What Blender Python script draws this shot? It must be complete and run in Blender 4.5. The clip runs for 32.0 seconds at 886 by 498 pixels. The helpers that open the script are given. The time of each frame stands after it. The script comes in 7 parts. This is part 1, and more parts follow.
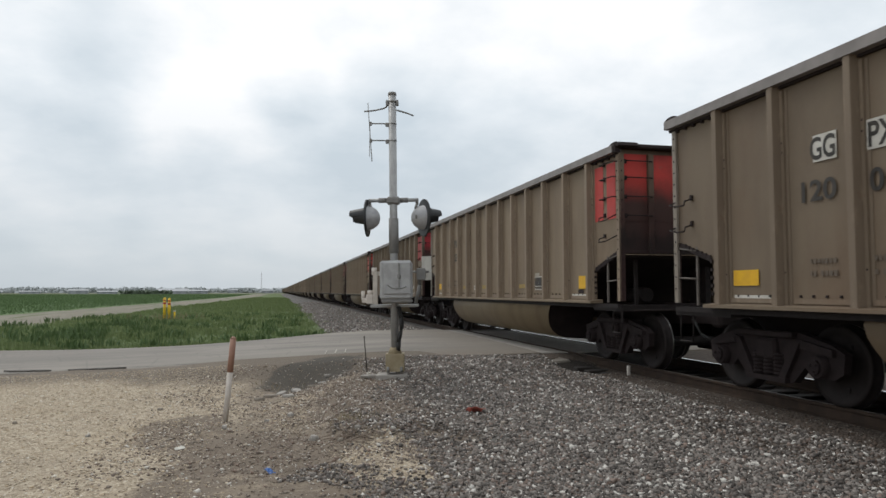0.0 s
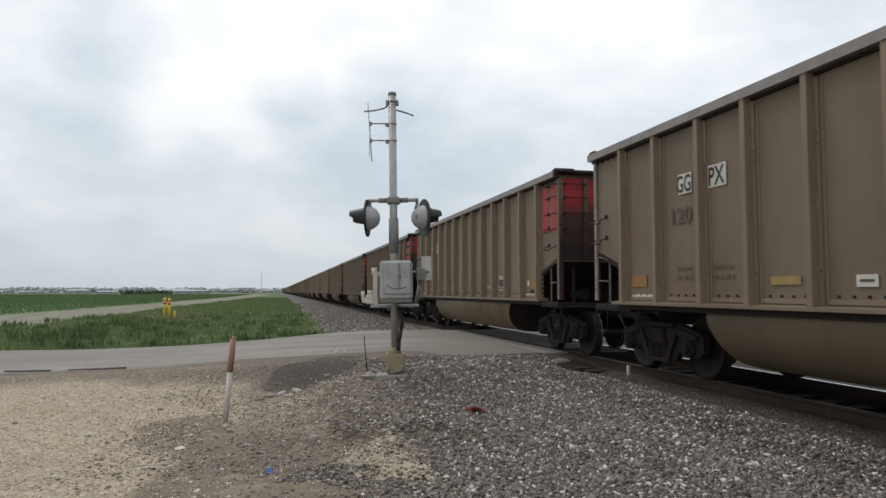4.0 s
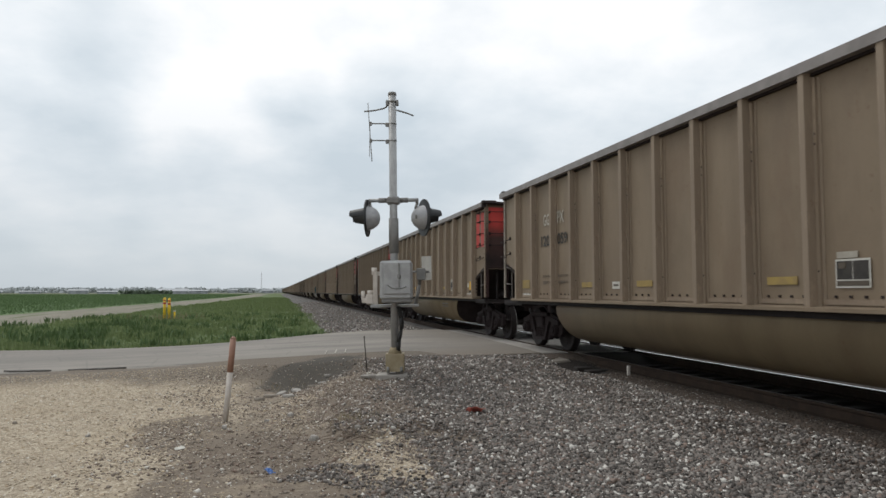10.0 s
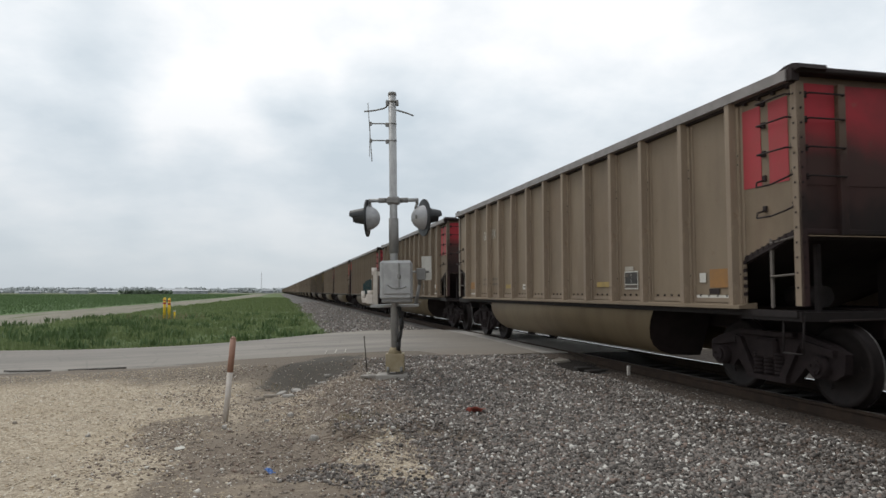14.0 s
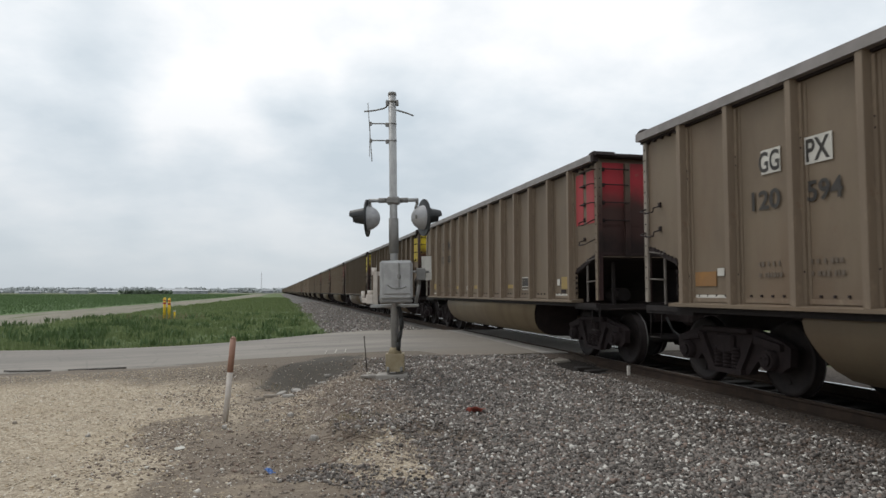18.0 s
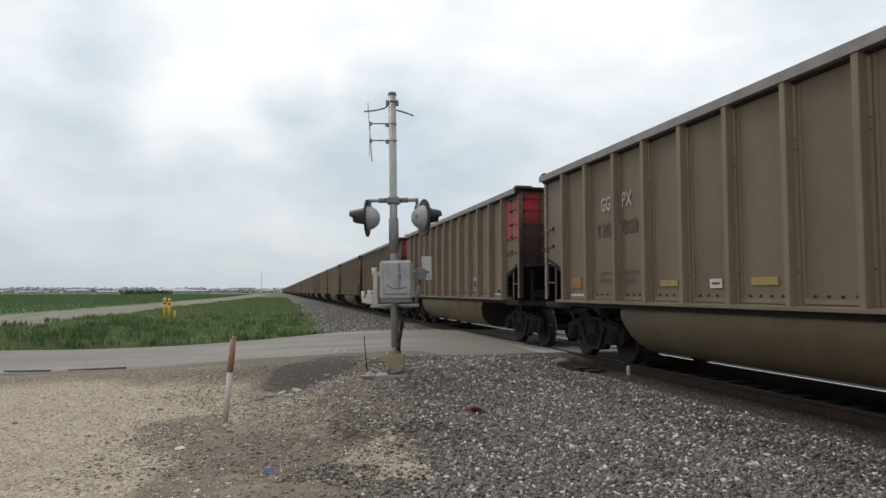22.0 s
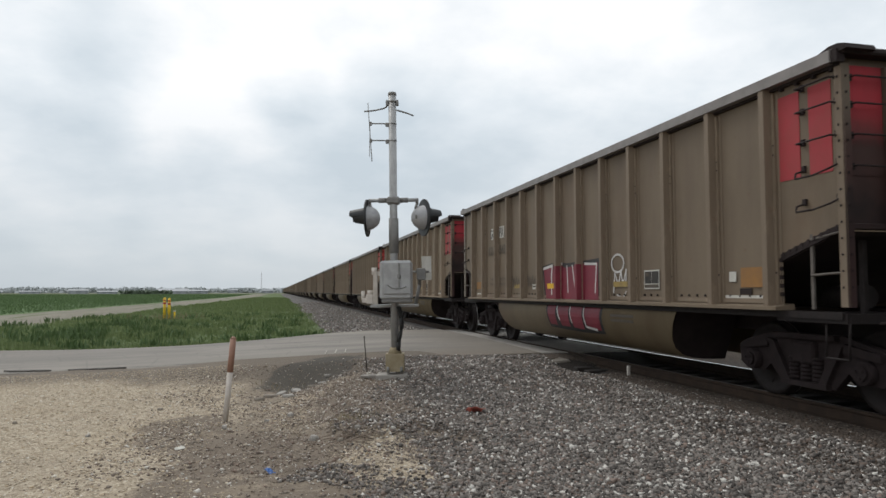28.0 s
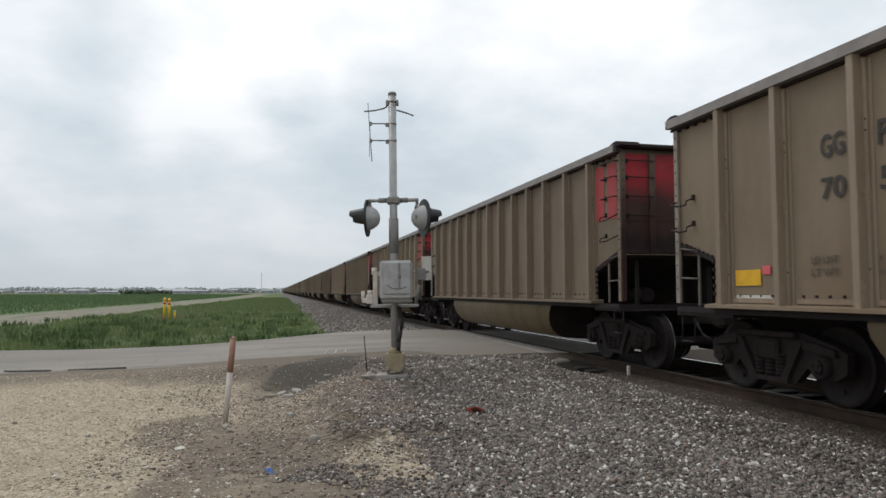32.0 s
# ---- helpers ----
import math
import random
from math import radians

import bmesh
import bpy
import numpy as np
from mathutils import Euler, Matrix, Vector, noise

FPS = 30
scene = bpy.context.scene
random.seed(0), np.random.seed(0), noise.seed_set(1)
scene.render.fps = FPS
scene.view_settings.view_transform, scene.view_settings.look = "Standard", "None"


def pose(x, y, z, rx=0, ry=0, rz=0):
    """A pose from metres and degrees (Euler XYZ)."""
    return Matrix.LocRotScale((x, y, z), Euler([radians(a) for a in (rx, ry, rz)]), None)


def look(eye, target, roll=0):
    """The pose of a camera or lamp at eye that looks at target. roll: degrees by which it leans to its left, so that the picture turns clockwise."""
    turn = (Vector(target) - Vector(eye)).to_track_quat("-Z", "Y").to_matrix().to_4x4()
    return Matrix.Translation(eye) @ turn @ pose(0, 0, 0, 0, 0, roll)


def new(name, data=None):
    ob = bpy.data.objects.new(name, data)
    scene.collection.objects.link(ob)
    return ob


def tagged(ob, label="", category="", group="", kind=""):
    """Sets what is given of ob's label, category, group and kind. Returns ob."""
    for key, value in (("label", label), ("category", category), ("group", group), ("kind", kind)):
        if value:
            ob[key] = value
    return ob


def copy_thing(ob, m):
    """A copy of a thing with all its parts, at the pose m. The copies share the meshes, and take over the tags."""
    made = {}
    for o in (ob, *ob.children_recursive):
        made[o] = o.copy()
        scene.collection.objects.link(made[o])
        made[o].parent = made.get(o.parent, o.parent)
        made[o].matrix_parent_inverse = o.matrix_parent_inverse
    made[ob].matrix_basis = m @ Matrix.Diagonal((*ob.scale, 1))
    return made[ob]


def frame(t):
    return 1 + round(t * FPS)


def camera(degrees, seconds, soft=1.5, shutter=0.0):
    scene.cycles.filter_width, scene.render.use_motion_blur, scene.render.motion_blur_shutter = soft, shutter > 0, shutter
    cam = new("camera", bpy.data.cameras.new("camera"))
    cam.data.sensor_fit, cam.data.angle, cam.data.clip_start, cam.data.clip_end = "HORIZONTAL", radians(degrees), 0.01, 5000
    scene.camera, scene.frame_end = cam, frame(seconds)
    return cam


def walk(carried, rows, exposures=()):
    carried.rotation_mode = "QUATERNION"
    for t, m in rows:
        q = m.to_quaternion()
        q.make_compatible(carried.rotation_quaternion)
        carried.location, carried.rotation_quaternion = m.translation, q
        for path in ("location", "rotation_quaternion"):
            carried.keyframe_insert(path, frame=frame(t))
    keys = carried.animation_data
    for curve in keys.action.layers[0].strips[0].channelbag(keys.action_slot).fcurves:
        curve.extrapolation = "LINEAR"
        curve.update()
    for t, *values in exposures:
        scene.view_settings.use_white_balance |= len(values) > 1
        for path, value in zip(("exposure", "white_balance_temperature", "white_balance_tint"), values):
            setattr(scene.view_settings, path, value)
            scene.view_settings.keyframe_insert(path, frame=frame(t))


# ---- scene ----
# Plan: x = 0 is the track's centre line, the track runs along y, z = 0 is the top of the rails.
EYE = Vector((-7.04, 0.0, 1.31))
YAW, PITCH, ROLL = radians(13.16), radians(3.43), 0.0
AIM = Vector((math.sin(YAW) * math.cos(PITCH), math.cos(YAW) * math.cos(PITCH), math.sin(PITCH)))
cam = camera(64.1, 32.0, soft=1.5, shutter=0.04)
walk(cam, [(0.0, look(EYE, EYE + AIM, ROLL)), (32.0, look(EYE, EYE + AIM, ROLL))], exposures=[(0.0, 0.2), (32.0, 0.2)])

# ---- light: a bright overcast sky ----
SUN_ELEV, SUN_ROT = radians(52), radians(235)


def make_world():
    world = bpy.data.worlds.new("overcast_sky")
    scene.world = world
    world.use_nodes = True
    nt = world.node_tree
    nt.nodes.clear()
    N, L = nt.nodes.new, nt.links.new
    out, bg = N("ShaderNodeOutputWorld"), N("ShaderNodeBackground")
    tc = N("ShaderNodeTexCoord")
    sky = N("ShaderNodeTexSky")
    sky.sky_type, sky.sun_disc, sky.sun_elevation, sky.sun_rotation = "NISHITA", False, SUN_ELEV, SUN_ROT
    sep = N("ShaderNodeSeparateXYZ")
    L(tc.outputs["Generated"], sep.inputs[0])

    def m(op, a, b=None, c=None):
        n = N("ShaderNodeMath")
        n.operation = op
        for i, v in enumerate((a, b, c)):
            if v is None:
                continue
            if isinstance(v, (int, float)):
                n.inputs[i].default_value = v
            else:
                L(v, n.inputs[i])
        return n.outputs[0]

    # a cloud sheet seen in perspective
    up = m("ADD", m("MAXIMUM", sep.outputs[2], 0.0), 0.34)
    comb = N("ShaderNodeCombineXYZ")
    L(m("DIVIDE", sep.outputs[0], up), comb.inputs[0])
    L(m("DIVIDE", sep.outputs[1], up), comb.inputs[1])

    def cloud(scale, detail, rough, off):
        mp = N("ShaderNodeMapping")
        mp.inputs["Location"].default_value = off
        L(comb.outputs[0], mp.inputs[0])
        n = N("ShaderNodeTexNoise")
        n.inputs["Scale"].default_value, n.inputs["Detail"].default_value, n.inputs["Roughness"].default_value = scale, detail, rough
        L(mp.outputs[0], n.inputs["Vector"])
        return n.outputs["Fac"]

    big = cloud(1.15, 3.0, 0.5, (3.1, 0.4, 0))
    fine = cloud(3.4, 5.0, 0.55, (1.7, 5.2, 0))
    mixd = m("ADD", m("MULTIPLY", big, 0.6), m("MULTIPLY", fine, 0.4))
    # broad darker and brighter parts of the cloud sheet: bearing, height, reach in degrees, amount
    for az, hi, reach, amount in ((-16, 16, 8, -0.05), (-12, 17.5, 5.5, -0.08), (-14, 10.2, 5, -0.08), (-5.5, 9.8, 3.5, -0.05), (0.8, 15.5, 4, -0.07), (7.5, 16.5, 3.5, -0.05), (9, 8, 10, -0.05), (-5.5, 20, 9, 0.11), (5, 22, 10, 0.08), (-4.5, 13.4, 4.5, 0.05), (-14.5, 6.4, 4.5, 0.05), (21, 21, 13, 0.05), (15, 12, 7, -0.03), (33, 17, 15, 0.035)):
        a, h = radians(az), radians(hi)
        dot = N("ShaderNodeVectorMath")
        dot.operation = "DOT_PRODUCT"
        L(tc.outputs["Generated"], dot.inputs[0])
        dot.inputs[1].default_value = (math.sin(a) * math.cos(h), math.cos(a) * math.cos(h), math.sin(h))
        rng = N("ShaderNodeMapRange")
        rng.interpolation_type = "SMOOTHSTEP"
        L(dot.outputs["Value"], rng.inputs[0])
        rng.inputs[1].default_value, rng.inputs[2].default_value = math.cos(radians(reach)), 1.0
        mixd = m("ADD", mixd, m("MULTIPLY", rng.outputs[0], amount))
    ramp = N("ShaderNodeValToRGB")
    el = ramp.color_ramp.elements
    el[0].position, el[0].color = 0.34, (0.52, 0.585, 0.635, 1)
    el[1].position, el[1].color = 0.60, (0.865, 0.875, 0.885, 1)
    mid = el.new(0.48)
    mid.color = (0.69, 0.735, 0.77, 1)
    L(mixd, ramp.inputs[0])
    # the sheet thins to a paler, flatter grey low down
    low = N("ShaderNodeValToRGB")
    le = low.color_ramp.elements
    le[0].position, le[0].color = 0.0, (1, 1, 1, 1)
    le[1].position, le[1].color = 0.26, (0, 0, 0, 1)
    L(sep.outputs[2], low.inputs[0])
    mx = N("ShaderNodeMix")
    mx.data_type = "RGBA"
    L(m("MULTIPLY", low.outputs[0], 0.85), mx.inputs[0])
    L(ramp.outputs[0], mx.inputs[6])
    mx.inputs[7].default_value = (0.44, 0.485, 0.525, 1)
    # a little of the clear sky's own colour comes through
    dim = N("ShaderNodeMix")
    dim.data_type, dim.blend_type = "RGBA", "MULTIPLY"
    dim.inputs[0].default_value = 1.0
    L(sky.outputs[0], dim.inputs[6])
    dim.inputs[7].default_value = (0.1, 0.1, 0.1, 1)
    mx2 = N("ShaderNodeMix")
    mx2.data_type = "RGBA"
    mx2.inputs[0].default_value = 0.06
    L(mx.outputs[2], mx2.inputs[6])
    L(dim.outputs[2], mx2.inputs[7])
    L(mx2.outputs[2], bg.inputs[0])
    bg.inputs[1].default_value = 1.06
    L(bg.outputs[0], out.inputs[0])


make_world()
sun_data = bpy.data.lights.new("sun", "SUN")
sun_data.energy, sun_data.angle, sun_data.color = 1.0, radians(25), (1.0, 0.97, 0.92)
sun = new("sun", sun_data)
sun.rotation_euler = (radians(38), 0, radians(-150))
sun.location = (-30, -20, 60)

# ---- helpers for materials and meshes ----
class Nodes:
    """Small wrapper to write node trees briefly."""

    def __init__(self, name):
        self.mat = bpy.data.materials.new(name)
        self.mat.use_nodes = True
        self.t = self.mat.node_tree
        self.t.nodes.clear()
        self.out = self.t.nodes.new("ShaderNodeOutputMaterial")
        self.bsdf = self.t.nodes.new("ShaderNodeBsdfPrincipled")
        self.t.links.new(self.bsdf.outputs[0], self.out.inputs[0])
        self.coord = self.t.nodes.new("ShaderNodeTexCoord")
        self.geo = self.t.nodes.new("ShaderNodeNewGeometry")

    def put(self, socket, v):
        if isinstance(v, bpy.types.NodeSocket):
            self.t.links.new(v, socket)
        elif isinstance(v, (tuple, list)) and len(v) == 3 and socket.type == "RGBA":
            socket.default_value = (*v, 1)
        else:
            socket.default_value = v

    def math(self, op, a, b=0.0, c=0.0):
        n = self.t.nodes.new("ShaderNodeMath")
        n.operation = op
        for i, v in enumerate((a, b, c)):
            self.put(n.inputs[i], v)
        return n.outputs[0]

    def mix(self, fac, a, b, blend="MIX"):
        n = self.t.nodes.new("ShaderNodeMix")
        n.data_type, n.blend_type = "RGBA", blend
        self.put(n.inputs[0], fac)
        self.put(n.inputs[6], a)
        self.put(n.inputs[7], b)
        return n.outputs[2]

    def noise(self, scale, detail=3.0, rough=0.55, vec=None, stretch=None):
        n = self.t.nodes.new("ShaderNodeTexNoise")
        n.inputs["Scale"].default_value, n.inputs["Detail"].default_value, n.inputs["Roughness"].default_value = scale, detail, rough
        v = vec or self.coord.outputs["Object"]
        if stretch:
            mp = self.t.nodes.new("ShaderNodeMapping")
            mp.inputs["Scale"].default_value = stretch
            self.t.links.new(v, mp.inputs[0])
            v = mp.outputs[0]
        self.t.links.new(v, n.inputs["Vector"])
        return n.outputs["Fac"]

    def voronoi(self, scale, feature="F1", out="Distance", vec=None):
        n = self.t.nodes.new("ShaderNodeTexVoronoi")
        n.feature = feature
        n.inputs["Scale"].default_value = scale
        self.t.links.new(vec or self.coord.outputs["Object"], n.inputs["Vector"])
        return n.outputs[out]

    def step(self, v, lo, hi):
        n = self.t.nodes.new("ShaderNodeMapRange")
        n.interpolation_type = "SMOOTHSTEP"
        self.put(n.inputs[0], v)
        n.inputs[1].default_value, n.inputs[2].default_value = lo, hi
        return n.outputs[0]

    def xyz(self, vec=None):
        n = self.t.nodes.new("ShaderNodeSeparateXYZ")
        self.t.links.new(vec or self.coord.outputs["Object"], n.inputs[0])
        return n.outputs

    def rand(self):
        return self.t.nodes.new("ShaderNodeObjectInfo").outputs["Random"]

    def bump(self, height, strength=0.3, dist=0.02):
        n = self.t.nodes.new("ShaderNodeBump")
        n.inputs["Strength"].default_value, n.inputs["Distance"].default_value = strength, dist
        self.put(n.inputs["Height"], height)
        self.t.links.new(n.outputs[0], self.bsdf.inputs["Normal"])

    def done(self, color, rough=0.7, metal=0.0, spec=0.5):
        self.put(self.bsdf.inputs["Base Color"], color)
        self.put(self.bsdf.inputs["Roughness"], rough)
        self.put(self.bsdf.inputs["Metallic"], metal)
        self.put(self.bsdf.inputs["Specular IOR Level"], spec)
        return self.mat


def grained(name, a, b, scale=6.0, rough=0.7, metal=0.0, fine=60.0, bump=0.15, spec=0.4, stretch=None):
    n = Nodes(name)
    big, small = n.noise(scale, 4, stretch=stretch), n.noise(fine, 3)
    f = n.math("ADD", n.math("MULTIPLY", n.step(big, 0.3, 0.7), 0.7), n.math("MULTIPLY", small, 0.3))
    if bump:
        n.bump(n.math("ADD", big, n.math("MULTIPLY", small, 0.5)), bump, 0.01)
    return n.done(n.mix(f, a, b), rough, metal, spec)


def car_paint(name, base, dark, rust=(0.13, 0.070, 0.040), soot=0.35, scuff=0.0):
    """Weathered car paint: vertical streaks, rust towards the seams, grey dust."""
    n = Nodes(name)
    base, dark = (base[0], base[1] * 1.01, base[2] * 0.97), (dark[0] * 1.02, dark[1], dark[2] * 0.97)
    streak = n.noise(1.0, 4, 0.55, stretch=(1.5, 1.9, 0.4))
    blot = n.noise(0.7, 4, 0.6)
    grain = n.noise(34.0, 3)
    chips = n.noise(7.0, 6, 0.7)
    col = n.mix(n.math("MULTIPLY", n.step(streak, 0.35, 0.72), 0.8), base, dark)
    col = n.mix(n.math("MULTIPLY", n.step(blot, 0.42, 0.75), soot), col, tuple(c * 0.55 for c in dark))
    col = n.mix(n.math("MULTIPLY", n.step(chips, 0.62, 0.72), 0.55), col, rust)
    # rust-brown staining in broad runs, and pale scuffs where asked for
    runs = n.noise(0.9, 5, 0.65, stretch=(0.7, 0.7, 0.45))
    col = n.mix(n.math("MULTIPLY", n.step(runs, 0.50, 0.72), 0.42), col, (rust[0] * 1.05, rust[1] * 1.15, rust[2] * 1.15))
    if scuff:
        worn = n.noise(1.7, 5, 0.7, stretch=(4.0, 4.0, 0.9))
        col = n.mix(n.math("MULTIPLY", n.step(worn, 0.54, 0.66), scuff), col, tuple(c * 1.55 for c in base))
    col = n.mix(n.math("MULTIPLY", grain, 0.22), col, tuple(min(1, c * 1.35) for c in base))
    hue = n.math("ADD", n.math("MULTIPLY", n.rand(), 0.14), 0.93)
    sc = n.t.nodes.new("ShaderNodeCombineColor")
    for i in range(3):
        n.put(sc.inputs[i], hue)
    col = n.mix(1.0, col, sc.outputs[0], "MULTIPLY")
    n.bump(n.math("ADD", chips, n.math("MULTIPLY", blot, 2.0)), 0.12, 0.01)
    return n.done(col, 0.62, 0.0, 0.35)


def end_paint(name, base, body, under=None):
    """The painted end: clean colour near the top, coal soot over the lower part."""
    n = Nodes(name)
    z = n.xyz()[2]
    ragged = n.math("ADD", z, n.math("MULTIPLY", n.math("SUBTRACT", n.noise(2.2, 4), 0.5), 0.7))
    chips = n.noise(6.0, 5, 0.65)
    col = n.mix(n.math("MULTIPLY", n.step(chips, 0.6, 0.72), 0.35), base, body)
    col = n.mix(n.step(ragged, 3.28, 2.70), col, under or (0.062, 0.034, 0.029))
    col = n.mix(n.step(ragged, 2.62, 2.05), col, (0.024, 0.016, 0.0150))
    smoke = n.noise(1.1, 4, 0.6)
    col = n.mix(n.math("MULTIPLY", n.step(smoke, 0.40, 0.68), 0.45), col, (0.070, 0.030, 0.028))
    return n.done(col, 0.7, 0.0, 0.3)


def leafy(name, a, b, c):
    n = Nodes(name)
    r = n.geo.outputs["Random Per Island"]
    big = n.noise(0.25, 3)
    col = n.mix(r, a, b)
    col = n.mix(n.step(big, 0.4, 0.65), col, c)
    return n.done(col, 0.65, 0.0, 0.25)


def stone_mat(name, lo, hi, warm, warm_share=0.25, gamma=1.0, bright=(0.6, 0.57, 0.52), bright_share=0.0):
    """Loose stones: each one its own shade."""
    n = Nodes(name)
    r = n.geo.outputs["Random Per Island"]
    r2 = n.math("FRACT", n.math("MULTIPLY", r, 37.13))
    col = n.mix(n.math("POWER", r, gamma), lo, hi)
    col = n.mix(n.math("MULTIPLY", n.step(r2, 1.0 - warm_share, 1.0), 0.8), col, warm)
    r3 = n.math("FRACT", n.math("MULTIPLY", r, 91.7))
    col = n.mix(n.math("GREATER_THAN", r3, 1.0 - bright_share), col, bright)
    col = n.mix(n.math("MULTIPLY", n.noise(60.0, 3), 0.25), col, tuple(c * 0.6 for c in lo))
    return n.done(col, 0.85, 0.0, 0.3)


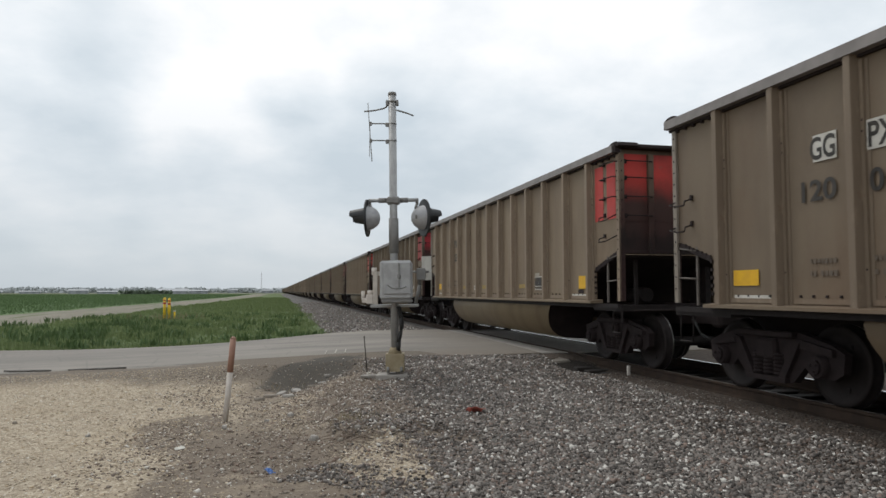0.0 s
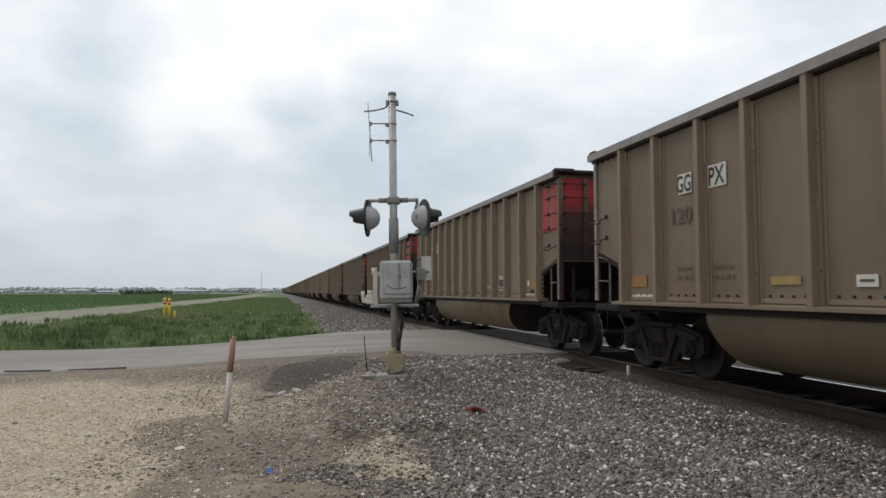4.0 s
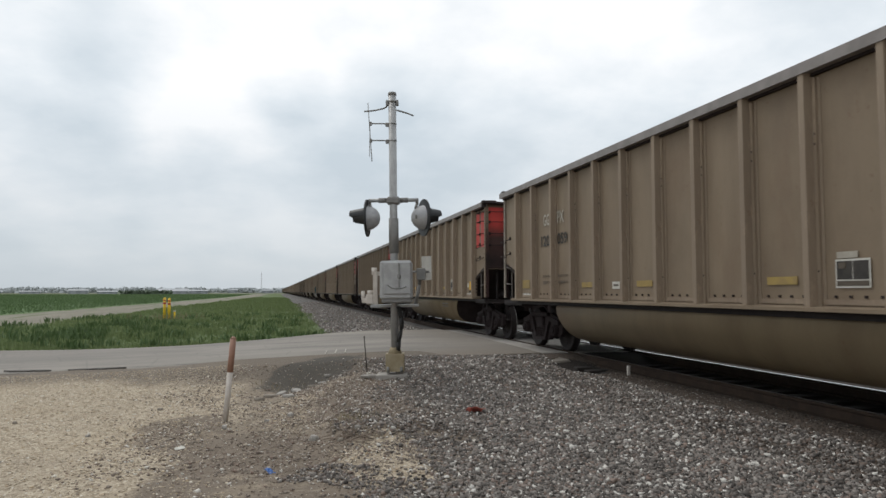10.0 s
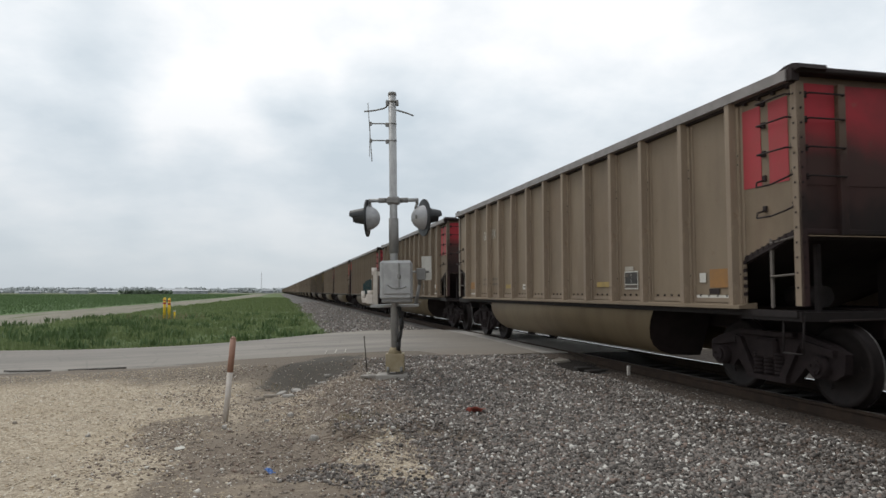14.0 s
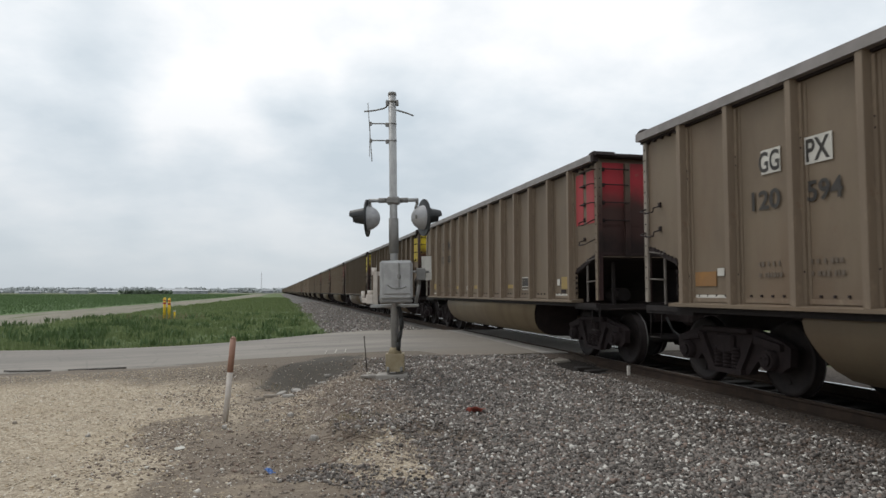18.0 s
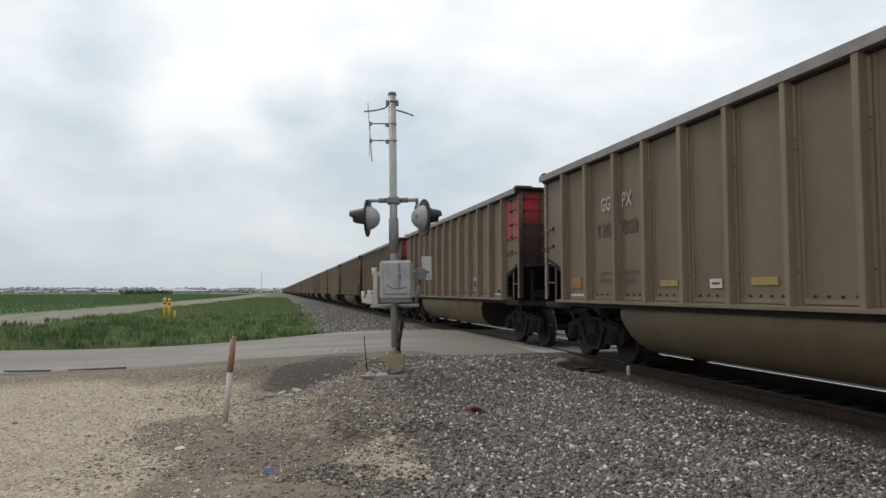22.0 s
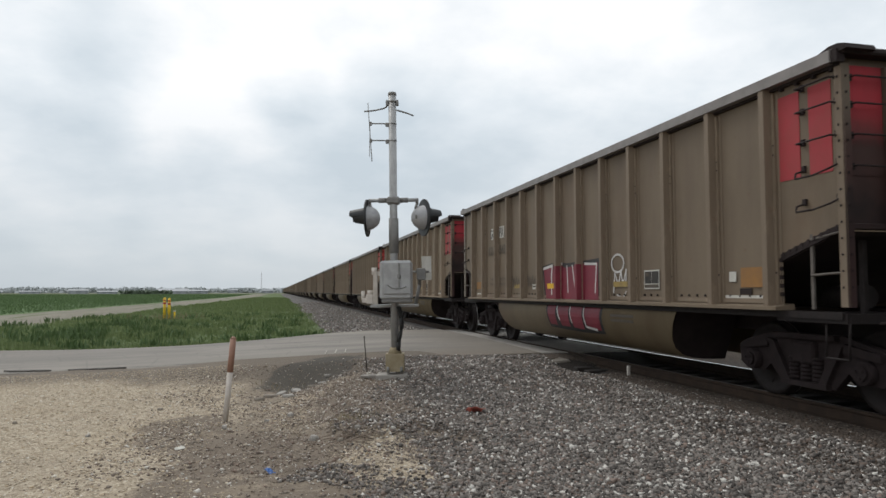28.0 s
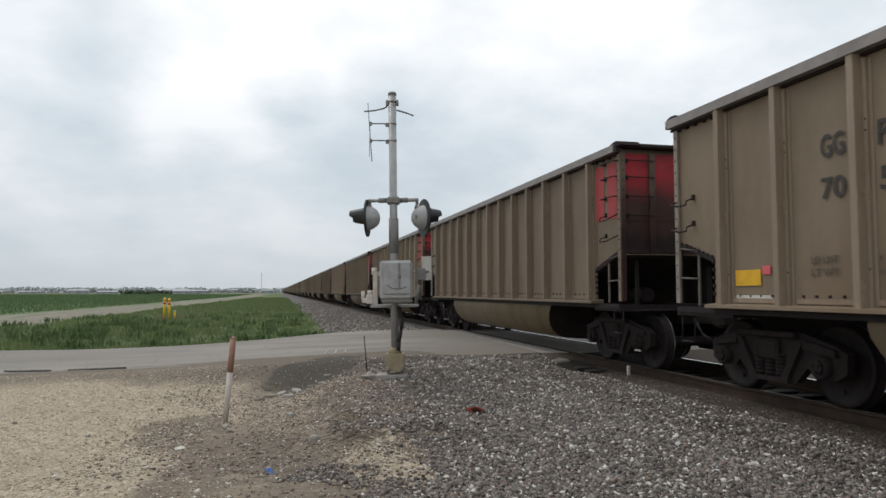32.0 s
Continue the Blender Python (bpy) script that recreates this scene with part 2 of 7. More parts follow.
TAN, TAN_D = (0.212, 0.160, 0.112), (0.155, 0.114, 0.078)
BRN, BRN_D = (0.146, 0.100, 0.070), (0.106, 0.071, 0.049)
RED, YELLOW = (0.36, 0.032, 0.042), (0.62, 0.47, 0.03)
M = {
    "tan": car_paint("weathered_tan_paint", TAN, TAN_D),
    "brown": car_paint("weathered_brown_paint", BRN, BRN_D),
    "mid": car_paint("dusty_tan_brown_paint", (0.169, 0.127, 0.090), (0.122, 0.090, 0.064)),
    # belly paints tinted golden: light thrown up by the ground, put into the colour
    "tub_tan": car_paint("ground_lit_tan_belly_paint", (0.205, 0.157, 0.100), (0.150, 0.112, 0.070), soot=0.25),
    "tub_mid": car_paint("ground_lit_tan_brown_belly_paint", (0.178, 0.136, 0.087), (0.128, 0.096, 0.061), soot=0.25),
    "tub_brown": car_paint("ground_lit_brown_belly_paint", (0.160, 0.114, 0.078), (0.112, 0.078, 0.053), soot=0.25),
    "red_end": end_paint("sooty_red_end_paint", RED, TAN_D),
    "yellow_end": end_paint("sooty_yellow_end_paint", YELLOW, BRN_D, (0.075, 0.026, 0.018)),
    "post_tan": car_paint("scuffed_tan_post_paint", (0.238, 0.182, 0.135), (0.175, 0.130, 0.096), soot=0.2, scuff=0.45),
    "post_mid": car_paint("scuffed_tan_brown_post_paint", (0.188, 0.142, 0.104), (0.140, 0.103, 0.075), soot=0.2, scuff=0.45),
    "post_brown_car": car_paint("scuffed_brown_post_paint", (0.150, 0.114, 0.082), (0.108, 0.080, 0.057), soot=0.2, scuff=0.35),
    "bright": grained("bright_orange_red_paint", (0.50, 0.055, 0.045), (0.40, 0.05, 0.045), 5, 0.6),
    "bright_end": end_paint("sooty_orange_red_end_paint", (0.50, 0.055, 0.045), TAN_D),
    "fouled": stone_mat("coal_stained_gravel", (0.05, 0.038, 0.031), (0.15, 0.122, 0.10), (0.12, 0.08, 0.055), 0.35, 1.2, (0.34, 0.31, 0.28), 0.04),
    "sooty_tan": end_paint("sooty_tan_end_sheet", TAN_D, (0.11, 0.08, 0.062)),
    "sooty_mid": end_paint("sooty_tan_brown_end_sheet", (0.130, 0.102, 0.074), (0.10, 0.075, 0.058)),
    "sooty_brown": end_paint("sooty_brown_end_sheet", BRN_D, (0.09, 0.062, 0.046)),
    "corner": grained("pale_worn_corner_post", (0.27, 0.235, 0.195), (0.19, 0.16, 0.128), 4, 0.65),
    "red": grained("faded_red_paint", RED, (0.30, 0.04, 0.04), 5, 0.6),
    "yellow": grained("faded_yellow_paint", YELLOW, (0.5, 0.36, 0.04), 5, 0.6),
    "chord": grained("grey_worn_top_chord", (0.255, 0.232, 0.22), (0.165, 0.148, 0.138), 3, 0.55),
    # rust brown for the ribs' flanks, darkened by their shade
    "shaded_rust_flank": grained("shaded_rust_brown_rib_side", (0.105, 0.070, 0.047), (0.150, 0.108, 0.076), 2.2, 0.75, stretch=(1, 1, 0.4)),
    "soot": grained("black_sooty_steel", (0.022, 0.0160, 0.0158), (0.036, 0.0265, 0.0250), 4, 0.8, spec=0.2),
    "truck": grained("brown_black_truck_casting", (0.019, 0.0135, 0.0138), (0.030, 0.0215, 0.0210), 9, 0.85, spec=0.2),
    "wheel": grained("dark_wheel_steel", (0.016, 0.0125, 0.0125), (0.026, 0.0205, 0.0190), 9, 0.7, 0.0, spec=0.2),
    "tread": grained("polished_wheel_tread", (0.26, 0.25, 0.24), (0.19, 0.18, 0.17), 9, 0.42, 1.0),
    "railhead": grained("polished_rail_head", (0.62, 0.62, 0.62), (0.5, 0.5, 0.5), 3, 0.2, 1.0),
    # near head only: the dark car's reflection is put into its colour
    "railhead_dark_reflection": grained("dark_reflecting_rail_head", (0.10, 0.085, 0.07), (0.16, 0.135, 0.115), 5, 0.55, 0.3),
    "railrust": grained("rusty_rail_side", (0.034, 0.025, 0.020), (0.055, 0.037, 0.027), 6, 0.9, spec=0.15),
    # ties coloured near black, with the shade under the train included
    "tie": grained("shade_blackened_creosote_tie", (0.013, 0.0105, 0.009), (0.026, 0.021, 0.018), 3, 0.9, stretch=(0.4, 5, 5)),
    "rail_dull": grained("dull_brown_grey_handrail", (0.13, 0.112, 0.098), (0.085, 0.072, 0.062), 6, 0.7),
    "label_yellow": grained("yellow_patch_paint", (0.72, 0.42, 0.015), (0.60, 0.33, 0.02), 8, 0.6),
    "label_orange": grained("faded_orange_patch_paint", (0.31, 0.150, 0.040), (0.22, 0.118, 0.048), 5, 0.65),
    "label_pale": grained("worn_yellow_patch_paint", (0.34, 0.24, 0.07), (0.24, 0.17, 0.07), 5, 0.65),
    "white": grained("dirty_white_patch", (0.58, 0.56, 0.51), (0.44, 0.42, 0.37), 7, 0.6),
    "pink": grained("pink_red_sticker", (0.65, 0.12, 0.13), (0.55, 0.09, 0.10), 7, 0.5),
    "ink": grained("black_stencil_paint", (0.022, 0.02, 0.018), (0.05, 0.043, 0.036), 9, 0.6),
    "faint": grained("faded_dark_stencil_paint", (0.095, 0.076, 0.056), (0.075, 0.06, 0.045), 9, 0.65),
    "fainter": grained("worn_small_stencil_paint", (0.135, 0.106, 0.079), (0.110, 0.086, 0.064), 9, 0.65),
    "pale": grained("faded_white_stencil_paint", (0.42, 0.39, 0.33), (0.30, 0.27, 0.22), 9, 0.6),
    "teal": grained("teal_spray_paint", (0.013, 0.038, 0.042), (0.022, 0.058, 0.060), 3, 0.6),
    "maroon": grained("maroon_spray_paint", (0.145, 0.014, 0.028), (0.20, 0.022, 0.038), 3, 0.5),
    "spray_white": grained("white_spray_paint", (0.60, 0.58, 0.56), (0.44, 0.42, 0.40), 5, 0.6),
    "spray_grey": grained("grey_spray_paint", (0.30, 0.29, 0.285), (0.21, 0.205, 0.20), 3, 0.6),
    "galv": grained("dull_aluminium_paint", (0.40, 0.40, 0.395), (0.29, 0.29, 0.285), 7, 0.5, 0.25),
    "galv_dark": grained("stained_aluminium_paint", (0.17, 0.165, 0.155), (0.24, 0.235, 0.225), 9, 0.6, 0.2),
    "casting": grained("ochre_stained_base_casting", (0.24, 0.19, 0.11), (0.33, 0.28, 0.19), 6, 0.75),
    "black": grained("black_lamp_enamel", (0.014, 0.015, 0.016), (0.028, 0.03, 0.031), 8, 0.5),
    "silver": grained("silver_lamp_housing", (0.42, 0.42, 0.42), (0.30, 0.30, 0.31), 10, 0.45, 0.2),
    "rubber": grained("black_cable_rubber", (0.02, 0.02, 0.02), (0.035, 0.034, 0.032), 9, 0.6),
    "lens": grained("dark_red_lens_glass", (0.09, 0.008, 0.008), (0.06, 0.006, 0.006), 9, 0.15),
    "post_white": grained("scuffed_white_post_plastic", (0.60, 0.55, 0.50), (0.47, 0.42, 0.37), 8, 0.6),
    "post_brown": grained("faded_rust_orange_post_cap", (0.26, 0.135, 0.092), (0.34, 0.20, 0.145), 8, 0.6),
    "mark_yellow": grained("yellow_marker_plastic", (0.72, 0.50, 0.02), (0.6, 0.4, 0.03), 5, 0.5),
    "mark_red": grained("red_marker_band", (0.45, 0.05, 0.03), (0.35, 0.05, 0.03), 5, 0.5),
    "concrete": grained("pale_concrete", (0.34, 0.32, 0.29), (0.26, 0.24, 0.215), 5, 0.85),
    "asphalt": None,
    "shed": grained("pale_metal_siding", (0.25, 0.265, 0.28), (0.22, 0.235, 0.245), 0.2, 0.6),
    "shed_roof": grained("pale_grey_metal_roof", (0.33, 0.345, 0.36), (0.28, 0.295, 0.31), 0.2, 0.6),
    # far foliage paled to grey: distance haze is put into the colour
    "far_tree": leafy("haze_paled_far_foliage", (0.40, 0.425, 0.43), (0.44, 0.46, 0.465), (0.41, 0.43, 0.435)),
    "grass": leafy("roadside_grass", (0.122, 0.165, 0.064), (0.205, 0.250, 0.104), (0.152, 0.200, 0.078)),
    "weed": leafy("dark_broad_weed_leaves", (0.060, 0.104, 0.036), (0.105, 0.155, 0.060), (0.078, 0.125, 0.046)),
    "dry_grass": leafy("dead_grass", (0.26, 0.22, 0.13), (0.17, 0.14, 0.09), (0.21, 0.17, 0.10)),
    "crop": leafy("crop_leaves", (0.092, 0.150, 0.058), (0.128, 0.185, 0.080), (0.104, 0.162, 0.066)),
    # hedge green paled a little by haze in the colour
    "hedge": leafy("hazy_dark_hedge_leaves", (0.12, 0.155, 0.11), (0.16, 0.19, 0.14), (0.14, 0.17, 0.125)),
    "ballast": stone_mat("grey_ballast_stone", (0.070, 0.062, 0.056), (0.320, 0.288, 0.258), (0.25, 0.18, 0.145), 0.28, 1.3, (0.64, 0.61, 0.56), 0.08),
    "pea": stone_mat("tan_gravel_stone", (0.36, 0.292, 0.212), (0.58, 0.50, 0.392), (0.42, 0.32, 0.20), 0.3, 0.9, (0.70, 0.65, 0.56), 0.06),
    "crumb": stone_mat("mixed_dirty_gravel", (0.125, 0.098, 0.080), (0.36, 0.305, 0.25), (0.24, 0.165, 0.13), 0.35, 1.3, (0.62, 0.58, 0.52), 0.12),
    "blue": grained("blue_plastic", (0.03, 0.10, 0.30), (0.04, 0.13, 0.36), 9, 0.5),
    "orange": grained("orange_red_plastic", (0.52, 0.14, 0.10), (0.44, 0.11, 0.08), 9, 0.6),
    "rubble": grained("dirty_grey_brown_rubble", (0.30, 0.265, 0.22), (0.21, 0.18, 0.15), 7, 0.9),
    "timber": grained("weathered_grey_timber", (0.13, 0.115, 0.095), (0.185, 0.165, 0.14), 4, 0.9, stretch=(0.5, 4, 4)),
    "twig": grained("dry_twig_bark", (0.17, 0.13, 0.10), (0.25, 0.20, 0.16), 9, 0.9),
    "tar": grained("dark_grey_road_strip", (0.080, 0.073, 0.066), (0.15, 0.138, 0.123), 6, 0.9),
    "rod": grained("dark_rusty_rod", (0.04, 0.035, 0.03), (0.07, 0.055, 0.045), 9, 0.7),
    "coal": stone_mat("coal_dust_floor", (0.015, 0.015, 0.015), (0.05, 0.05, 0.05), (0.03, 0.028, 0.025)),
}


def asphalt_mat():
    n = Nodes("worn_dusty_asphalt")
    x, y, z = n.xyz()
    grit = n.noise(90, 3)
    patch = n.noise(0.55, 4, stretch=(0.35, 1.3, 1))
    col = n.mix(n.step(patch, 0.35, 0.68), (0.186, 0.167, 0.147), (0.264, 0.238, 0.206))
    ys = n.math("ADD", y, n.math("MULTIPLY", n.step(x, -7.5, -11.0), 0.9))
    dust = n.step(n.math("ADD", ys, n.math("MULTIPLY", n.noise(0.8, 5, 0.65), 2.4)), 17.6, 15.5)
    col = n.mix(n.math("MULTIPLY", dust, 0.95), col, n.mix(n.noise(3.0, 5, 0.65), (0.125, 0.098, 0.074), (0.235, 0.190, 0.145)))
    far = n.step(n.math("ADD", y, n.math("MULTIPLY", n.noise(0.9, 4), 1.2)), 23.0, 24.2)
    col = n.mix(n.math("MULTIPLY", far, 0.7), col, (0.30, 0.27, 0.22))
    crack = n.voronoi(0.9, "DISTANCE_TO_EDGE")
    col = n.mix(n.math("MULTIPLY", n.step(crack, 0.03, 0.0), 0.25), col, (0.08, 0.075, 0.07))
    line = n.math("ABSOLUTE", n.math("SUBTRACT", n.math("ADD", y, n.math("MULTIPLY", n.noise(0.8, 4), 0.5)), n.math("SUBTRACT", 15.72, n.math("MULTIPLY", n.step(x, -9.6, -11.4), 0.02))))
    broken = n.math("MULTIPLY", n.step(line, 0.075, 0.02), n.step(n.noise(1.4, 3), 0.40, 0.50))
    broken = n.math("MULTIPLY", broken, n.math("MULTIPLY", n.step(x, -7.6, -8.6), n.step(x, -13.5, -12.2)))
    col = n.mix(n.math("MULTIPLY", broken, 0.85), col, (0.045, 0.04, 0.036))
    stain = n.noise(1.6, 5, 0.7, stretch=(0.25, 1.0, 1))
    col = n.mix(n.math("MULTIPLY", n.step(stain, 0.5, 0.7), 0.4), col, (0.13, 0.122, 0.112))
    # dust of the crossing, thickest towards the rails
    col = n.mix(n.math("MULTIPLY", n.step(n.math("ADD", x, n.math("MULTIPLY", n.noise(1.2, 4), 1.5)), -3.4, -1.2), 0.6), col, (0.17, 0.145, 0.118))
    col = n.mix(n.math("MULTIPLY", grit, 0.35), col, (0.14, 0.135, 0.125))
    n.bump(grit, 0.2, 0.01)
    return n.done(col, 0.85, 0.0, 0.3)


def ground_mat():
    """One sheet: tan lot gravel, trodden dirt, ballast bed, verge, farm lane, field."""
    n = Nodes("roadside_ground")
    x, y, z = n.xyz()
    wob = n.math("SUBTRACT", n.noise(0.55, 5, 0.6), 0.5)
    wob2 = n.math("SUBTRACT", n.noise(1.9, 4, 0.6), 0.5)
    grit = n.noise(70, 4, 0.65)
    peb = n.voronoi(38.0, out="Color")
    pv = n.xyz(peb)[0]
    lot = n.mix(pv, (0.25, 0.20, 0.14), (0.50, 0.43, 0.33))
    lot = n.mix(n.math("MULTIPLY", n.step(wob, -0.05, 0.25), 0.45), lot, (0.36, 0.29, 0.195))
    lot = n.mix(n.math("MULTIPLY", n.step(n.noise(7.0, 4, 0.7), 0.48, 0.7), 0.5), lot, (0.22, 0.175, 0.125))
    lot = n.mix(n.math("MULTIPLY", n.step(n.noise(0.9, 4, 0.6), 0.5, 0.75), 0.35), lot, (0.25, 0.21, 0.165))
    dirt = n.mix(n.noise(3.0, 5, 0.65), (0.098, 0.076, 0.057), (0.205, 0.163, 0.124))
    dirt = n.mix(n.math("MULTIPLY", pv, 0.35), dirt, (0.27, 0.235, 0.19))
    bal = n.mix(pv, (0.06, 0.056, 0.052), (0.18, 0.17, 0.158))
    # lot to dirt: a wandering edge that nears the camera on the ballast side
    e = n.math("ADD", n.math("ADD", x, n.math("MULTIPLY", wob, 1.5)), n.math("MULTIPLY", wob2, 0.5))
    # bare trodden dirt: a wide tongue towards the camera with a lobe up to the post
    up = n.math("MULTIPLY", n.step(n.math("ADD", y, n.math("MULTIPLY", wob2, 1.4)), 9.3, 8.1), n.step(e, -8.25, -7.95))
    lx0, ly0 = n.math("DIVIDE", n.math("ADD", e, 8.0), 0.50), n.math("DIVIDE", n.math("SUBTRACT", y, 8.9), 1.15)
    lobe = n.step(n.math("ADD", n.math("ADD", n.math("MULTIPLY", lx0, lx0), n.math("MULTIPLY", ly0, ly0)), wob2), 1.2, 0.6)
    mx0, my0 = n.math("DIVIDE", n.math("ADD", e, 5.6), 1.15), n.math("DIVIDE", n.math("SUBTRACT", y, 10.0), 2.6)
    mound = n.step(n.math("ADD", n.math("ADD", n.math("MULTIPLY", mx0, mx0), n.math("MULTIPLY", my0, my0)), n.math("MULTIPLY", wob2, 0.8)), 1.15, 0.75)
    col = n.mix(n.math("MAXIMUM", n.math("MAXIMUM", n.math("MAXIMUM", up, lobe), mound), n.math("MULTIPLY", n.step(e, -7.75, -7.35), 0.7)), lot, dirt)
    # a tongue of pale gravel between the dirt and the ballast
    tx = n.math("DIVIDE", n.math("ADD", e, 6.02), 0.50)
    ty = n.math("DIVIDE", n.math("SUBTRACT", y, 6.95), 1.1)
    td = n.math("ADD", n.math("MULTIPLY", tx, tx), n.math("MULTIPLY", ty, ty))
    col = n.mix(n.math("MULTIPLY", n.step(td, 1.3, 0.7), 0.95), col, lot)
    col = n.mix(n.step(e, -5.35, -4.6), col, bal)
    # a dark grey-brown patch over the hollow by the road
    dx, dy = n.math("ADD", x, 6.38), n.math("SUBTRACT", y, 13.55)
    hx = n.math("DIVIDE", n.math("SUBTRACT", n.math("MULTIPLY", dx, 0.90), n.math("MULTIPLY", dy, 0.43)), 0.66)
    hy = n.math("DIVIDE", n.math("ADD", n.math("MULTIPLY", dx, 0.43), n.math("MULTIPLY", dy, 0.90)), 2.0)
    hd = n.math("ADD", n.math("ADD", n.math("MULTIPLY", hx, hx), n.math("MULTIPLY", hy, hy)), n.math("MULTIPLY", n.math("ADD", wob2, wob), 1.8))
    # brown dirt along the road's edge and beside the rail
    col = n.mix(n.math("MULTIPLY", n.step(n.math("ADD", n.math("SUBTRACT", y, n.math("MULTIPLY", n.step(x, -8.0, -11.5), 0.7)), n.math("MULTIPLY", wob, 1.6)), 12.6, 13.5), 0.9), col, n.mix(0.5, dirt, (0.105, 0.090, 0.074)))
    col = n.mix(n.math("MULTIPLY", n.step(hd, 1.15, 0.7), 0.88), col, n.mix(n.noise(9.0, 4), (0.046, 0.042, 0.036), (0.082, 0.074, 0.062)))
    # a trodden sandy strip below the hollow
    sx, sy = n.math("ADD", x, 6.63), n.math("SUBTRACT", y, 10.95)
    sa = n.math("DIVIDE", n.math("SUBTRACT", n.math("MULTIPLY", sx, 0.866), n.math("MULTIPLY", sy, 0.5)), 0.22)
    sb = n.math("DIVIDE", n.math("ADD", n.math("MULTIPLY", sx, 0.5), n.math("MULTIPLY", sy, 0.866)), 1.15)
    sd = n.math("ADD", n.math("ADD", n.math("MULTIPLY", sa, sa), n.math("MULTIPLY", sb, sb)), n.math("MULTIPLY", wob2, 1.5))
    col = n.mix(n.math("MULTIPLY", n.step(sd, 1.3, 0.5), 0.85), col, n.mix(pv, (0.26, 0.205, 0.15), (0.36, 0.30, 0.225)))
    # broad streaks where wheels and water have run
    run = n.noise(1.0, 5, 0.65, stretch=(0.9, 2.2, 1))
    col = n.mix(n.math("MULTIPLY", n.math("MULTIPLY", n.step(run, 0.52, 0.66), n.step(e, -8.6, -7.9)), n.math("MULTIPLY", n.step(e, -5.6, -6.2), n.math("MULTIPLY", n.step(y, 12.0, 9.5), 0.4))), col, (0.085, 0.066, 0.050))
    run2 = n.noise(1.3, 5, 0.65, stretch=(0.9, 2.0, 1))
    col = n.mix(n.math("MULTIPLY", n.math("MULTIPLY", n.step(run2, 0.54, 0.68), n.step(e, -8.8, -8.1)), n.math("MULTIPLY", n.step(e, -5.4, -6.0), n.math("MULTIPLY", n.step(y, 11.2, 9.8), 0.45))), col, lot)
    fouled = n.step(e, -3.1, -2.2)
    col = n.mix(n.math("MULTIPLY", fouled, 0.85), col, n.mix(pv, (0.045, 0.034, 0.027), (0.105, 0.082, 0.064)))
    # black wet soil at the crossing's near corner
    px, py = n.math("DIVIDE", n.math("ADD", x, 1.35), 0.50), n.math("DIVIDE", n.math("SUBTRACT", y, 12.95), 1.0)
    pd = n.math("ADD", n.math("ADD", n.math("MULTIPLY", px, px), n.math("MULTIPLY", py, py)), n.math("MULTIPLY", wob2, 1.2))
    col = n.mix(n.math("MULTIPLY", n.step(pd, 1.2, 0.7), 0.92), col, (0.020, 0.017, 0.015))
    # blackened between the rails: the shade under the train, put into the colour
    ax = n.math("ABSOLUTE", x)
    col = n.mix(n.math("MULTIPLY", n.step(ax, 0.80, 0.62), 0.9), col, (0.016, 0.014, 0.012))
    # beyond the road
    ye = n.math("ADD", y, n.math("MULTIPLY", wob, 1.2))
    soil = n.mix(n.noise(0.8, 4), (0.076, 0.110, 0.043), (0.115, 0.148, 0.060))
    verge = n.mix(n.step(n.math("ADD", x, n.math("MULTIPLY", wob, 1.2)), -5.4, -4.6), soil, bal)
    lx = n.math("SUBTRACT", n.math("ADD", x, n.math("MULTIPLY", wob, 2.2)), n.math("MULTIPLY", n.math("SUBTRACT", n.math("MINIMUM", y, 200.0), 50.0), 0.04))
    lane = n.mix(n.noise(0.35, 4, stretch=(1.6, 0.12, 1)), (0.160, 0.148, 0.115), (0.255, 0.228, 0.185))
    lane = n.mix(n.math("MULTIPLY", n.step(n.noise(0.5, 5, 0.65, stretch=(1.5, 0.16, 1)), 0.50, 0.62), 0.75), lane, soil)
    verge = n.mix(n.math("MULTIPLY", n.step(lx, -17.9, -19.4), 1.0), verge, lane)
    crop = n.mix(n.noise(0.05, 4, stretch=(2.5, 0.3, 1)), (0.088, 0.142, 0.055), (0.110, 0.165, 0.068))
    verge = n.mix(n.step(lx, -26.0, -26.9), verge, crop)
    farm = n.mix(n.noise(0.006, 3, stretch=(0.5, 3, 1)), (0.065, 0.10, 0.045), (0.17, 0.16, 0.11))
    verge = n.mix(n.step(n.math("ADD", y, n.math("MULTIPLY", wob, 60)), 420, 520), verge, farm)
    col = n.mix(n.step(n.math("SUBTRACT", n.math("ADD", ye, n.math("MULTIPLY", n.step(x, -3.5, -9.8), 3.1)), n.math("MULTIPLY", n.step(x, -12.8, -18.0), 1.0)), 23.6, 24.3), col, verge)
    # the other side of the line is rough grass
    col = n.mix(n.step(e, 4.2, 5.2), col, soil)
    n.bump(n.math("ADD", grit, n.math("MULTIPLY", pv, 0.7)), 0.5, 0.02)
    return n.done(col, 0.92, 0.0, 0.2)


M["asphalt"], M["ground"] = asphalt_mat(), ground_mat()


def mesh_of(name, verts, faces, mats, idx=None, smooth=False):
    me = bpy.data.meshes.new(name)
    me.from_pydata([tuple(v) for v in verts], [], faces)
    for m in mats if isinstance(mats, (list, tuple)) else [mats]:
        me.materials.append(M[m] if isinstance(m, str) else m)
    if idx is not None:
        me.polygons.foreach_set("material_index", idx)
    if smooth:
        me.polygons.foreach_set("use_smooth", [True] * len(me.polygons))
    me.update()
    return me


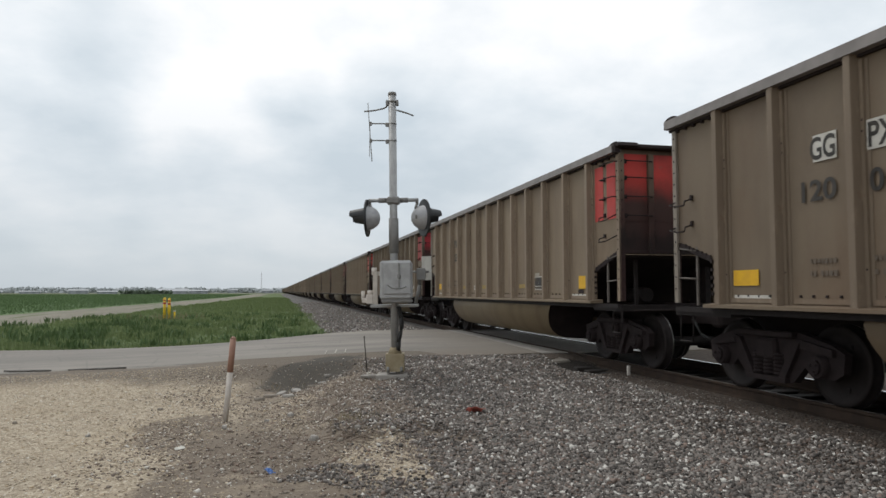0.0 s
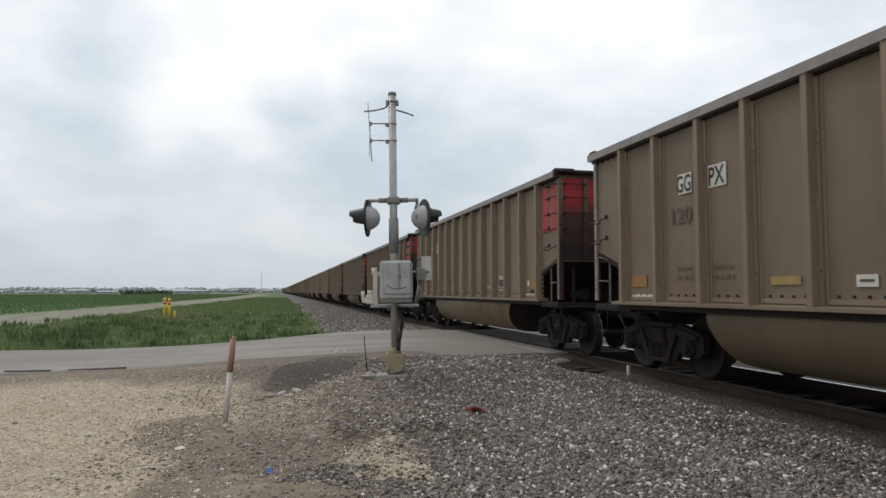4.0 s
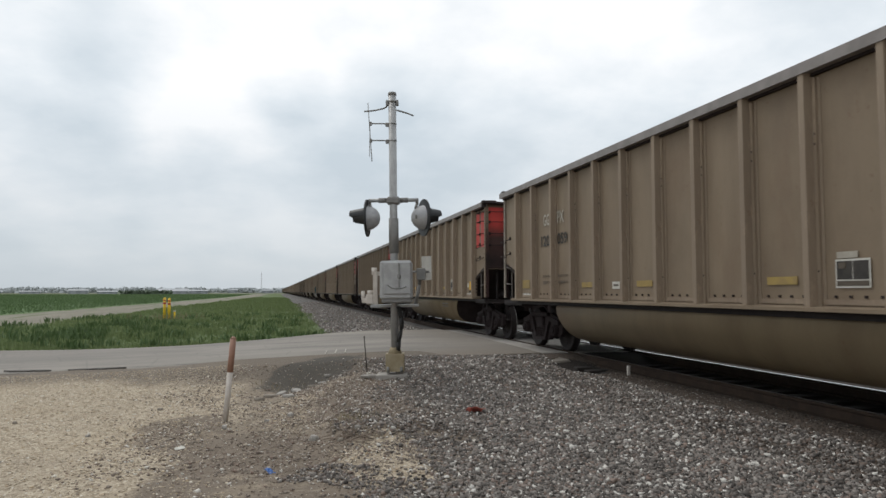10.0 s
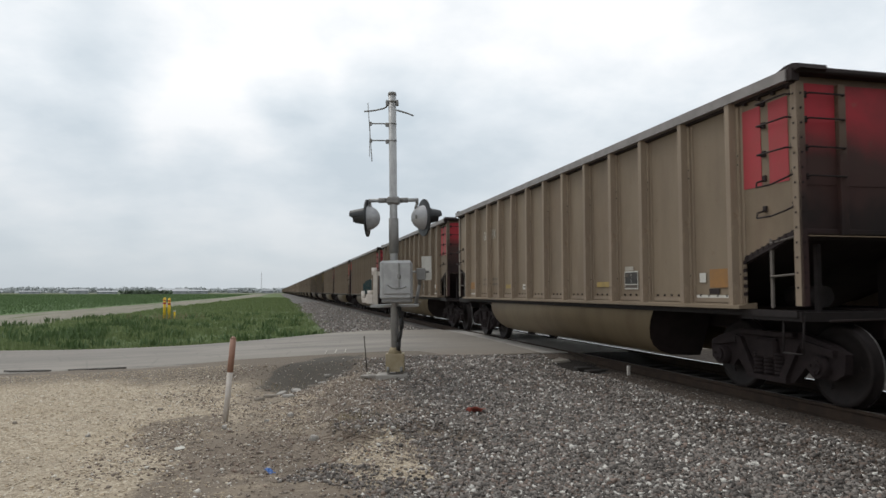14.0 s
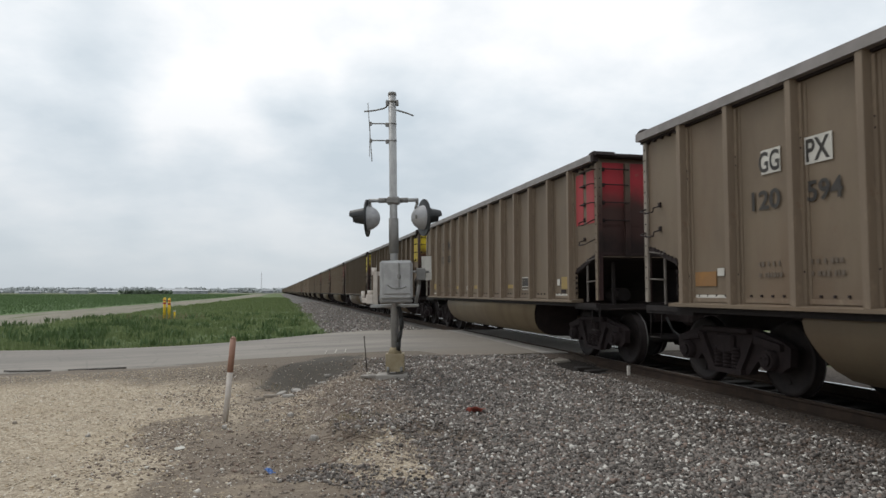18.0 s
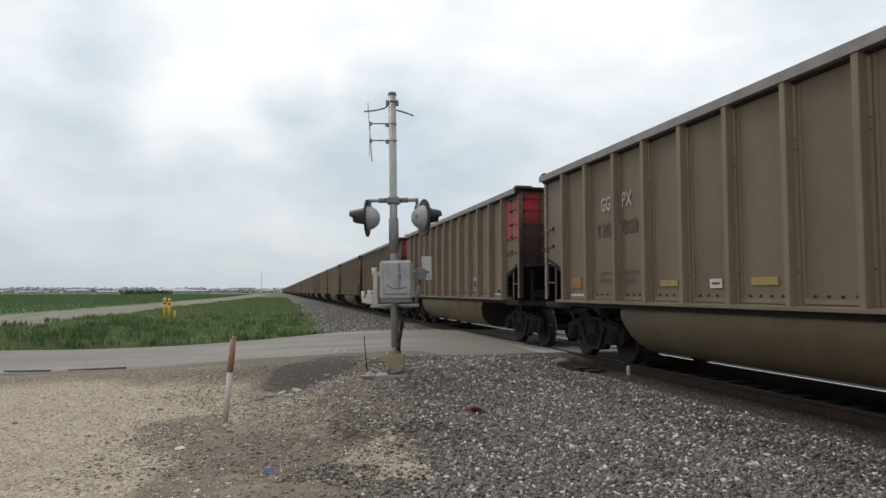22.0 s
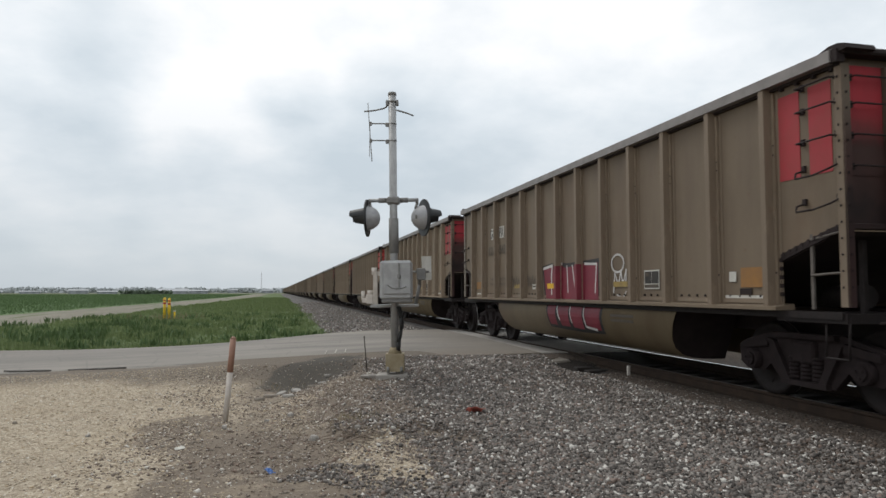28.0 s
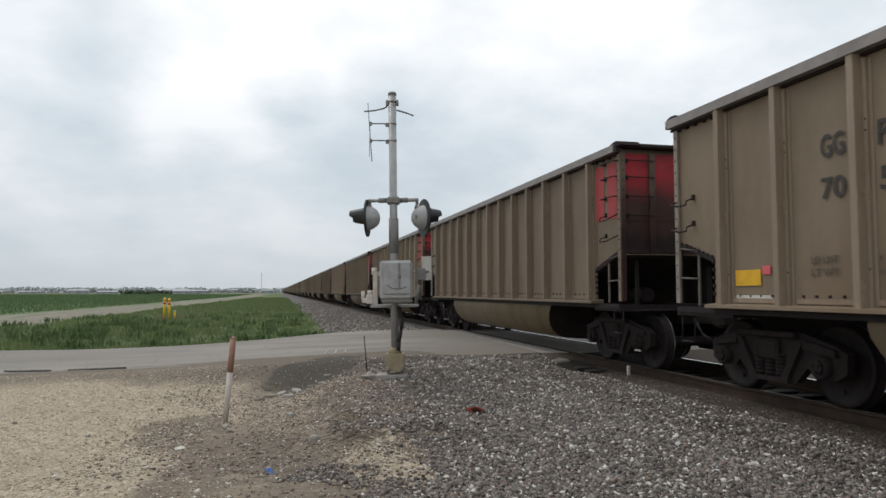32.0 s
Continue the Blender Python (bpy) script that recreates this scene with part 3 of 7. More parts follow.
def part(name, bm, material, parent, label="", at=None):
    """Links a bmesh (or a finished mesh) as one mesh object under a thing or under a part."""
    if isinstance(bm, bmesh.types.BMesh):
        me = bpy.data.meshes.new(name)
        bmesh.ops.recalc_face_normals(bm, faces=bm.faces)
        bm.to_mesh(me)
        bm.free()
        for m in material if isinstance(material, (list, tuple)) else [material]:
            me.materials.append(M[m] if isinstance(m, str) else m)
    else:
        me = bm
    ob = new(name, me)
    if parent:
        ob.parent = parent
    if at is not None:
        ob.matrix_basis = at
    return tagged(ob, label)


def box(bm, c, s, m=None, bevel=0.0, idx=0):
    mat = Matrix.Translation(c) @ Matrix.Diagonal((*s, 1))
    r = bmesh.ops.create_cube(bm, size=1.0, matrix=(m @ mat) if m else mat)
    fs = {f for v in r["verts"] for f in v.link_faces}
    if bevel:
        es = list({e for v in r["verts"] for e in v.link_edges})
        res = bmesh.ops.bevel(bm, geom=es, offset=bevel, segments=1, affect="EDGES", profile=0.5)
        fs |= set(res["faces"])
    for f in fs:
        if f.is_valid:
            f.material_index = idx
    return bm


def rod(bm, a, b, r, n=8, r2=None, idx=0):
    a, b = Vector(a), Vector(b)
    d = b - a
    q = d.to_track_quat("Z", "Y").to_matrix().to_4x4()
    res = bmesh.ops.create_cone(bm, cap_ends=True, segments=n, radius1=r, radius2=r if r2 is None else r2, depth=d.length, matrix=Matrix.Translation((a + b) / 2) @ q)
    for v in res["verts"]:
        for f in v.link_faces:
            f.material_index = idx
            f.smooth = len(f.verts) == 4
    return bm


def tube(bm, pts, r, n=6, idx=0):
    for a, b in zip(pts[:-1], pts[1:]):
        rod(bm, a, b, r, n, idx=idx)
    return bm


def prism(bm, outline, axis_a, axis_b, idx=0):
    """Outline: points (as vectors) of one end; axis_b - axis_a is the way it is drawn out."""
    d = Vector(axis_b) - Vector(axis_a)
    lo = [bm.verts.new(Vector(p) + Vector(axis_a)) for p in outline]
    hi = [bm.verts.new(Vector(p) + Vector(axis_a) + d) for p in outline]
    fs = [bm.faces.new(lo), bm.faces.new(hi[::-1])]
    k = len(outline)
    for i in range(k):
        fs.append(bm.faces.new((lo[i], hi[i], hi[(i + 1) % k], lo[(i + 1) % k])))
    for f in fs:
        f.material_index = idx
    return bm


def B():
    return bmesh.new()


def smoothstep(v, lo, hi):
    t = min(1.0, max(0.0, (v - lo) / (hi - lo)))
    return t * t * (3 - 2 * t)


# lettering, cut once
LETTER = {}


def cut_letters(words):
    """Meshes of the built-in font, each one unit high and one unit wide."""
    obs = {}
    for s in words:
        cu = bpy.data.curves.new("lettering", "FONT")
        cu.body = s
        cu.offset = 0.022
        obs[s] = new("lettering", cu)
    dg = bpy.context.evaluated_depsgraph_get()
    for s, ob in obs.items():
        me = bpy.data.meshes.new_from_object(ob.evaluated_get(dg))
        co = np.array([tuple(v.co) for v in me.vertices])
        lo, hi = co.min(0), co.max(0)
        LETTER[s] = [((v[0] - lo[0]) / (hi[0] - lo[0]), (v[1] - lo[1]) / (hi[1] - lo[1]), 0) for v in co], [tuple(p.vertices) for p in me.polygons]
        bpy.data.meshes.remove(me)
    for ob in obs.values():
        bpy.data.objects.remove(ob)


cut_letters(["GG", "PX", "120", "70", "0", "23", "555", "44", "108", "500", "059", "88", "079", "594", "037", "286", "205", "060",  "73", "543", "5", "20", "LD LMT", "LT WT"])

# ---- ground, road, track ----
def ss(v, lo, hi):
    t = np.clip((np.asarray(v, float) - lo) / (hi - lo), 0, 1)
    return t * t * (3 - 2 * t)


def road_z(x):
    return -0.28 + 0.262 * ss(-np.abs(x), -13.0, -2.6)


def base_z(x, y):
    a = np.abs(x)
    z = -0.33 + 0.17 * ss(-a, -5.2, -1.9) - 0.10 * ss(-a, -0.72, -0.60)
    z = z - 0.10 * ss(-x, 12, 30) * ss(y, 22, 30)
    z = z + 0.31 * np.exp(-((x + 4.5) / 1.75) ** 2 - ((y - 12.3) / 1.5) ** 2)
    z = z + 0.10 * np.exp(-((x + 2.9) / 0.9) ** 2 - ((y - 12.4) / 1.0) ** 2)
    z = z - 0.16 * np.exp(-((x + 1.45) / 0.42) ** 2 - ((y - 12.7) / 0.7) ** 2)
    dx, dy = x + 6.48, y - 13.0
    z = z - 0.17 * np.exp(-((0.89 * dx - 0.46 * dy) / 0.45) ** 2 - ((0.46 * dx + 0.89 * dy) / 1.3) ** 2)
    # a low bank of spilt gravel with a short steep face towards the lot
    face = y + 0.12 * np.sin(5.0 * x) + 0.07 * np.sin(11.0 * x + 1.0)
    left = x - 0.17 * (y - 8.0) + 0.06 * np.sin(6.0 * y)
    z = z + 0.13 * ss(face, 7.75, 8.15) * ss(left, -6.72, -6.42) * (1 - ss(x, -5.4, -4.5)) * (1 - ss(y, 9.6, 11.8))
    z = z + 0.05 * np.exp(-((x + 7.72) / 0.28) ** 2 - ((y - 8.9) / 0.35) ** 2)
    fe = 24.3 - 3.1 * ss(-x, 3.5, 9.8) + 1.0 * ss(-x, 12.8, 18.0)
    w = ss(y, 12.9, 14.4) * (1 - ss(y - fe, -0.8, 0.7))
    # dirt is washed over the asphalt's near edge
    ye = y + 0.16 * np.sin(1.3 * x) + 0.10 * np.sin(3.1 * x + 1.0) + 0.05 * np.sin(8.3 * x)
    near = ye - 0.85 * ss(x, -9.2, -7.9)
    over = ss(-x, 2.6, 4.2) * (1 - ss(near, 15.0, 15.6)) * (1 - ss(-x, 40.0, 60.0))
    return z * (1 - w) + (road_z(x) - 0.022 + 0.036 * over) * w


def rough_z(x, y):
    p = Vector((x, y, 0.0))
    amp = smoothstep(y, 15.5, 12.5) if y > 0 else 1.0
    near = 0.028 * noise.noise(p * 0.9) + 0.016 * noise.noise(p * 2.7 + Vector((9, 3, 0))) + 0.007 * noise.noise(p * 7.0)
    out = 0.05 * noise.noise(p * 0.25) if y > 23 and x < -4.5 else 0.0
    flat = smoothstep(abs(x), 1.3, 2.3)
    return near * amp * flat + out


def ground_z(x, y):
    return float(base_z(x, y)) + rough_z(x, y)


def span(*pieces):
    out = []
    for lo, hi, n in pieces:
        out += list(np.linspace(lo, hi, n, endpoint=False))
    return out + [pieces[-1][1]]


def far_edge(x):
    """Where the asphalt ends against the far verge."""
    return 24.3 - 3.1 * ss(-np.asarray(x, float), 3.5, 9.8) + 1.0 * ss(-np.asarray(x, float), 12.8, 18.0)


def lane_x(x, y):
    """Place across the farm lane, which runs slightly towards the track."""
    return x - 0.04 * (np.clip(y, 20, 200) - 50)


def make_ground():
    xs = span((-3500, -400, 14), (-400, -60, 18), (-60, -14, 34), (-14, 2.5, 118), (2.5, 14, 14), (14, 100, 12), (100, 3500, 14))
    ys = span((-3500, -100, 12), (-100, -2, 20), (-2, 16, 130), (16, 24, 30), (24, 90, 44), (90, 500, 30), (500, 4500, 24))
    gx, gy = np.meshgrid(xs, ys)
    gz = base_z(gx, gy)
    vs = [(x, y, gz[j, i] + rough_z(x, y)) for j, y in enumerate(ys) for i, x in enumerate(xs)]
    w = len(xs)
    fs = [(j * w + i, j * w + i + 1, (j + 1) * w + i + 1, (j + 1) * w + i) for j in range(len(ys) - 1) for i in range(w - 1)]
    ob = new("ground", mesh_of("ground", vs, fs, "ground", smooth=True))
    tagged(ob, "gravel lot, bare dirt, ballast bed and flat green farmland", "ground", kind="structure")


def make_road():
    def slab(name, xs, near, far, material, label, lift=0.0, seed=0):
        vs, fs = [], []
        rnd = random.Random(seed)
        ts = [i / 12 for i in range(13)]
        for x in xs:
            wob = 0.30 * noise.noise(Vector((x * 0.5, seed, 0))) + 0.05 * noise.noise(Vector((x * 2.3, seed, 4)))
            wob2 = 0.16 * noise.noise(Vector((x * 0.5, seed + 7, 0)))
            for t in ts:
                slant = 0.8 * float(ss(-x, 4.0, 12.0))
                edge = wob2 + float(far_edge(x))
                y = near + slant + wob + (edge - near - slant - wob) * t
                crown = 0.03 * (1 - (2 * t - 1) ** 2)
                vs.append((x, y, float(road_z(x)) + lift + crown))
            vs.append((x, wob2 + float(far_edge(x)), float(road_z(x)) - 0.25))
            vs.append((x, near + 0.8 * float(ss(-x, 4.0, 12.0)) + wob, float(road_z(x)) - 0.25))
        k = 15
        for i in range(len(xs) - 1):
            for j in range(k):
                a, b = i * k + j, i * k + (j + 1) % k
                fs.append((a, a + k, b + k, b))
        fs.append(tuple(range(k - 1, -1, -1)))
        fs.append(tuple((len(xs) - 1) * k + j for j in range(k)))
        me = mesh_of(name, vs, fs, material)
        bm = B()
        bm.from_mesh(me)
        bmesh.ops.recalc_face_normals(bm, faces=bm.faces)
        bm.to_mesh(me)
        bm.free()
        return tagged(new(name, me), label, "road", kind="structure")

    left = span((-600, -40, 40), (-40, -10, 60), (-10, -1.45, 60))
    slab("road", left, 14.5, 24.2, "asphalt", "worn dusty grey asphalt country road over the crossing", seed=1)
    right = span((1.45, 12, 30), (12, 600, 40))
    slab("road_far_side", right, 14.5, 24.2, "asphalt", "worn grey asphalt road beyond the tracks", seed=2)
    # crossing panels between and beside the rails
    crossing = tagged(new("crossing_surface"), "dusty grey concrete crossing panels beside and between the rails", "crossing surface", kind="structure")
    for x0, x1 in ((-1.42, -0.80), (-0.66, 0.66), (0.80, 1.42)):
        for i in range(3):
            y0 = 14.6 + i * 3.1
            bm = box(B(), ((x0 + x1) / 2, y0 + 1.55, -0.085), (x1 - x0, 3.07, 0.13), bevel=0.01)
            part("panel", bm, "concrete", crossing)


def make_track():
    track = tagged(new("railway_track"), "single straight track, shiny railheads on dark wooden ties", "railway track", kind="structure")
    prof = [(-0.075, -0.172), (0.075, -0.172), (0.075, -0.158), (0.014, -0.140), (0.010, -0.045), (0.036, -0.034), (0.036, -0.004), (0.028, 0.0), (-0.028, 0.0), (-0.036, -0.004), (-0.036, -0.034), (-0.010, -0.045), (-0.014, -0.140), (-0.075, -0.158)]
    k = len(prof)
    for cx in (-0.7525, 0.7525):
        ys = [-620, -60, -10, 0, 10, 20, 40, 80, 160, 320, 640, 1250]
        vs = [(cx + px, y, pz) for y in ys for px, pz in prof]
        fs, idx = [], []
        for i in range(len(ys) - 1):
            for j in range(k):
                a, b = i * k + j, i * k + (j + 1) % k
                fs.append((a, b, b + k, a + k))
                idx.append(1 if j == 7 else 0)
        # the near rail gets the head darkened for the car's reflection
        me = mesh_of("rail", vs, fs, ["railrust", "railhead" if cx > 0 else "railhead_dark_reflection"], idx)
        part("rail", me, None, track)
    tie = bmesh.new()
    box(tie, (0, 0, 0), (2.6, 0.23, 0.18), bevel=0.012)
    me = bpy.data.meshes.new("tie")
    tie.to_mesh(me)
    tie.free()
    me.materials.append(M["tie"])
    rnd = random.Random(5)
    for i in range(240):
        y = -6.0 + i * 0.53
        if 14.2 < y < 24.4:
            continue
        ob = part("tie", me, None, track)
        ob.matrix_basis = pose(rnd.uniform(-0.04, 0.04), y + rnd.uniform(-0.02, 0.02), -0.268 + rnd.uniform(-0.008, 0.002), 0, 0, rnd.uniform(-1, 1))


make_ground()
make_road()
make_track()

# ---- the coal train ----
HALF, PITCH_LEN = 7.5, 16.50
WALL, FACE = 1.48, 1.61
POSTS = [1.116, 2.178, 3.305, 4.29, 5.323, 6.362, 7.42, 8.44, 9.476, 10.50, 11.53, 12.646, 13.723]


def yy(u):
    """Place along a car, from the distance to its trailing end."""
    return HALF - u


def side_outline():
    u = [(0.0, 3.66), (14.83, 3.66), (14.83, 1.95), (14.63, 1.92), (13.86, 1.68), (13.86, 1.14), (0.86, 1.14), (0.86, 1.72), (0.2, 1.93), (0.0, 1.95)]
    return [(yy(a), z) for a, z in u]


def truck_outline():
    return [(-1.22, 0.62), (-1.20, 0.40), (-1.06, 0.32), (-0.72, 0.33), (-0.62, 0.42), (-0.42, 0.22), (0.42, 0.22), (0.62, 0.42), (0.72, 0.33), (1.06, 0.32), (1.20, 0.40), (1.22, 0.62), (1.05, 0.70), (0.55, 0.82), (-0.55, 0.82), (-1.05, 0.70)]


WHEELS = (5.28, 7.06, -5.28, -7.06)
SHARED = {}


def shared(key, build):
    if key not in SHARED:
        SHARED[key] = build()
    return SHARED[key]


def as_mesh(name, bm, mats):
    me = bpy.data.meshes.new(name)
    bmesh.ops.recalc_face_normals(bm, faces=bm.faces)
    bm.to_mesh(me)
    bm.free()
    for m in mats if isinstance(mats, (list, tuple)) else [mats]:
        me.materials.append(M[m])
    return me


def wheelset_mesh():
    bm = B()
    for s in (-1, 1):
        prof = [(0.46, s * 0.80), (0.457, s * 0.78), (0.462, s * 0.71), (0.49, s * 0.69), (0.485, s * 0.665), (0.40, s * 0.665), (0.37, s * 0.70), (0.20, s * 0.74), (0.17, s * 0.68), (0.085, s * 0.66), (0.085, 0.0)]
        prof2 = [(0.40, s * 0.80), (0.37, s * 0.775), (0.20, s * 0.79), (0.16, s * 0.83), (0.08, s * 0.83)]
        n = 28
        rings = []
        line = prof2[::-1] + prof
        for r, x in line:
            rings.append([bm.verts.new((x, r * math.cos(2 * math.pi * i / n), r * math.sin(2 * math.pi * i / n))) for i in range(n)])
        for j in range(len(rings) - 1):
            for i in range(n):
                f = bm.faces.new((rings[j][i], rings[j][(i + 1) % n], rings[j + 1][(i + 1) % n], rings[j + 1][i]))
                f.smooth = True
                f.material_index = 1 if j == 8 else 0
        # cast marks on the plate, so that the turning shows
        for i in range(3):
            ang = 2 * math.pi * i / 3
            box(bm, (s * 0.795, 0.28 * math.cos(ang), 0.28 * math.sin(ang)), (0.012, 0.05, 0.05))
    rod(bm, (-1.02, 0, 0), (1.02, 0, 0), 0.075, 12)
    return as_mesh("wheelset", bm, ["wheel", "tread"])


def build_car(paint, end_mat, panel_mat, thin=False, full=True):
    car = new("coal_gondola_car")
    tone = {"tan": "dusty tan", "mid": "dusty tan-brown", "brown": "dark brown"}[paint]
    tagged(car, f"{tone} ribbed coal car with {'yellow' if 'yellow' in end_mat else 'red'} end panels", "train car", "cars of the coal train")
    ol = side_outline()

    def P(name, key, build, mats, label="", at=None):
        me = shared((key, str(mats)), lambda: as_mesh(name, build(), mats))
        return part(name, me, None, car, label, at)

    def wall(s):
        x = s * WALL
        return prism(B(), [(x, y, z) for y, z in ol], (0, 0, 0), (-s * 0.02, 0, 0))

    def post():
        bm = B()
        if thin:
            pts = [(0.0, 0.020), (-0.105, 0.020), (-0.105, 0.062), (-0.12, 0.062), (-0.12, -0.062), (-0.105, -0.062), (-0.105, -0.020), (0.0, -0.020)]
        else:
            pts = [(0.0, 0.058), (-0.118, 0.046), (-0.125, 0.040), (-0.125, -0.040), (-0.118, -0.046), (0.0, -0.066)]
        prism(bm, [(a, b, 0) for a, b in pts], (0, 0, 1.145), (0, 0, 3.645))
        if not thin:
            # the rib's seam: a raised strip along its foot, with a row of bolts
            box(bm, (-0.018, -0.085, 2.36), (0.036, 0.046, 2.44))
            box(bm, (-0.004, -0.125, 2.36), (0.008, 0.05, 2.44))
            for z in (2.98, 2.87, 1.52):
                box(bm, (-0.038, -0.085, z), (0.005, 0.016, 0.020), idx=1)
        # flanks towards -y: rust, with the shaded side's darkness put into the colour
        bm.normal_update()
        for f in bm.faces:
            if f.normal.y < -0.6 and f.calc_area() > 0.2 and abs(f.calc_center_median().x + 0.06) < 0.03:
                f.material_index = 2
        return bm

    for s in (-1, 1):
        P("side_wall", f"wall{s}", lambda: wall(s), paint)
    for s in (-1, 1):
        if s == 1 and not full:
            continue
        for u in POSTS:
            m = pose(-WALL, yy(u), 0) if s < 0 else pose(WALL, yy(u), 0) @ Matrix.Diagonal((-1, 1, 1, 1))
            P("side_post", f"post{thin}", post, ["post_brown_car" if paint == "brown" else "post_" + paint, "soot", "shaded_rust_flank"], at=m)

    def chord(s):
        # black strip below the chord stands for its shade and grime on the wall
        bm = box(B(), (s * 1.50, 0.12, 3.62), (0.05, 14.9, 0.030), idx=1)
        for u in (0.12, 0.32, 0.52, 0.72, 0.90, 13.95, 14.20, 14.45, 14.70):
            box(bm, (s * 1.50, yy(u), 3.60), (0.05, 0.045, 0.05), idx=1)
        return prism(bm, [(s * 1.44, 0, 3.635), (s * 1.62, 0, 3.635), (s * 1.62, 0, 3.755), (s * 1.58, 0, 3.775), (s * 1.44, 0, 3.775)], (0, -7.30, 0), (0, 7.545, 0))

    def sill(s):
        bm = prism(B(), [(s * 1.38, 0, 1.10), (s * 1.63, 0, 1.10), (s * 1.63, 0, 1.14), (s * 1.38, 0, 1.17)], (0, yy(13.92), 0), (0, yy(0.84), 0))
        for a, b in zip(POSTS[:-1], POSTS[1:]):
            box(bm, (s * 1.49, yy((a + b) / 2 + 0.03), 1.20), (0.02, 0.80, 0.055), idx=2)
            for i in range(4):
                box(bm, (s * 1.487, yy(a + 0.28 + 0.19 * i), 1.255), (0.02, 0.028, 0.028), idx=1)
        return bm

    def under(s):
        return box(B(), (s * 1.46, 0.125, 1.06), (0.10, 14.75, 0.075))

    for s in (-1, 1):
        P("top_chord", f"chord{s}", lambda: chord(s), ["chord", "soot"], "grey worn steel top chord")
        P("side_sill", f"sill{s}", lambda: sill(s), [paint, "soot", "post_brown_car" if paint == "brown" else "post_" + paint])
        P("lower_flange", f"under{s}", lambda: under(s), "wheel")

    def end_wall(s):
        bm = box(B(), (0, s * 7.42, 2.83), (2.94, 0.03, 1.79))
        return bm

    def stiffener(s):
        return box(B(), (0, s * 7.46, 2.78), (0.10, 0.06, 1.70), bevel=0.006)

    def end_beam(s):
        return box(B(), (0, s * 7.445, 1.97), (2.9, 0.03, 0.06), bevel=0.006)

    def fringe(s, end):
        # bolted angle along the cut corners of the side sheet
        bm = B()
        for line in [(((13.86, 1.20), (13.86, 1.68), (14.63, 1.92), (14.78, 1.95)), ((0.86, 1.20), (0.86, 1.72), (0.2, 1.93), (0.05, 1.95)))[end]]:
            for (a, z0), (b, z1) in zip(line[:-1], line[1:]):
                m = Vector((b - a, z1 - z0))
                ln = m.length
                for i in range(max(1, int(ln / 0.09))):
                    t = (i + 0.5) / max(1, int(ln / 0.09))
                    box(bm, (s * (WALL + 0.008), yy(a + (b - a) * t), z0 + (z1 - z0) * t + 0.03), (0.03, 0.035, 0.045))
                prism(bm, [(s * (WALL + 0.003), yy(a), z0 - 0.03), (s * (WALL + 0.003), yy(b), z1 - 0.03), (s * (WALL + 0.003), yy(b), z1 + 0.045), (s * (WALL + 0.003), yy(a), z0 + 0.045)], (0, 0, 0), (s * 0.012, 0, 0))
        return bm

    if full:
        for end in (0, 1):
            P("corner_angle", f"fringe{end}", lambda: fringe(-1, end), "soot", "sooty bolted angle round the end opening")
    back = pose(0, 0.17, 0)
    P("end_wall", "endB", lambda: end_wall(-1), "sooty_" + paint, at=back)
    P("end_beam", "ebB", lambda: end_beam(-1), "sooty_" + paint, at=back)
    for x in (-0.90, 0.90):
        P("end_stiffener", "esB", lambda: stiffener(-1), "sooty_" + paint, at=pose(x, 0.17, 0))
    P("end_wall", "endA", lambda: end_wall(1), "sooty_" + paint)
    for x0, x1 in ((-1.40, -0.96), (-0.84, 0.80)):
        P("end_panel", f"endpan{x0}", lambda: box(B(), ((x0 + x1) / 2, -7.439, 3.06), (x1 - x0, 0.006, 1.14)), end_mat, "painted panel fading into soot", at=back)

    def cap(s):
        bm = box(B(), (0, s * (7.46 if s < 0 else 7.40), 3.74), (3.14, 0.28, 0.07), bevel=0.02)
        tip = 7.66 if s < 0 else 7.60
        for x in (-1, 1):
            prism(bm, [(x * 1.40, s * tip, 3.73), (x * 1.40, s * (tip - 0.03), 3.785), (x * 1.40, s * (tip - 0.12), 3.81), (x * 1.40, s * (tip - 0.24), 3.81), (x * 1.40, s * 7.28, 3.775), (x * 1.40, s * 7.28, 3.70)], (-0.18, 0, 0), (0.18, 0, 0))
        if s < 0:
            box(bm, (-1.55, -7.50, 3.69), (0.10, 0.10, 0.13))
            box(bm, (1.55, -7.50, 3.69), (0.10, 0.10, 0.13))
        return bm

    P("end_cap", "capB", lambda: cap(-1), "soot", "black steel cap over the end", at=back)
    P("end_cap", "capA", lambda: cap(1), "soot")

    def slope(s):
        return prism(B(), [(-1.46, s * 7.15, 1.93), (-1.46, s * 4.6, 1.10), (-1.46, s * 4.6, 1.07), (-1.46, s * 7.15, 1.89)], (0, 0, 0), (2.92, 0, 0))

    def platform(s):
        bm = box(B(), (0, s * 6.9 + (0.12 if s < 0 else 0), 1.03), (2.98, 1.02 if s < 0 else 1.26, 0.10))
        box(bm, (-1.1, s * 7.1, 1.45), (0.05, 0.06, 0.78))
        box(bm, (1.1, s * 7.1, 1.45), (0.05, 0.06, 0.78))
        box(bm, (0.35, s * 6.75, 1.4), (0.10, 0.5, 0.7))
        rod(bm, (-0.7, s * 6.75, 1.25), (-0.7, s * 6.2, 1.25), 0.13, 10)
        return bm

    for s in (-1, 1):
        P("slope_sheet", f"slope{s}", lambda: slope(s), "soot")
        P("end_platform", f"plat{s}", lambda: platform(s), "wheel", "black sooty end platform with brake gear")

    def tub(s):
        bm = B()
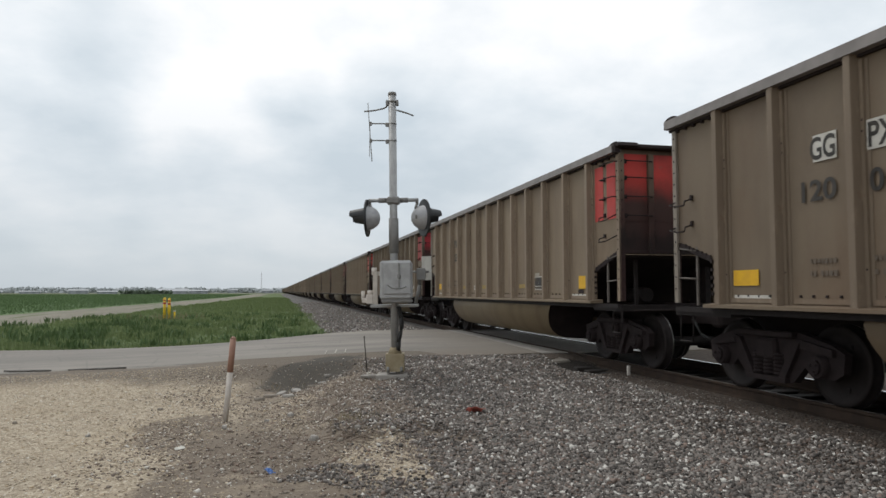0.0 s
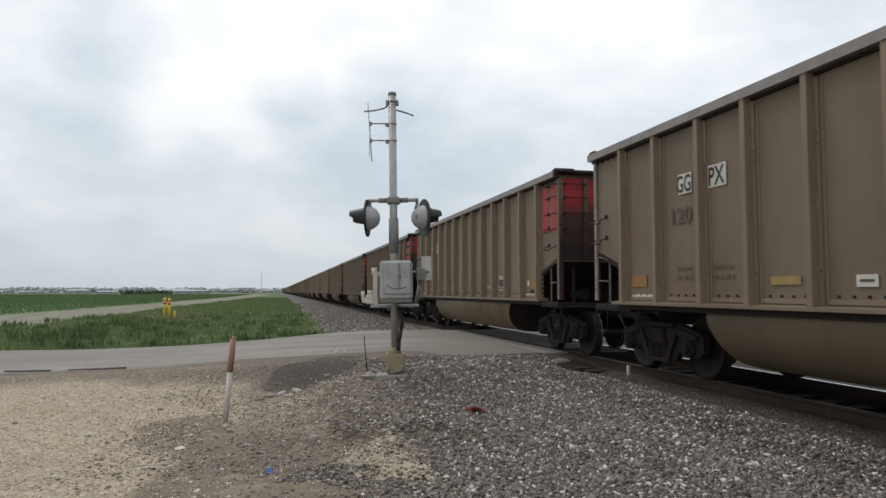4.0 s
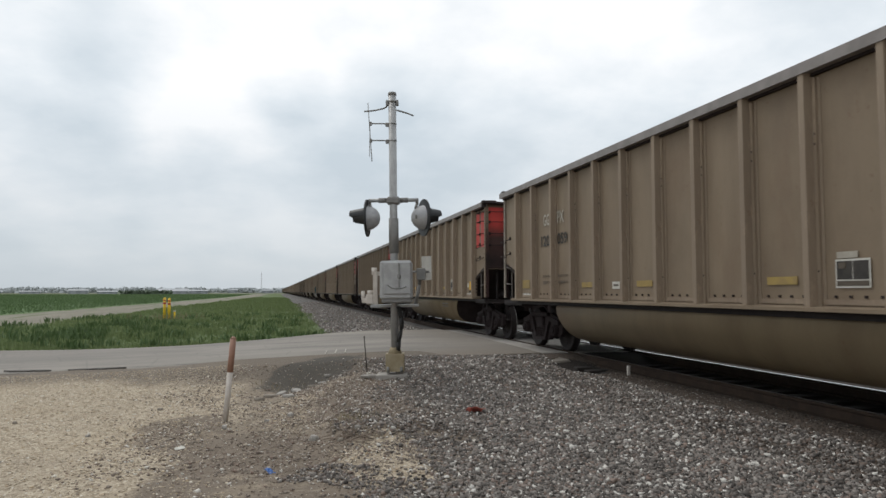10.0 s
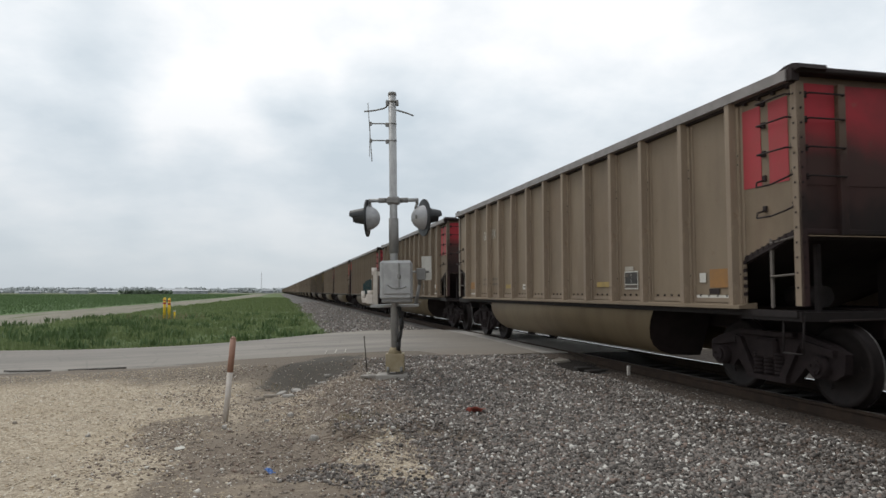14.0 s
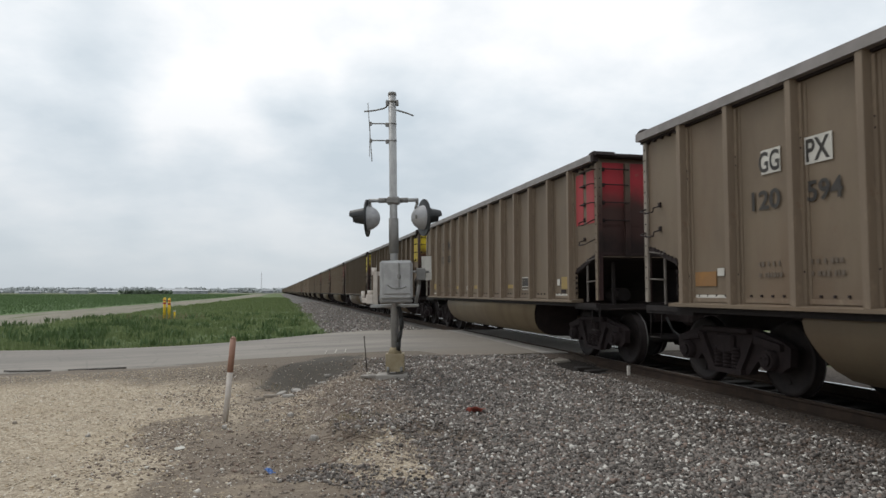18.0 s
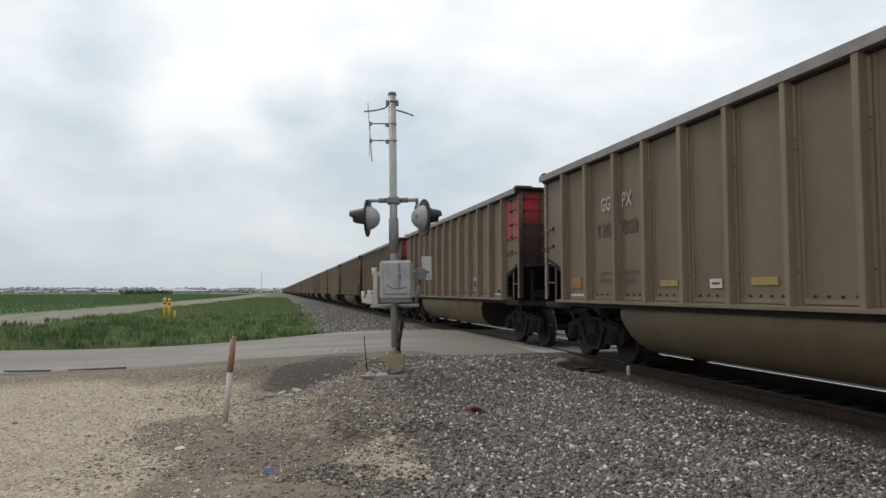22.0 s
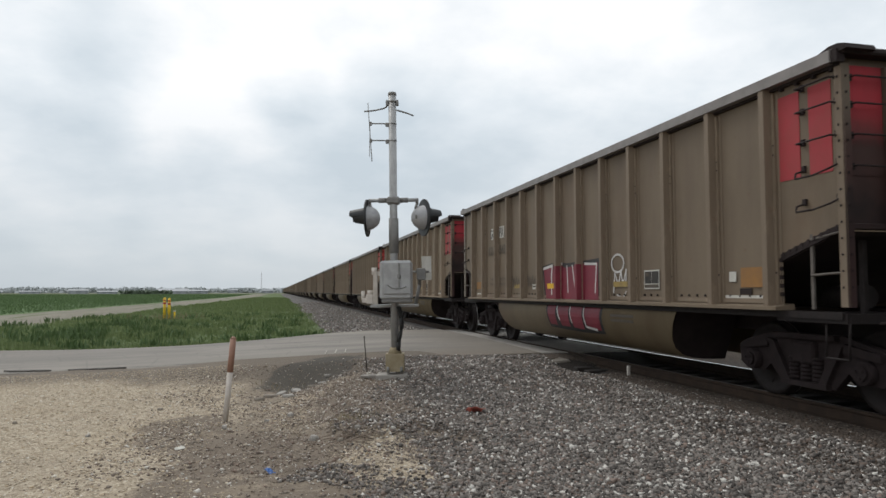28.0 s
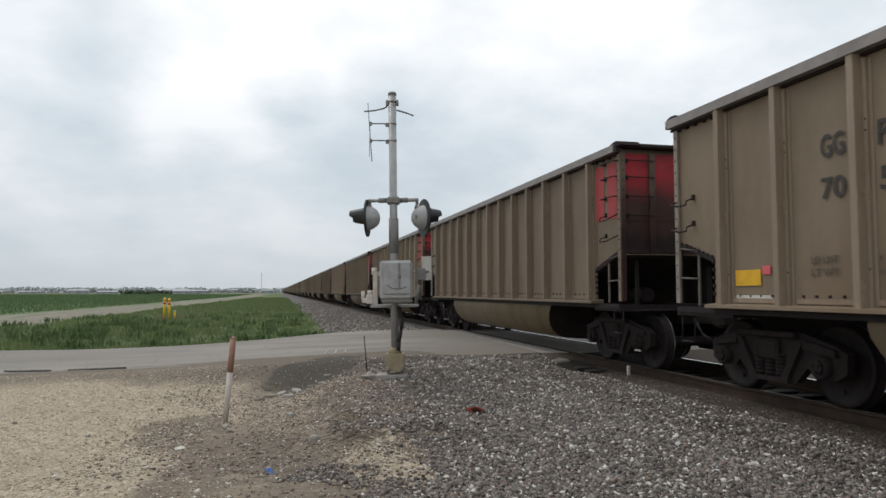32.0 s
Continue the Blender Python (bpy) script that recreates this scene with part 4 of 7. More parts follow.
        prof = [(1.42, 1.09), (1.475, 0.98), (1.485, 0.86), (1.46, 0.74), (1.405, 0.60), (1.31, 0.475), (1.16, 0.375), (0.95, 0.315), (0.7, 0.295), (0.42, 0.295), (0.42, 1.09)]
        rings = []
        for e in (1, -1):
            rings.append([bm.verts.new((s * x, (4.22 if e > 0 else -4.12) - e * 0.34 * max(0.0, (0.95 - z)) / 0.58, z)) for x, z in prof])
        bm.faces.new(rings[0]).material_index = 1
        bm.faces.new(rings[1][::-1]).material_index = 1
        k = len(prof)
        for i in range(k):
            f = bm.faces.new((rings[0][i], rings[0][(i + 1) % k], rings[1][(i + 1) % k], rings[1][i]))
            f.smooth = i < 9
        return bm

    for s in (-1, 1):
        P("belly_tub", f"tub{s}", lambda: tub(s), ["tub_" + paint, "soot"], "rounded belly tub below the side sill")

    def sill_c():
        bm = box(B(), (0, 0.1, 0.93), (0.66, 14.6, 0.34))
        box(bm, (0, 0, 1.08), (2.9, 8.4, 0.05))
        return bm

    P("center_sill", "csill", sill_c, "soot")

    def coupler(s):
        bm = box(B(), (0, s * 7.55, 0.88), (0.24, 0.75, 0.22), bevel=0.02)
        box(bm, (0.04 * s, s * 7.99, 0.88), (0.34, 0.28, 0.30), bevel=0.05)
        rod(bm, (-1.4, s * 7.60, 1.0), (0.0, s * 7.62, 1.02), 0.014, 6)
        return bm

    for s in (-1, 1):
        P("coupler", f"coup{s}", lambda: coupler(s), "soot")

    def hose(s):
        return tube(B(), [(0.35 * s, s * 7.62, 0.85), (0.33 * s, s * 7.80, 0.62), (0.22 * s, s * 7.98, 0.50), (0.10 * s, s * 8.07, 0.52)], 0.022, 6)

    for s in (-1, 1):
        P("brake_hose", f"hose{s}", lambda: hose(s), "rubber")

    # trucks
    def frame_side(s):
        bm = prism(B(), [(s * 0.93, y, z) for y, z in truck_outline()], (0, 0, 0), (s * 0.10, 0, 0))
        box(bm, (s * 1.05, 0, 0.79), (0.12, 1.0, 0.07), bevel=0.01)
        for e in (-1, 1):
            prism(bm, [(s * 1.03, e * 0.50, 0.72), (s * 1.03, e * 0.62, 0.74), (s * 1.03, e * 0.34, 0.26), (s * 1.03, e * 0.22, 0.26)], (0, 0, 0), (s * 0.06, 0, 0))
            prism(bm, [(s * 1.03, e * 0.62, 0.74), (s * 1.03, e * 1.10, 0.66), (s * 1.03, e * 1.10, 0.58), (s * 1.03, e * 0.60, 0.64)], (0, 0, 0), (s * 0.06, 0, 0))
        box(bm, (s * 1.05, 0, 0.24), (0.10, 0.72, 0.06))
        return bm

    def springs(s):
        # one coil: a ribbed barrel
        bm, n, rings = B(), 10, []
        for i in range(13):
            r = 0.078 if i % 2 else 0.058
            rings.append([bm.verts.new((s * 1.03 + r * math.cos(2 * math.pi * j / n), r * math.sin(2 * math.pi * j / n), 0.28 + i * 0.023)) for j in range(n)])
        for a, b in zip(rings[:-1], rings[1:]):
            for j in range(n):
                bm.faces.new((a[j], a[(j + 1) % n], b[(j + 1) % n], b[j]))
        return bm

    def bearing(s):
        bm = rod(B(), (s * 0.96, 0, 0.457), (s * 1.13, 0, 0.457), 0.125, 14)
        rod(bm, (s * 1.13, 0, 0.457), (s * 1.16, 0, 0.457), 0.085, 12)
        for i in range(3):
            a = 2.1 * i + 0.4
            rod(bm, (s * 1.155, 0.05 * math.cos(a), 0.457 + 0.05 * math.sin(a)), (s * 1.175, 0.05 * math.cos(a), 0.457 + 0.05 * math.sin(a)), 0.016, 6)
        return bm

    for c in (6.17, -6.17):
        for s in (-1, 1):
            P("truck_side_frame", f"tf{s}", lambda: frame_side(s), "truck", "cast steel truck side frame", at=pose(0, c, 0))
            if full and s < 0:
                for dy in (-0.19, 0.0, 0.19):
                    P("spring", f"spr{s}", lambda: springs(s), "truck", at=pose(0, c + dy, 0))
        P("truck_bolster", "bol", lambda: box(B(), (0, 0, 0.60), (2.2, 0.36, 0.26), bevel=0.03), "truck", at=pose(0, c, 0))
    for y in WHEELS:
        part("wheelset", shared("wheelset", wheelset_mesh), None, car, "", pose(0, y, 0.457))
        for s in (-1, 1):
            if full or s < 0:
                P("bearing_cap", f"bear{s}", lambda: bearing(s), "truck", at=pose(0, y, 0))

    # ladders, grab irons and painted panels at the ends
    def corner(s, e):
        bm = box(B(), (s * 1.50, e * 7.46, 2.39), (0.035, 0.09, 2.48))
        box(bm, (s * 1.46, e * 7.495, 2.39), (0.10, 0.02, 2.48), idx=2)
        for i in range(14):
            box(bm, (s * 1.52, e * 7.46, 1.35 + 0.165 * i), (0.012, 0.018, 0.022), idx=1)
            box(bm, (s * 1.46, e * 7.51, 1.35 + 0.165 * i), (0.018, 0.012, 0.022), idx=1)
        return bm

    for s in (-1, 1):
        for e in (-1, 1):
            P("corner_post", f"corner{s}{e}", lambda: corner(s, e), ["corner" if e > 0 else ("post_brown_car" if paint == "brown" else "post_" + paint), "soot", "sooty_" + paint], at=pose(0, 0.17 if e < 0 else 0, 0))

    def grab(s, u0, u1, z, bent):
        x = s * 1.50
        if bent:
            pts = [(x, yy(u0), z), (x + s * 0.10, yy(u0), z - 0.03), (x + s * 0.11, yy(u0), z - 0.09), (x + s * 0.11, yy((u0 + u1) / 2), z - 0.09), (x + s * 0.11, yy(u1), z - 0.05), (x, yy(u1), z)]
        else:
            pts = [(x, yy(u0), z), (x + s * 0.09, yy(u0), z), (x + s * 0.09, yy(u1), z), (x, yy(u1), z)]
        bm = tube(B(), pts, 0.0105, 6)
        for u in (u0, u1):
            box(bm, (s * 1.495, yy(u), z + 0.02), (0.03, 0.05, 0.07))
        return bm

    if full:
        for s in (-1, 1):
            for i, (z, bent) in enumerate(((3.50, 0), (3.24, 0), (2.90, 0), (2.61, 1), (2.25, 1))):
                P("grab_iron", f"gB{s}{i}", lambda: grab(s, 14.26, 14.75, z, bent), "soot", "thin dark steel grab iron")
            for i, z in enumerate((2.58, 2.22)):
                P("grab_iron", f"gA{s}{i}", lambda: grab(s, 0.42, 0.05, z, 1), "soot", "thin dark steel grab iron")

            def stand(e):
                u = 14.32 if e < 0 else 0.50
                far_y = -7.29 if e < 0 else 7.46
                bm = box(B(), (s * 1.47, yy(u), 1.52), (0.025, 0.04, 0.80))
                rod(bm, (s * 1.49, yy(u), 1.48), (s * 1.49, far_y, 1.50), 0.014, 6)
                rod(bm, (s * 1.49, yy(u), 1.86), (s * 1.49, far_y, 1.92), 0.014, 6)
                return bm

            for e in (-1, 1):
                P("handrail", f"stand{s}{e}", lambda: stand(e), "rail_dull", "dull grey handrail post")

            def step(e):
                return tube(B(), [(s * 1.45, e * 7.45, 1.05), (s * 1.47, e * 7.45, 0.62), (s * 1.47, e * 7.14, 0.62), (s * 1.45, e * 7.14, 1.05)], 0.012, 6)

            for e in (-1, 1):
                P("sill_step", f"step{s}{e}", lambda: step(e), "wheel", at=pose(0, 0.17 if e < 0 else 0, 0))

    def end_grab(x0, x1, z):
        # rung across the painted end, standing off on two lugs
        y = -7.445
        bm = tube(B(), [(x0, y, z), (x0, y - 0.08, z), (x1, y - 0.08, z), (x1, y, z)], 0.0105, 6)
        for x in (x0, x1):
            box(bm, (x, y, z), (0.05, 0.03, 0.07))
        return bm

    if full:
        for i, z in enumerate((3.50, 3.22, 2.90, 2.58)):
            P("end_rung", f"erung{i}", lambda: end_grab(-1.36, -0.90, z), "soot", "thin dark steel rung", at=back)

    def panel(s, u0, u1):
        return box(B(), (s * (WALL + 0.004), yy((u0 + u1) / 2), 3.03), (0.006, u1 - u0, 0.96))

    for s in (-1, 1):
        if s == 1 and not full:
            continue
        P("colour_panel", f"pan0{s}", lambda: panel(s, 13.87, 14.20), panel_mat, "painted end panel on the side sheet")
        P("colour_panel", f"pan1{s}", lambda: panel(s, 14.34, 14.66), panel_mat, "painted end panel on the side sheet")

    P("floor_sheet", "floor", lambda: box(B(), (0, 0, 1.12), (2.9, 9.4, 0.03)), "coal", "steel floor dusted with coal")
    return car

TRAVEL_T = [0.0, 1.0, 2.0, 3.0, 6.0, 7.0, 8.0, 9.0, 10.0, 11.0, 12.0, 13.0, 14.0, 17.0, 18.0, 19.0, 20.0, 21.0, 22.0, 23.0, 24.0, 25.0, 28.0, 29.0, 30.0, 31.0, 32.0]
TRAVEL_S = [0.05, 16.00, 31.89, 47.69, 94.92, 110.56, 126.15, 141.72, 157.23, 172.64, 188.00, 203.37, 218.72, 264.50, 279.72, 294.96, 310.45, 325.98, 341.52, 357.07, 372.56, 387.99, 433.86, 449.22, 464.52, 479.79, 495.09]


def travel(t):
    """Metres that the train has rolled since the start."""
    n = len(TRAVEL_T)
    sl = []
    for i in range(n):
        a, b = max(0, i - 1), min(n - 1, i + 1)
        sl.append((TRAVEL_S[b] - TRAVEL_S[a]) / (TRAVEL_T[b] - TRAVEL_T[a]))
    i = max(j for j in range(n - 1) if TRAVEL_T[j] <= max(t, 0.0))
    h = TRAVEL_T[i + 1] - TRAVEL_T[i]
    w = (t - TRAVEL_T[i]) / h
    return ((2 * w**3 - 3 * w**2 + 1) * TRAVEL_S[i] + (w**3 - 2 * w**2 + w) * h * sl[i] + (3 * w**2 - 2 * w**3) * TRAVEL_S[i + 1] + (w**3 - w**2) * h * sl[i + 1])


def start_y(k):
    return 1.64 + PITCH_LEN * k


CARS = {}
THIN = (19, 20)
BRIGHT = (1, 3, 11, 17, 25, 29, 30)


def make_train():
    protos = {}
    for k in range(-3, 69):
        if k in THIN:
            kind = ("brown", "yellow_end", "yellow", True, True)
        elif k <= 32:
            kind = ("mid" if k in (0, 2, 4, 5, 6, 7, 8, 12, 13, 15, 16, 17, 18, 21, 22, 23, 24, 27, 31) else "tan", "bright_end" if k in BRIGHT else "red_end", "bright" if k in BRIGHT else "red", False, True)
        else:
            kind = (("mid", "brown", "tan", "mid", "brown", "mid")[(k * 5) % 6], "red_end", "red", False, False)
        m = pose(0, start_y(k), 0)
        if kind not in protos:
            protos[kind] = build_car(*kind)
            protos[kind].matrix_basis = m
            CARS[k] = protos[kind]
        else:
            CARS[k] = copy_thing(protos[kind], m)


make_train()

# ---- lettering, patches and spray paint on the cars ----
ON_WALL = WALL + 0.012


def word(car, s, u0, u1, z0, z1, mat, lift=0.006, label=""):
    """Letters on the near side wall, between u0 and u1, from z0 to z1."""
    vs, fs = LETTER[s]
    pts = [(-(ON_WALL + lift), yy(u0 + (u1 - u0) * x), z0 + (z1 - z0) * y) for x, y, _ in vs]
    return part("lettering", mesh_of("lettering", pts, fs, mat), None, car, label)


def plate(car, name, u0, u1, z0, z1, mat, label="", lift=0.0, out=None):
    x = -((ON_WALL if out is None else out) + lift)
    bm = box(B(), (x, yy((u0 + u1) / 2), (z0 + z1) / 2), (0.006, u1 - u0, z1 - z0))
    return part(name, bm, mat, car, label)


def shape(car, name, pts, mat, label="", lift=0.0):
    """A flat painted shape on the near wall from (u, z) corners."""
    x = -(ON_WALL + lift)
    bm = B()
    f = bm.faces.new([bm.verts.new((x, yy(u), z)) for u, z in pts])
    bmesh.ops.triangulate(bm, faces=[f])
    bmesh.ops.solidify(bm, geom=bm.faces[:], thickness=0.003)
    return part(name, bm, mat, car, label)


def stroke(car, name, pts, w, mat, lift=0.0, label=""):
    """A painted line of width w along (u, z) points."""
    x = -(ON_WALL + lift)
    bm = B()
    for (a, b), (c, d) in zip(pts[:-1], pts[1:]):
        v = Vector((c - a, d - b)).normalized() * (w / 2)
        n = Vector((-v.y, v.x))
        q = [(a - v.x + n.x, b - v.y + n.y), (c + v.x + n.x, d + v.y + n.y), (c + v.x - n.x, d + v.y - n.y), (a - v.x - n.x, b - v.y - n.y)]
        bm.faces.new([bm.verts.new((x, yy(u), z)) for u, z in q])
    return part(name, bm, mat, car, label)


TUB = [(1.42, 1.09), (1.475, 0.98), (1.485, 0.86), (1.46, 0.74), (1.405, 0.60), (1.31, 0.475), (1.16, 0.375)]


def tub_x(z):
    for (x0, z0), (x1, z1) in zip(TUB[:-1], TUB[1:]):
        if z1 <= z <= z0:
            return x0 + (x1 - x0) * (z0 - z) / (z0 - z1)
    return 1.42 if z > 1 else 1.14


def tub_shape(car, name, pts_top, pts_bot, mat, label="", lift=0.008):
    """Paint on the belly: a band between two lines of (u, z), bent over the round side."""
    bm = B()
    rows = []
    for (u0, z0), (u1, z1) in zip(pts_top, pts_bot):
        row = []
        for i in range(9):
            t = i / 8
            z = z0 + (z1 - z0) * t
            row.append(bm.verts.new((-(tub_x(z) + lift), yy(u0 + (u1 - u0) * t), z - lift * 0.5)))
        rows.append(row)
    for a, b in zip(rows[:-1], rows[1:]):
        for i in range(8):
            bm.faces.new((a[i], a[i + 1], b[i + 1], b[i]))
    return part(name, bm, mat, car, label)


# number: look of the letters, left and right digits, look of the digits, patch colour, sticker by the patch
MARKS = {
    0: ("plate", "120", "0", "ink", "label_yellow", None),
    1: ("ink", "70", "23", "ink", "label_yellow", "white"),
    2: ("plate", "120", "555", "faint", "label_orange", "white"),
    3: ("ink", "70", "44", "ink", "label_yellow", "label_pale"),
    4: ("plate", "120", "", "faint", "label_orange", None),
    5: ("plate", "120", "", "faint", "label_orange", "white"),
    6: ("plate", "120", "108", "faint", "label_orange", None),
    7: ("plate", "120", "", "faint", "label_orange", None),
    8: ("plate", "", "", "faint", "label_pale", "white"),
    9: ("plate", "120", "500", "faint", "label_pale", "white"),
    10: ("pale", "120", "059", "ink", "label_pale", None),
    11: ("ink", "70", "88", "ink", "label_yellow", "label_pale"),
    12: ("plate", "120", "079", "faint", "label_pale", None),
    13: ("plate", "120", "", "faint", "label_orange", "pink"),
    14: ("pale", "", "", "faint", "label_orange", None),
    15: ("plate", "120", "", "faint", "label_orange", None),
    16: ("plate", "120", "", "ink", "label_orange", "pink"),
    17: ("plate", "120", "594", "ink", "label_orange", "white"),
    18: ("ink", "120", "037", "ink", "label_pale", None),
    19: ("plate", "286", "205", "ink", "label_pale", None),
    20: ("plate", "", "", "faint", "label_pale", None),
    21: ("pale", "120", "060", "faint", "label_orange", None),
    22: ("pale", "120", "", "faint", "label_orange", None),
    23: ("plate", "", "", "faint", "label_orange", None),
    24: ("pale", "", "", "faint", "label_orange", "pink"),
    25: ("plate", "120", "", "faint", "label_orange", None),
    26: ("ink", "70", "73", "faint", "label_yellow", None),
    27: ("plate", "120", "543", "faint", "label_orange", "white"),
    28: ("faint", "120", "", "faint", "label_orange", "white"),
    29: ("faint", "70", "", "faint", "label_yellow", "pink"),
    30: ("ink", "70", "5", "ink", "label_yellow", "pink"),
}


def small_line(car, u0, u1, z, rnd):
    """A row of short bars in place of unreadable lettering."""
    bm, u = B(), u0
    while u < u1:
        w = rnd.uniform(0.025, 0.05)
        box(bm, (-(ON_WALL + 0.001), yy(u + w / 2), z + 0.03), (0.003, w, rnd.uniform(0.045, 0.06)))
        u += w + rnd.choice([0.018, 0.018, 0.06])
    tagged(part("data_line", bm, "fainter", car, "row of faded small lettering"), kind="stuff")


def mark_car(k):
    car = CARS[k]
    look_, dl, dr, dmat, patch, stick = MARKS[k]
    rnd = random.Random(100 + k)
    thin = k in THIN
    off = -1.10 if thin else (0.08 if dl == "70" else 0.0)
    if k == 16:
        off = 0.24
    a0, a1, b0, b1 = (2.67, 3.02, 3.44, 3.78) if off == 0 else (2.70 + off, 3.02 + off, 3.43 + off, 3.77 + off)
    if look_ == "plate":
        plate(car, "letter_plate", a0 + 0.04, a1 + 0.015, 2.68, 2.965, "pale" if thin else "white", "dirty white lettering plate")
        plate(car, "letter_plate", b0 - 0.02, b1 + 0.03, 2.675, 2.97, "pale" if thin else "white", "dirty white lettering plate")
    lm = "ink" if look_ == "plate" else look_
    word(car, "GG", a0, a1, 2.70, 2.945, lm)
    word(car, "PX", b0, b1, 2.70, 2.945, lm)
    if dl:
        word(car, dl, 3.02 + off - 0.165 * len(dl), 3.02 + off, 2.265, 2.495, dmat)
    if dr:
        word(car, dr, 3.44 + off, 3.44 + off + 0.165 * len(dr), 2.265, 2.495, dmat)
    # small data lines
    if k in (24, 30):
        word(car, "LD LMT", 2.60, 2.98, 1.60, 1.68, "faint")
        word(car, "LT WT", 2.60, 2.98, 1.47, 1.55, "faint")
    for z in (1.60, 1.47):
        if k not in (24, 30):
            small_line(car, 2.62, 2.99, z, rnd)
        small_line(car, 3.46, 3.90, z, rnd)
    if thin:
        plate(car, "reflector_patch", 1.30, 1.80, 1.56, 1.77, "label_orange", "dull orange painted patch")
        plate(car, "data_stencil", 1.36, 1.58, 1.37, 1.50, "faint", "small dark stencil squares")
        plate(car, "data_stencil", 1.64, 1.88, 1.37, 1.50, "pale", "small pale stencil squares")
        plate(car, "reflector_patch", 4.57, 5.02, 1.49, 1.61, "label_orange", "dull orange painted patch")
        plate(car, "reflector_patch", 12.70, 13.10, 1.44, 1.62, "label_orange", "dull orange painted patch")
        plate(car, "sticker", 12.30, 12.42, 1.44, 1.58, "white", "small sticker")
        if k == 20:
            plate(car, "paper_label", 6.82, 7.08, 1.355, 1.485, "white", "white paper label")
        return
    # painted patches and stickers along the lower side
    plate(car, "reflector_patch", 1.31, 1.78, 1.38, 1.57, patch, "yellow-orange painted patch")
    if stick:
        plate(car, "sticker", 1.81, 1.95, 1.51, 1.61, stick, "small pale sticker" if stick != "pink" else "small pink-red sticker")
    plate(car, "stencil_bar", 1.32, 1.98, 1.205, 1.265, "white", "dirty white stencil bar")
    other = "label_yellow" if k in (3, 11, 26, 29) else ("label_orange" if k in (6, 7, 12, 16, 22, 23, 24) else "label_pale")
    plate(car, "reflector_patch", 4.60, 5.08, 1.385, 1.48, other, "yellow-orange painted patch")
    if k % 3 != 2:
        plate(car, "reflector_patch", 6.68, 7.15, 1.385, 1.48, other, "yellow-orange painted patch")
    plate(car, "paper_label", 5.84, 6.10, 1.355, 1.475, "white", "white paper label")
    plate(car, "paper_text", 5.88, 6.06, 1.40, 1.43, "faint", lift=0.004)
    plate(car, "reflector_patch", 9.75, 10.24, 1.385, 1.475, "label_pale" if k % 2 else other, "yellow-orange painted patch")
    win = plate(car, "data_stencil", 10.79, 11.23, 1.345, 1.635, "white", "white stencil frame with black panes")
    for u0, u1, z0, z1, pm in ((10.81, 11.005, 1.43, 1.615, "ink"), (11.02, 11.21, 1.43, 1.615, "ink"), (10.81, 11.21, 1.365, 1.415, "faint")):
        pane = plate(car, "stencil_pane", u0, u1, z0, z1, pm, lift=0.004)
        pane.parent = win
    plate(car, "stencil_text", 10.84, 10.93, 1.54, 1.60, "faint", lift=0.009).parent = win
    if k % 3 != 0:
        plate(car, "tag_plate", 10.81, 11.08, 1.645, 1.71, "pale", "small worn pale plate")
    plate(car, "reflector_patch", 13.14, 13.54, 1.36, 1.60, patch, "large yellow-orange painted patch")
    if k % 3 != 1:
        plate(car, "sticker", 12.91, 13.05, 1.43, 1.555, "pink" if stick == "pink" else "white", "small sticker")
    plate(car, "stencil_bar", 12.83, 13.54, 1.20, 1.262, "white", "dirty white stencil bar")
    plate(car, "placard_holder", 13.12, 13.34, 1.275, 1.345, "soot", "small black holder")
    # faint old lettering on the belly
    if k % 4 in (0, 3):
        for z in (0.93, 0.85):
            tub_shape(car, "belly_lettering", [(9.6 + 0.1 * i, z) for i in range(9)], [(9.6 + 0.1 * i, z - 0.045) for i in range(9)], "faint", "row of faded belly lettering")


def post_sleeve(car, u, top, mat):
    """Paint that wraps round a rib and its flange."""
    pts = [(0.0, 0.064), (-0.131, 0.046), (-0.131, -0.046), (-0.034, -0.070), (-0.034, -0.154), (0.0, -0.154)]
    bm = prism(B(), [(a - WALL, b + yy(u), 0) for a, b in pts], (0, 0, 1.16), (0, 0, top))
    part("spray_on_post", bm, mat, car)


def tub_line(car, name, pts, w, mat, lift, label=""):
    """A painted line on the belly along (u, z) points."""
    bm = B()
    dense = []
    for (a, b), (c, d) in zip(pts[:-1], pts[1:]):
        dense += [(a + (c - a) * i / 6, b + (d - b) * i / 6) for i in range(6)]
    dense.append(pts[-1])
    prev = None
    for i, (u, z) in enumerate(dense):
        q = dense[min(i + 1, len(dense) - 1)]
        p = dense[max(i - 1, 0)]
        v = Vector((q[0] - p[0], q[1] - p[1])).normalized() * (w / 2)
        pair = []
        for e in (1, -1):
            uu, zz = u - e * v.y, z + e * v.x
            zz = min(zz, 1.085)
            pair.append(bm.verts.new((-(tub_x(zz) + lift), yy(uu), zz - lift * 0.5)))
        if prev:
            bm.faces.new((prev[0], prev[1], pair[1], pair[0]))
        prev = pair
    return part(name, bm, mat, car, label)


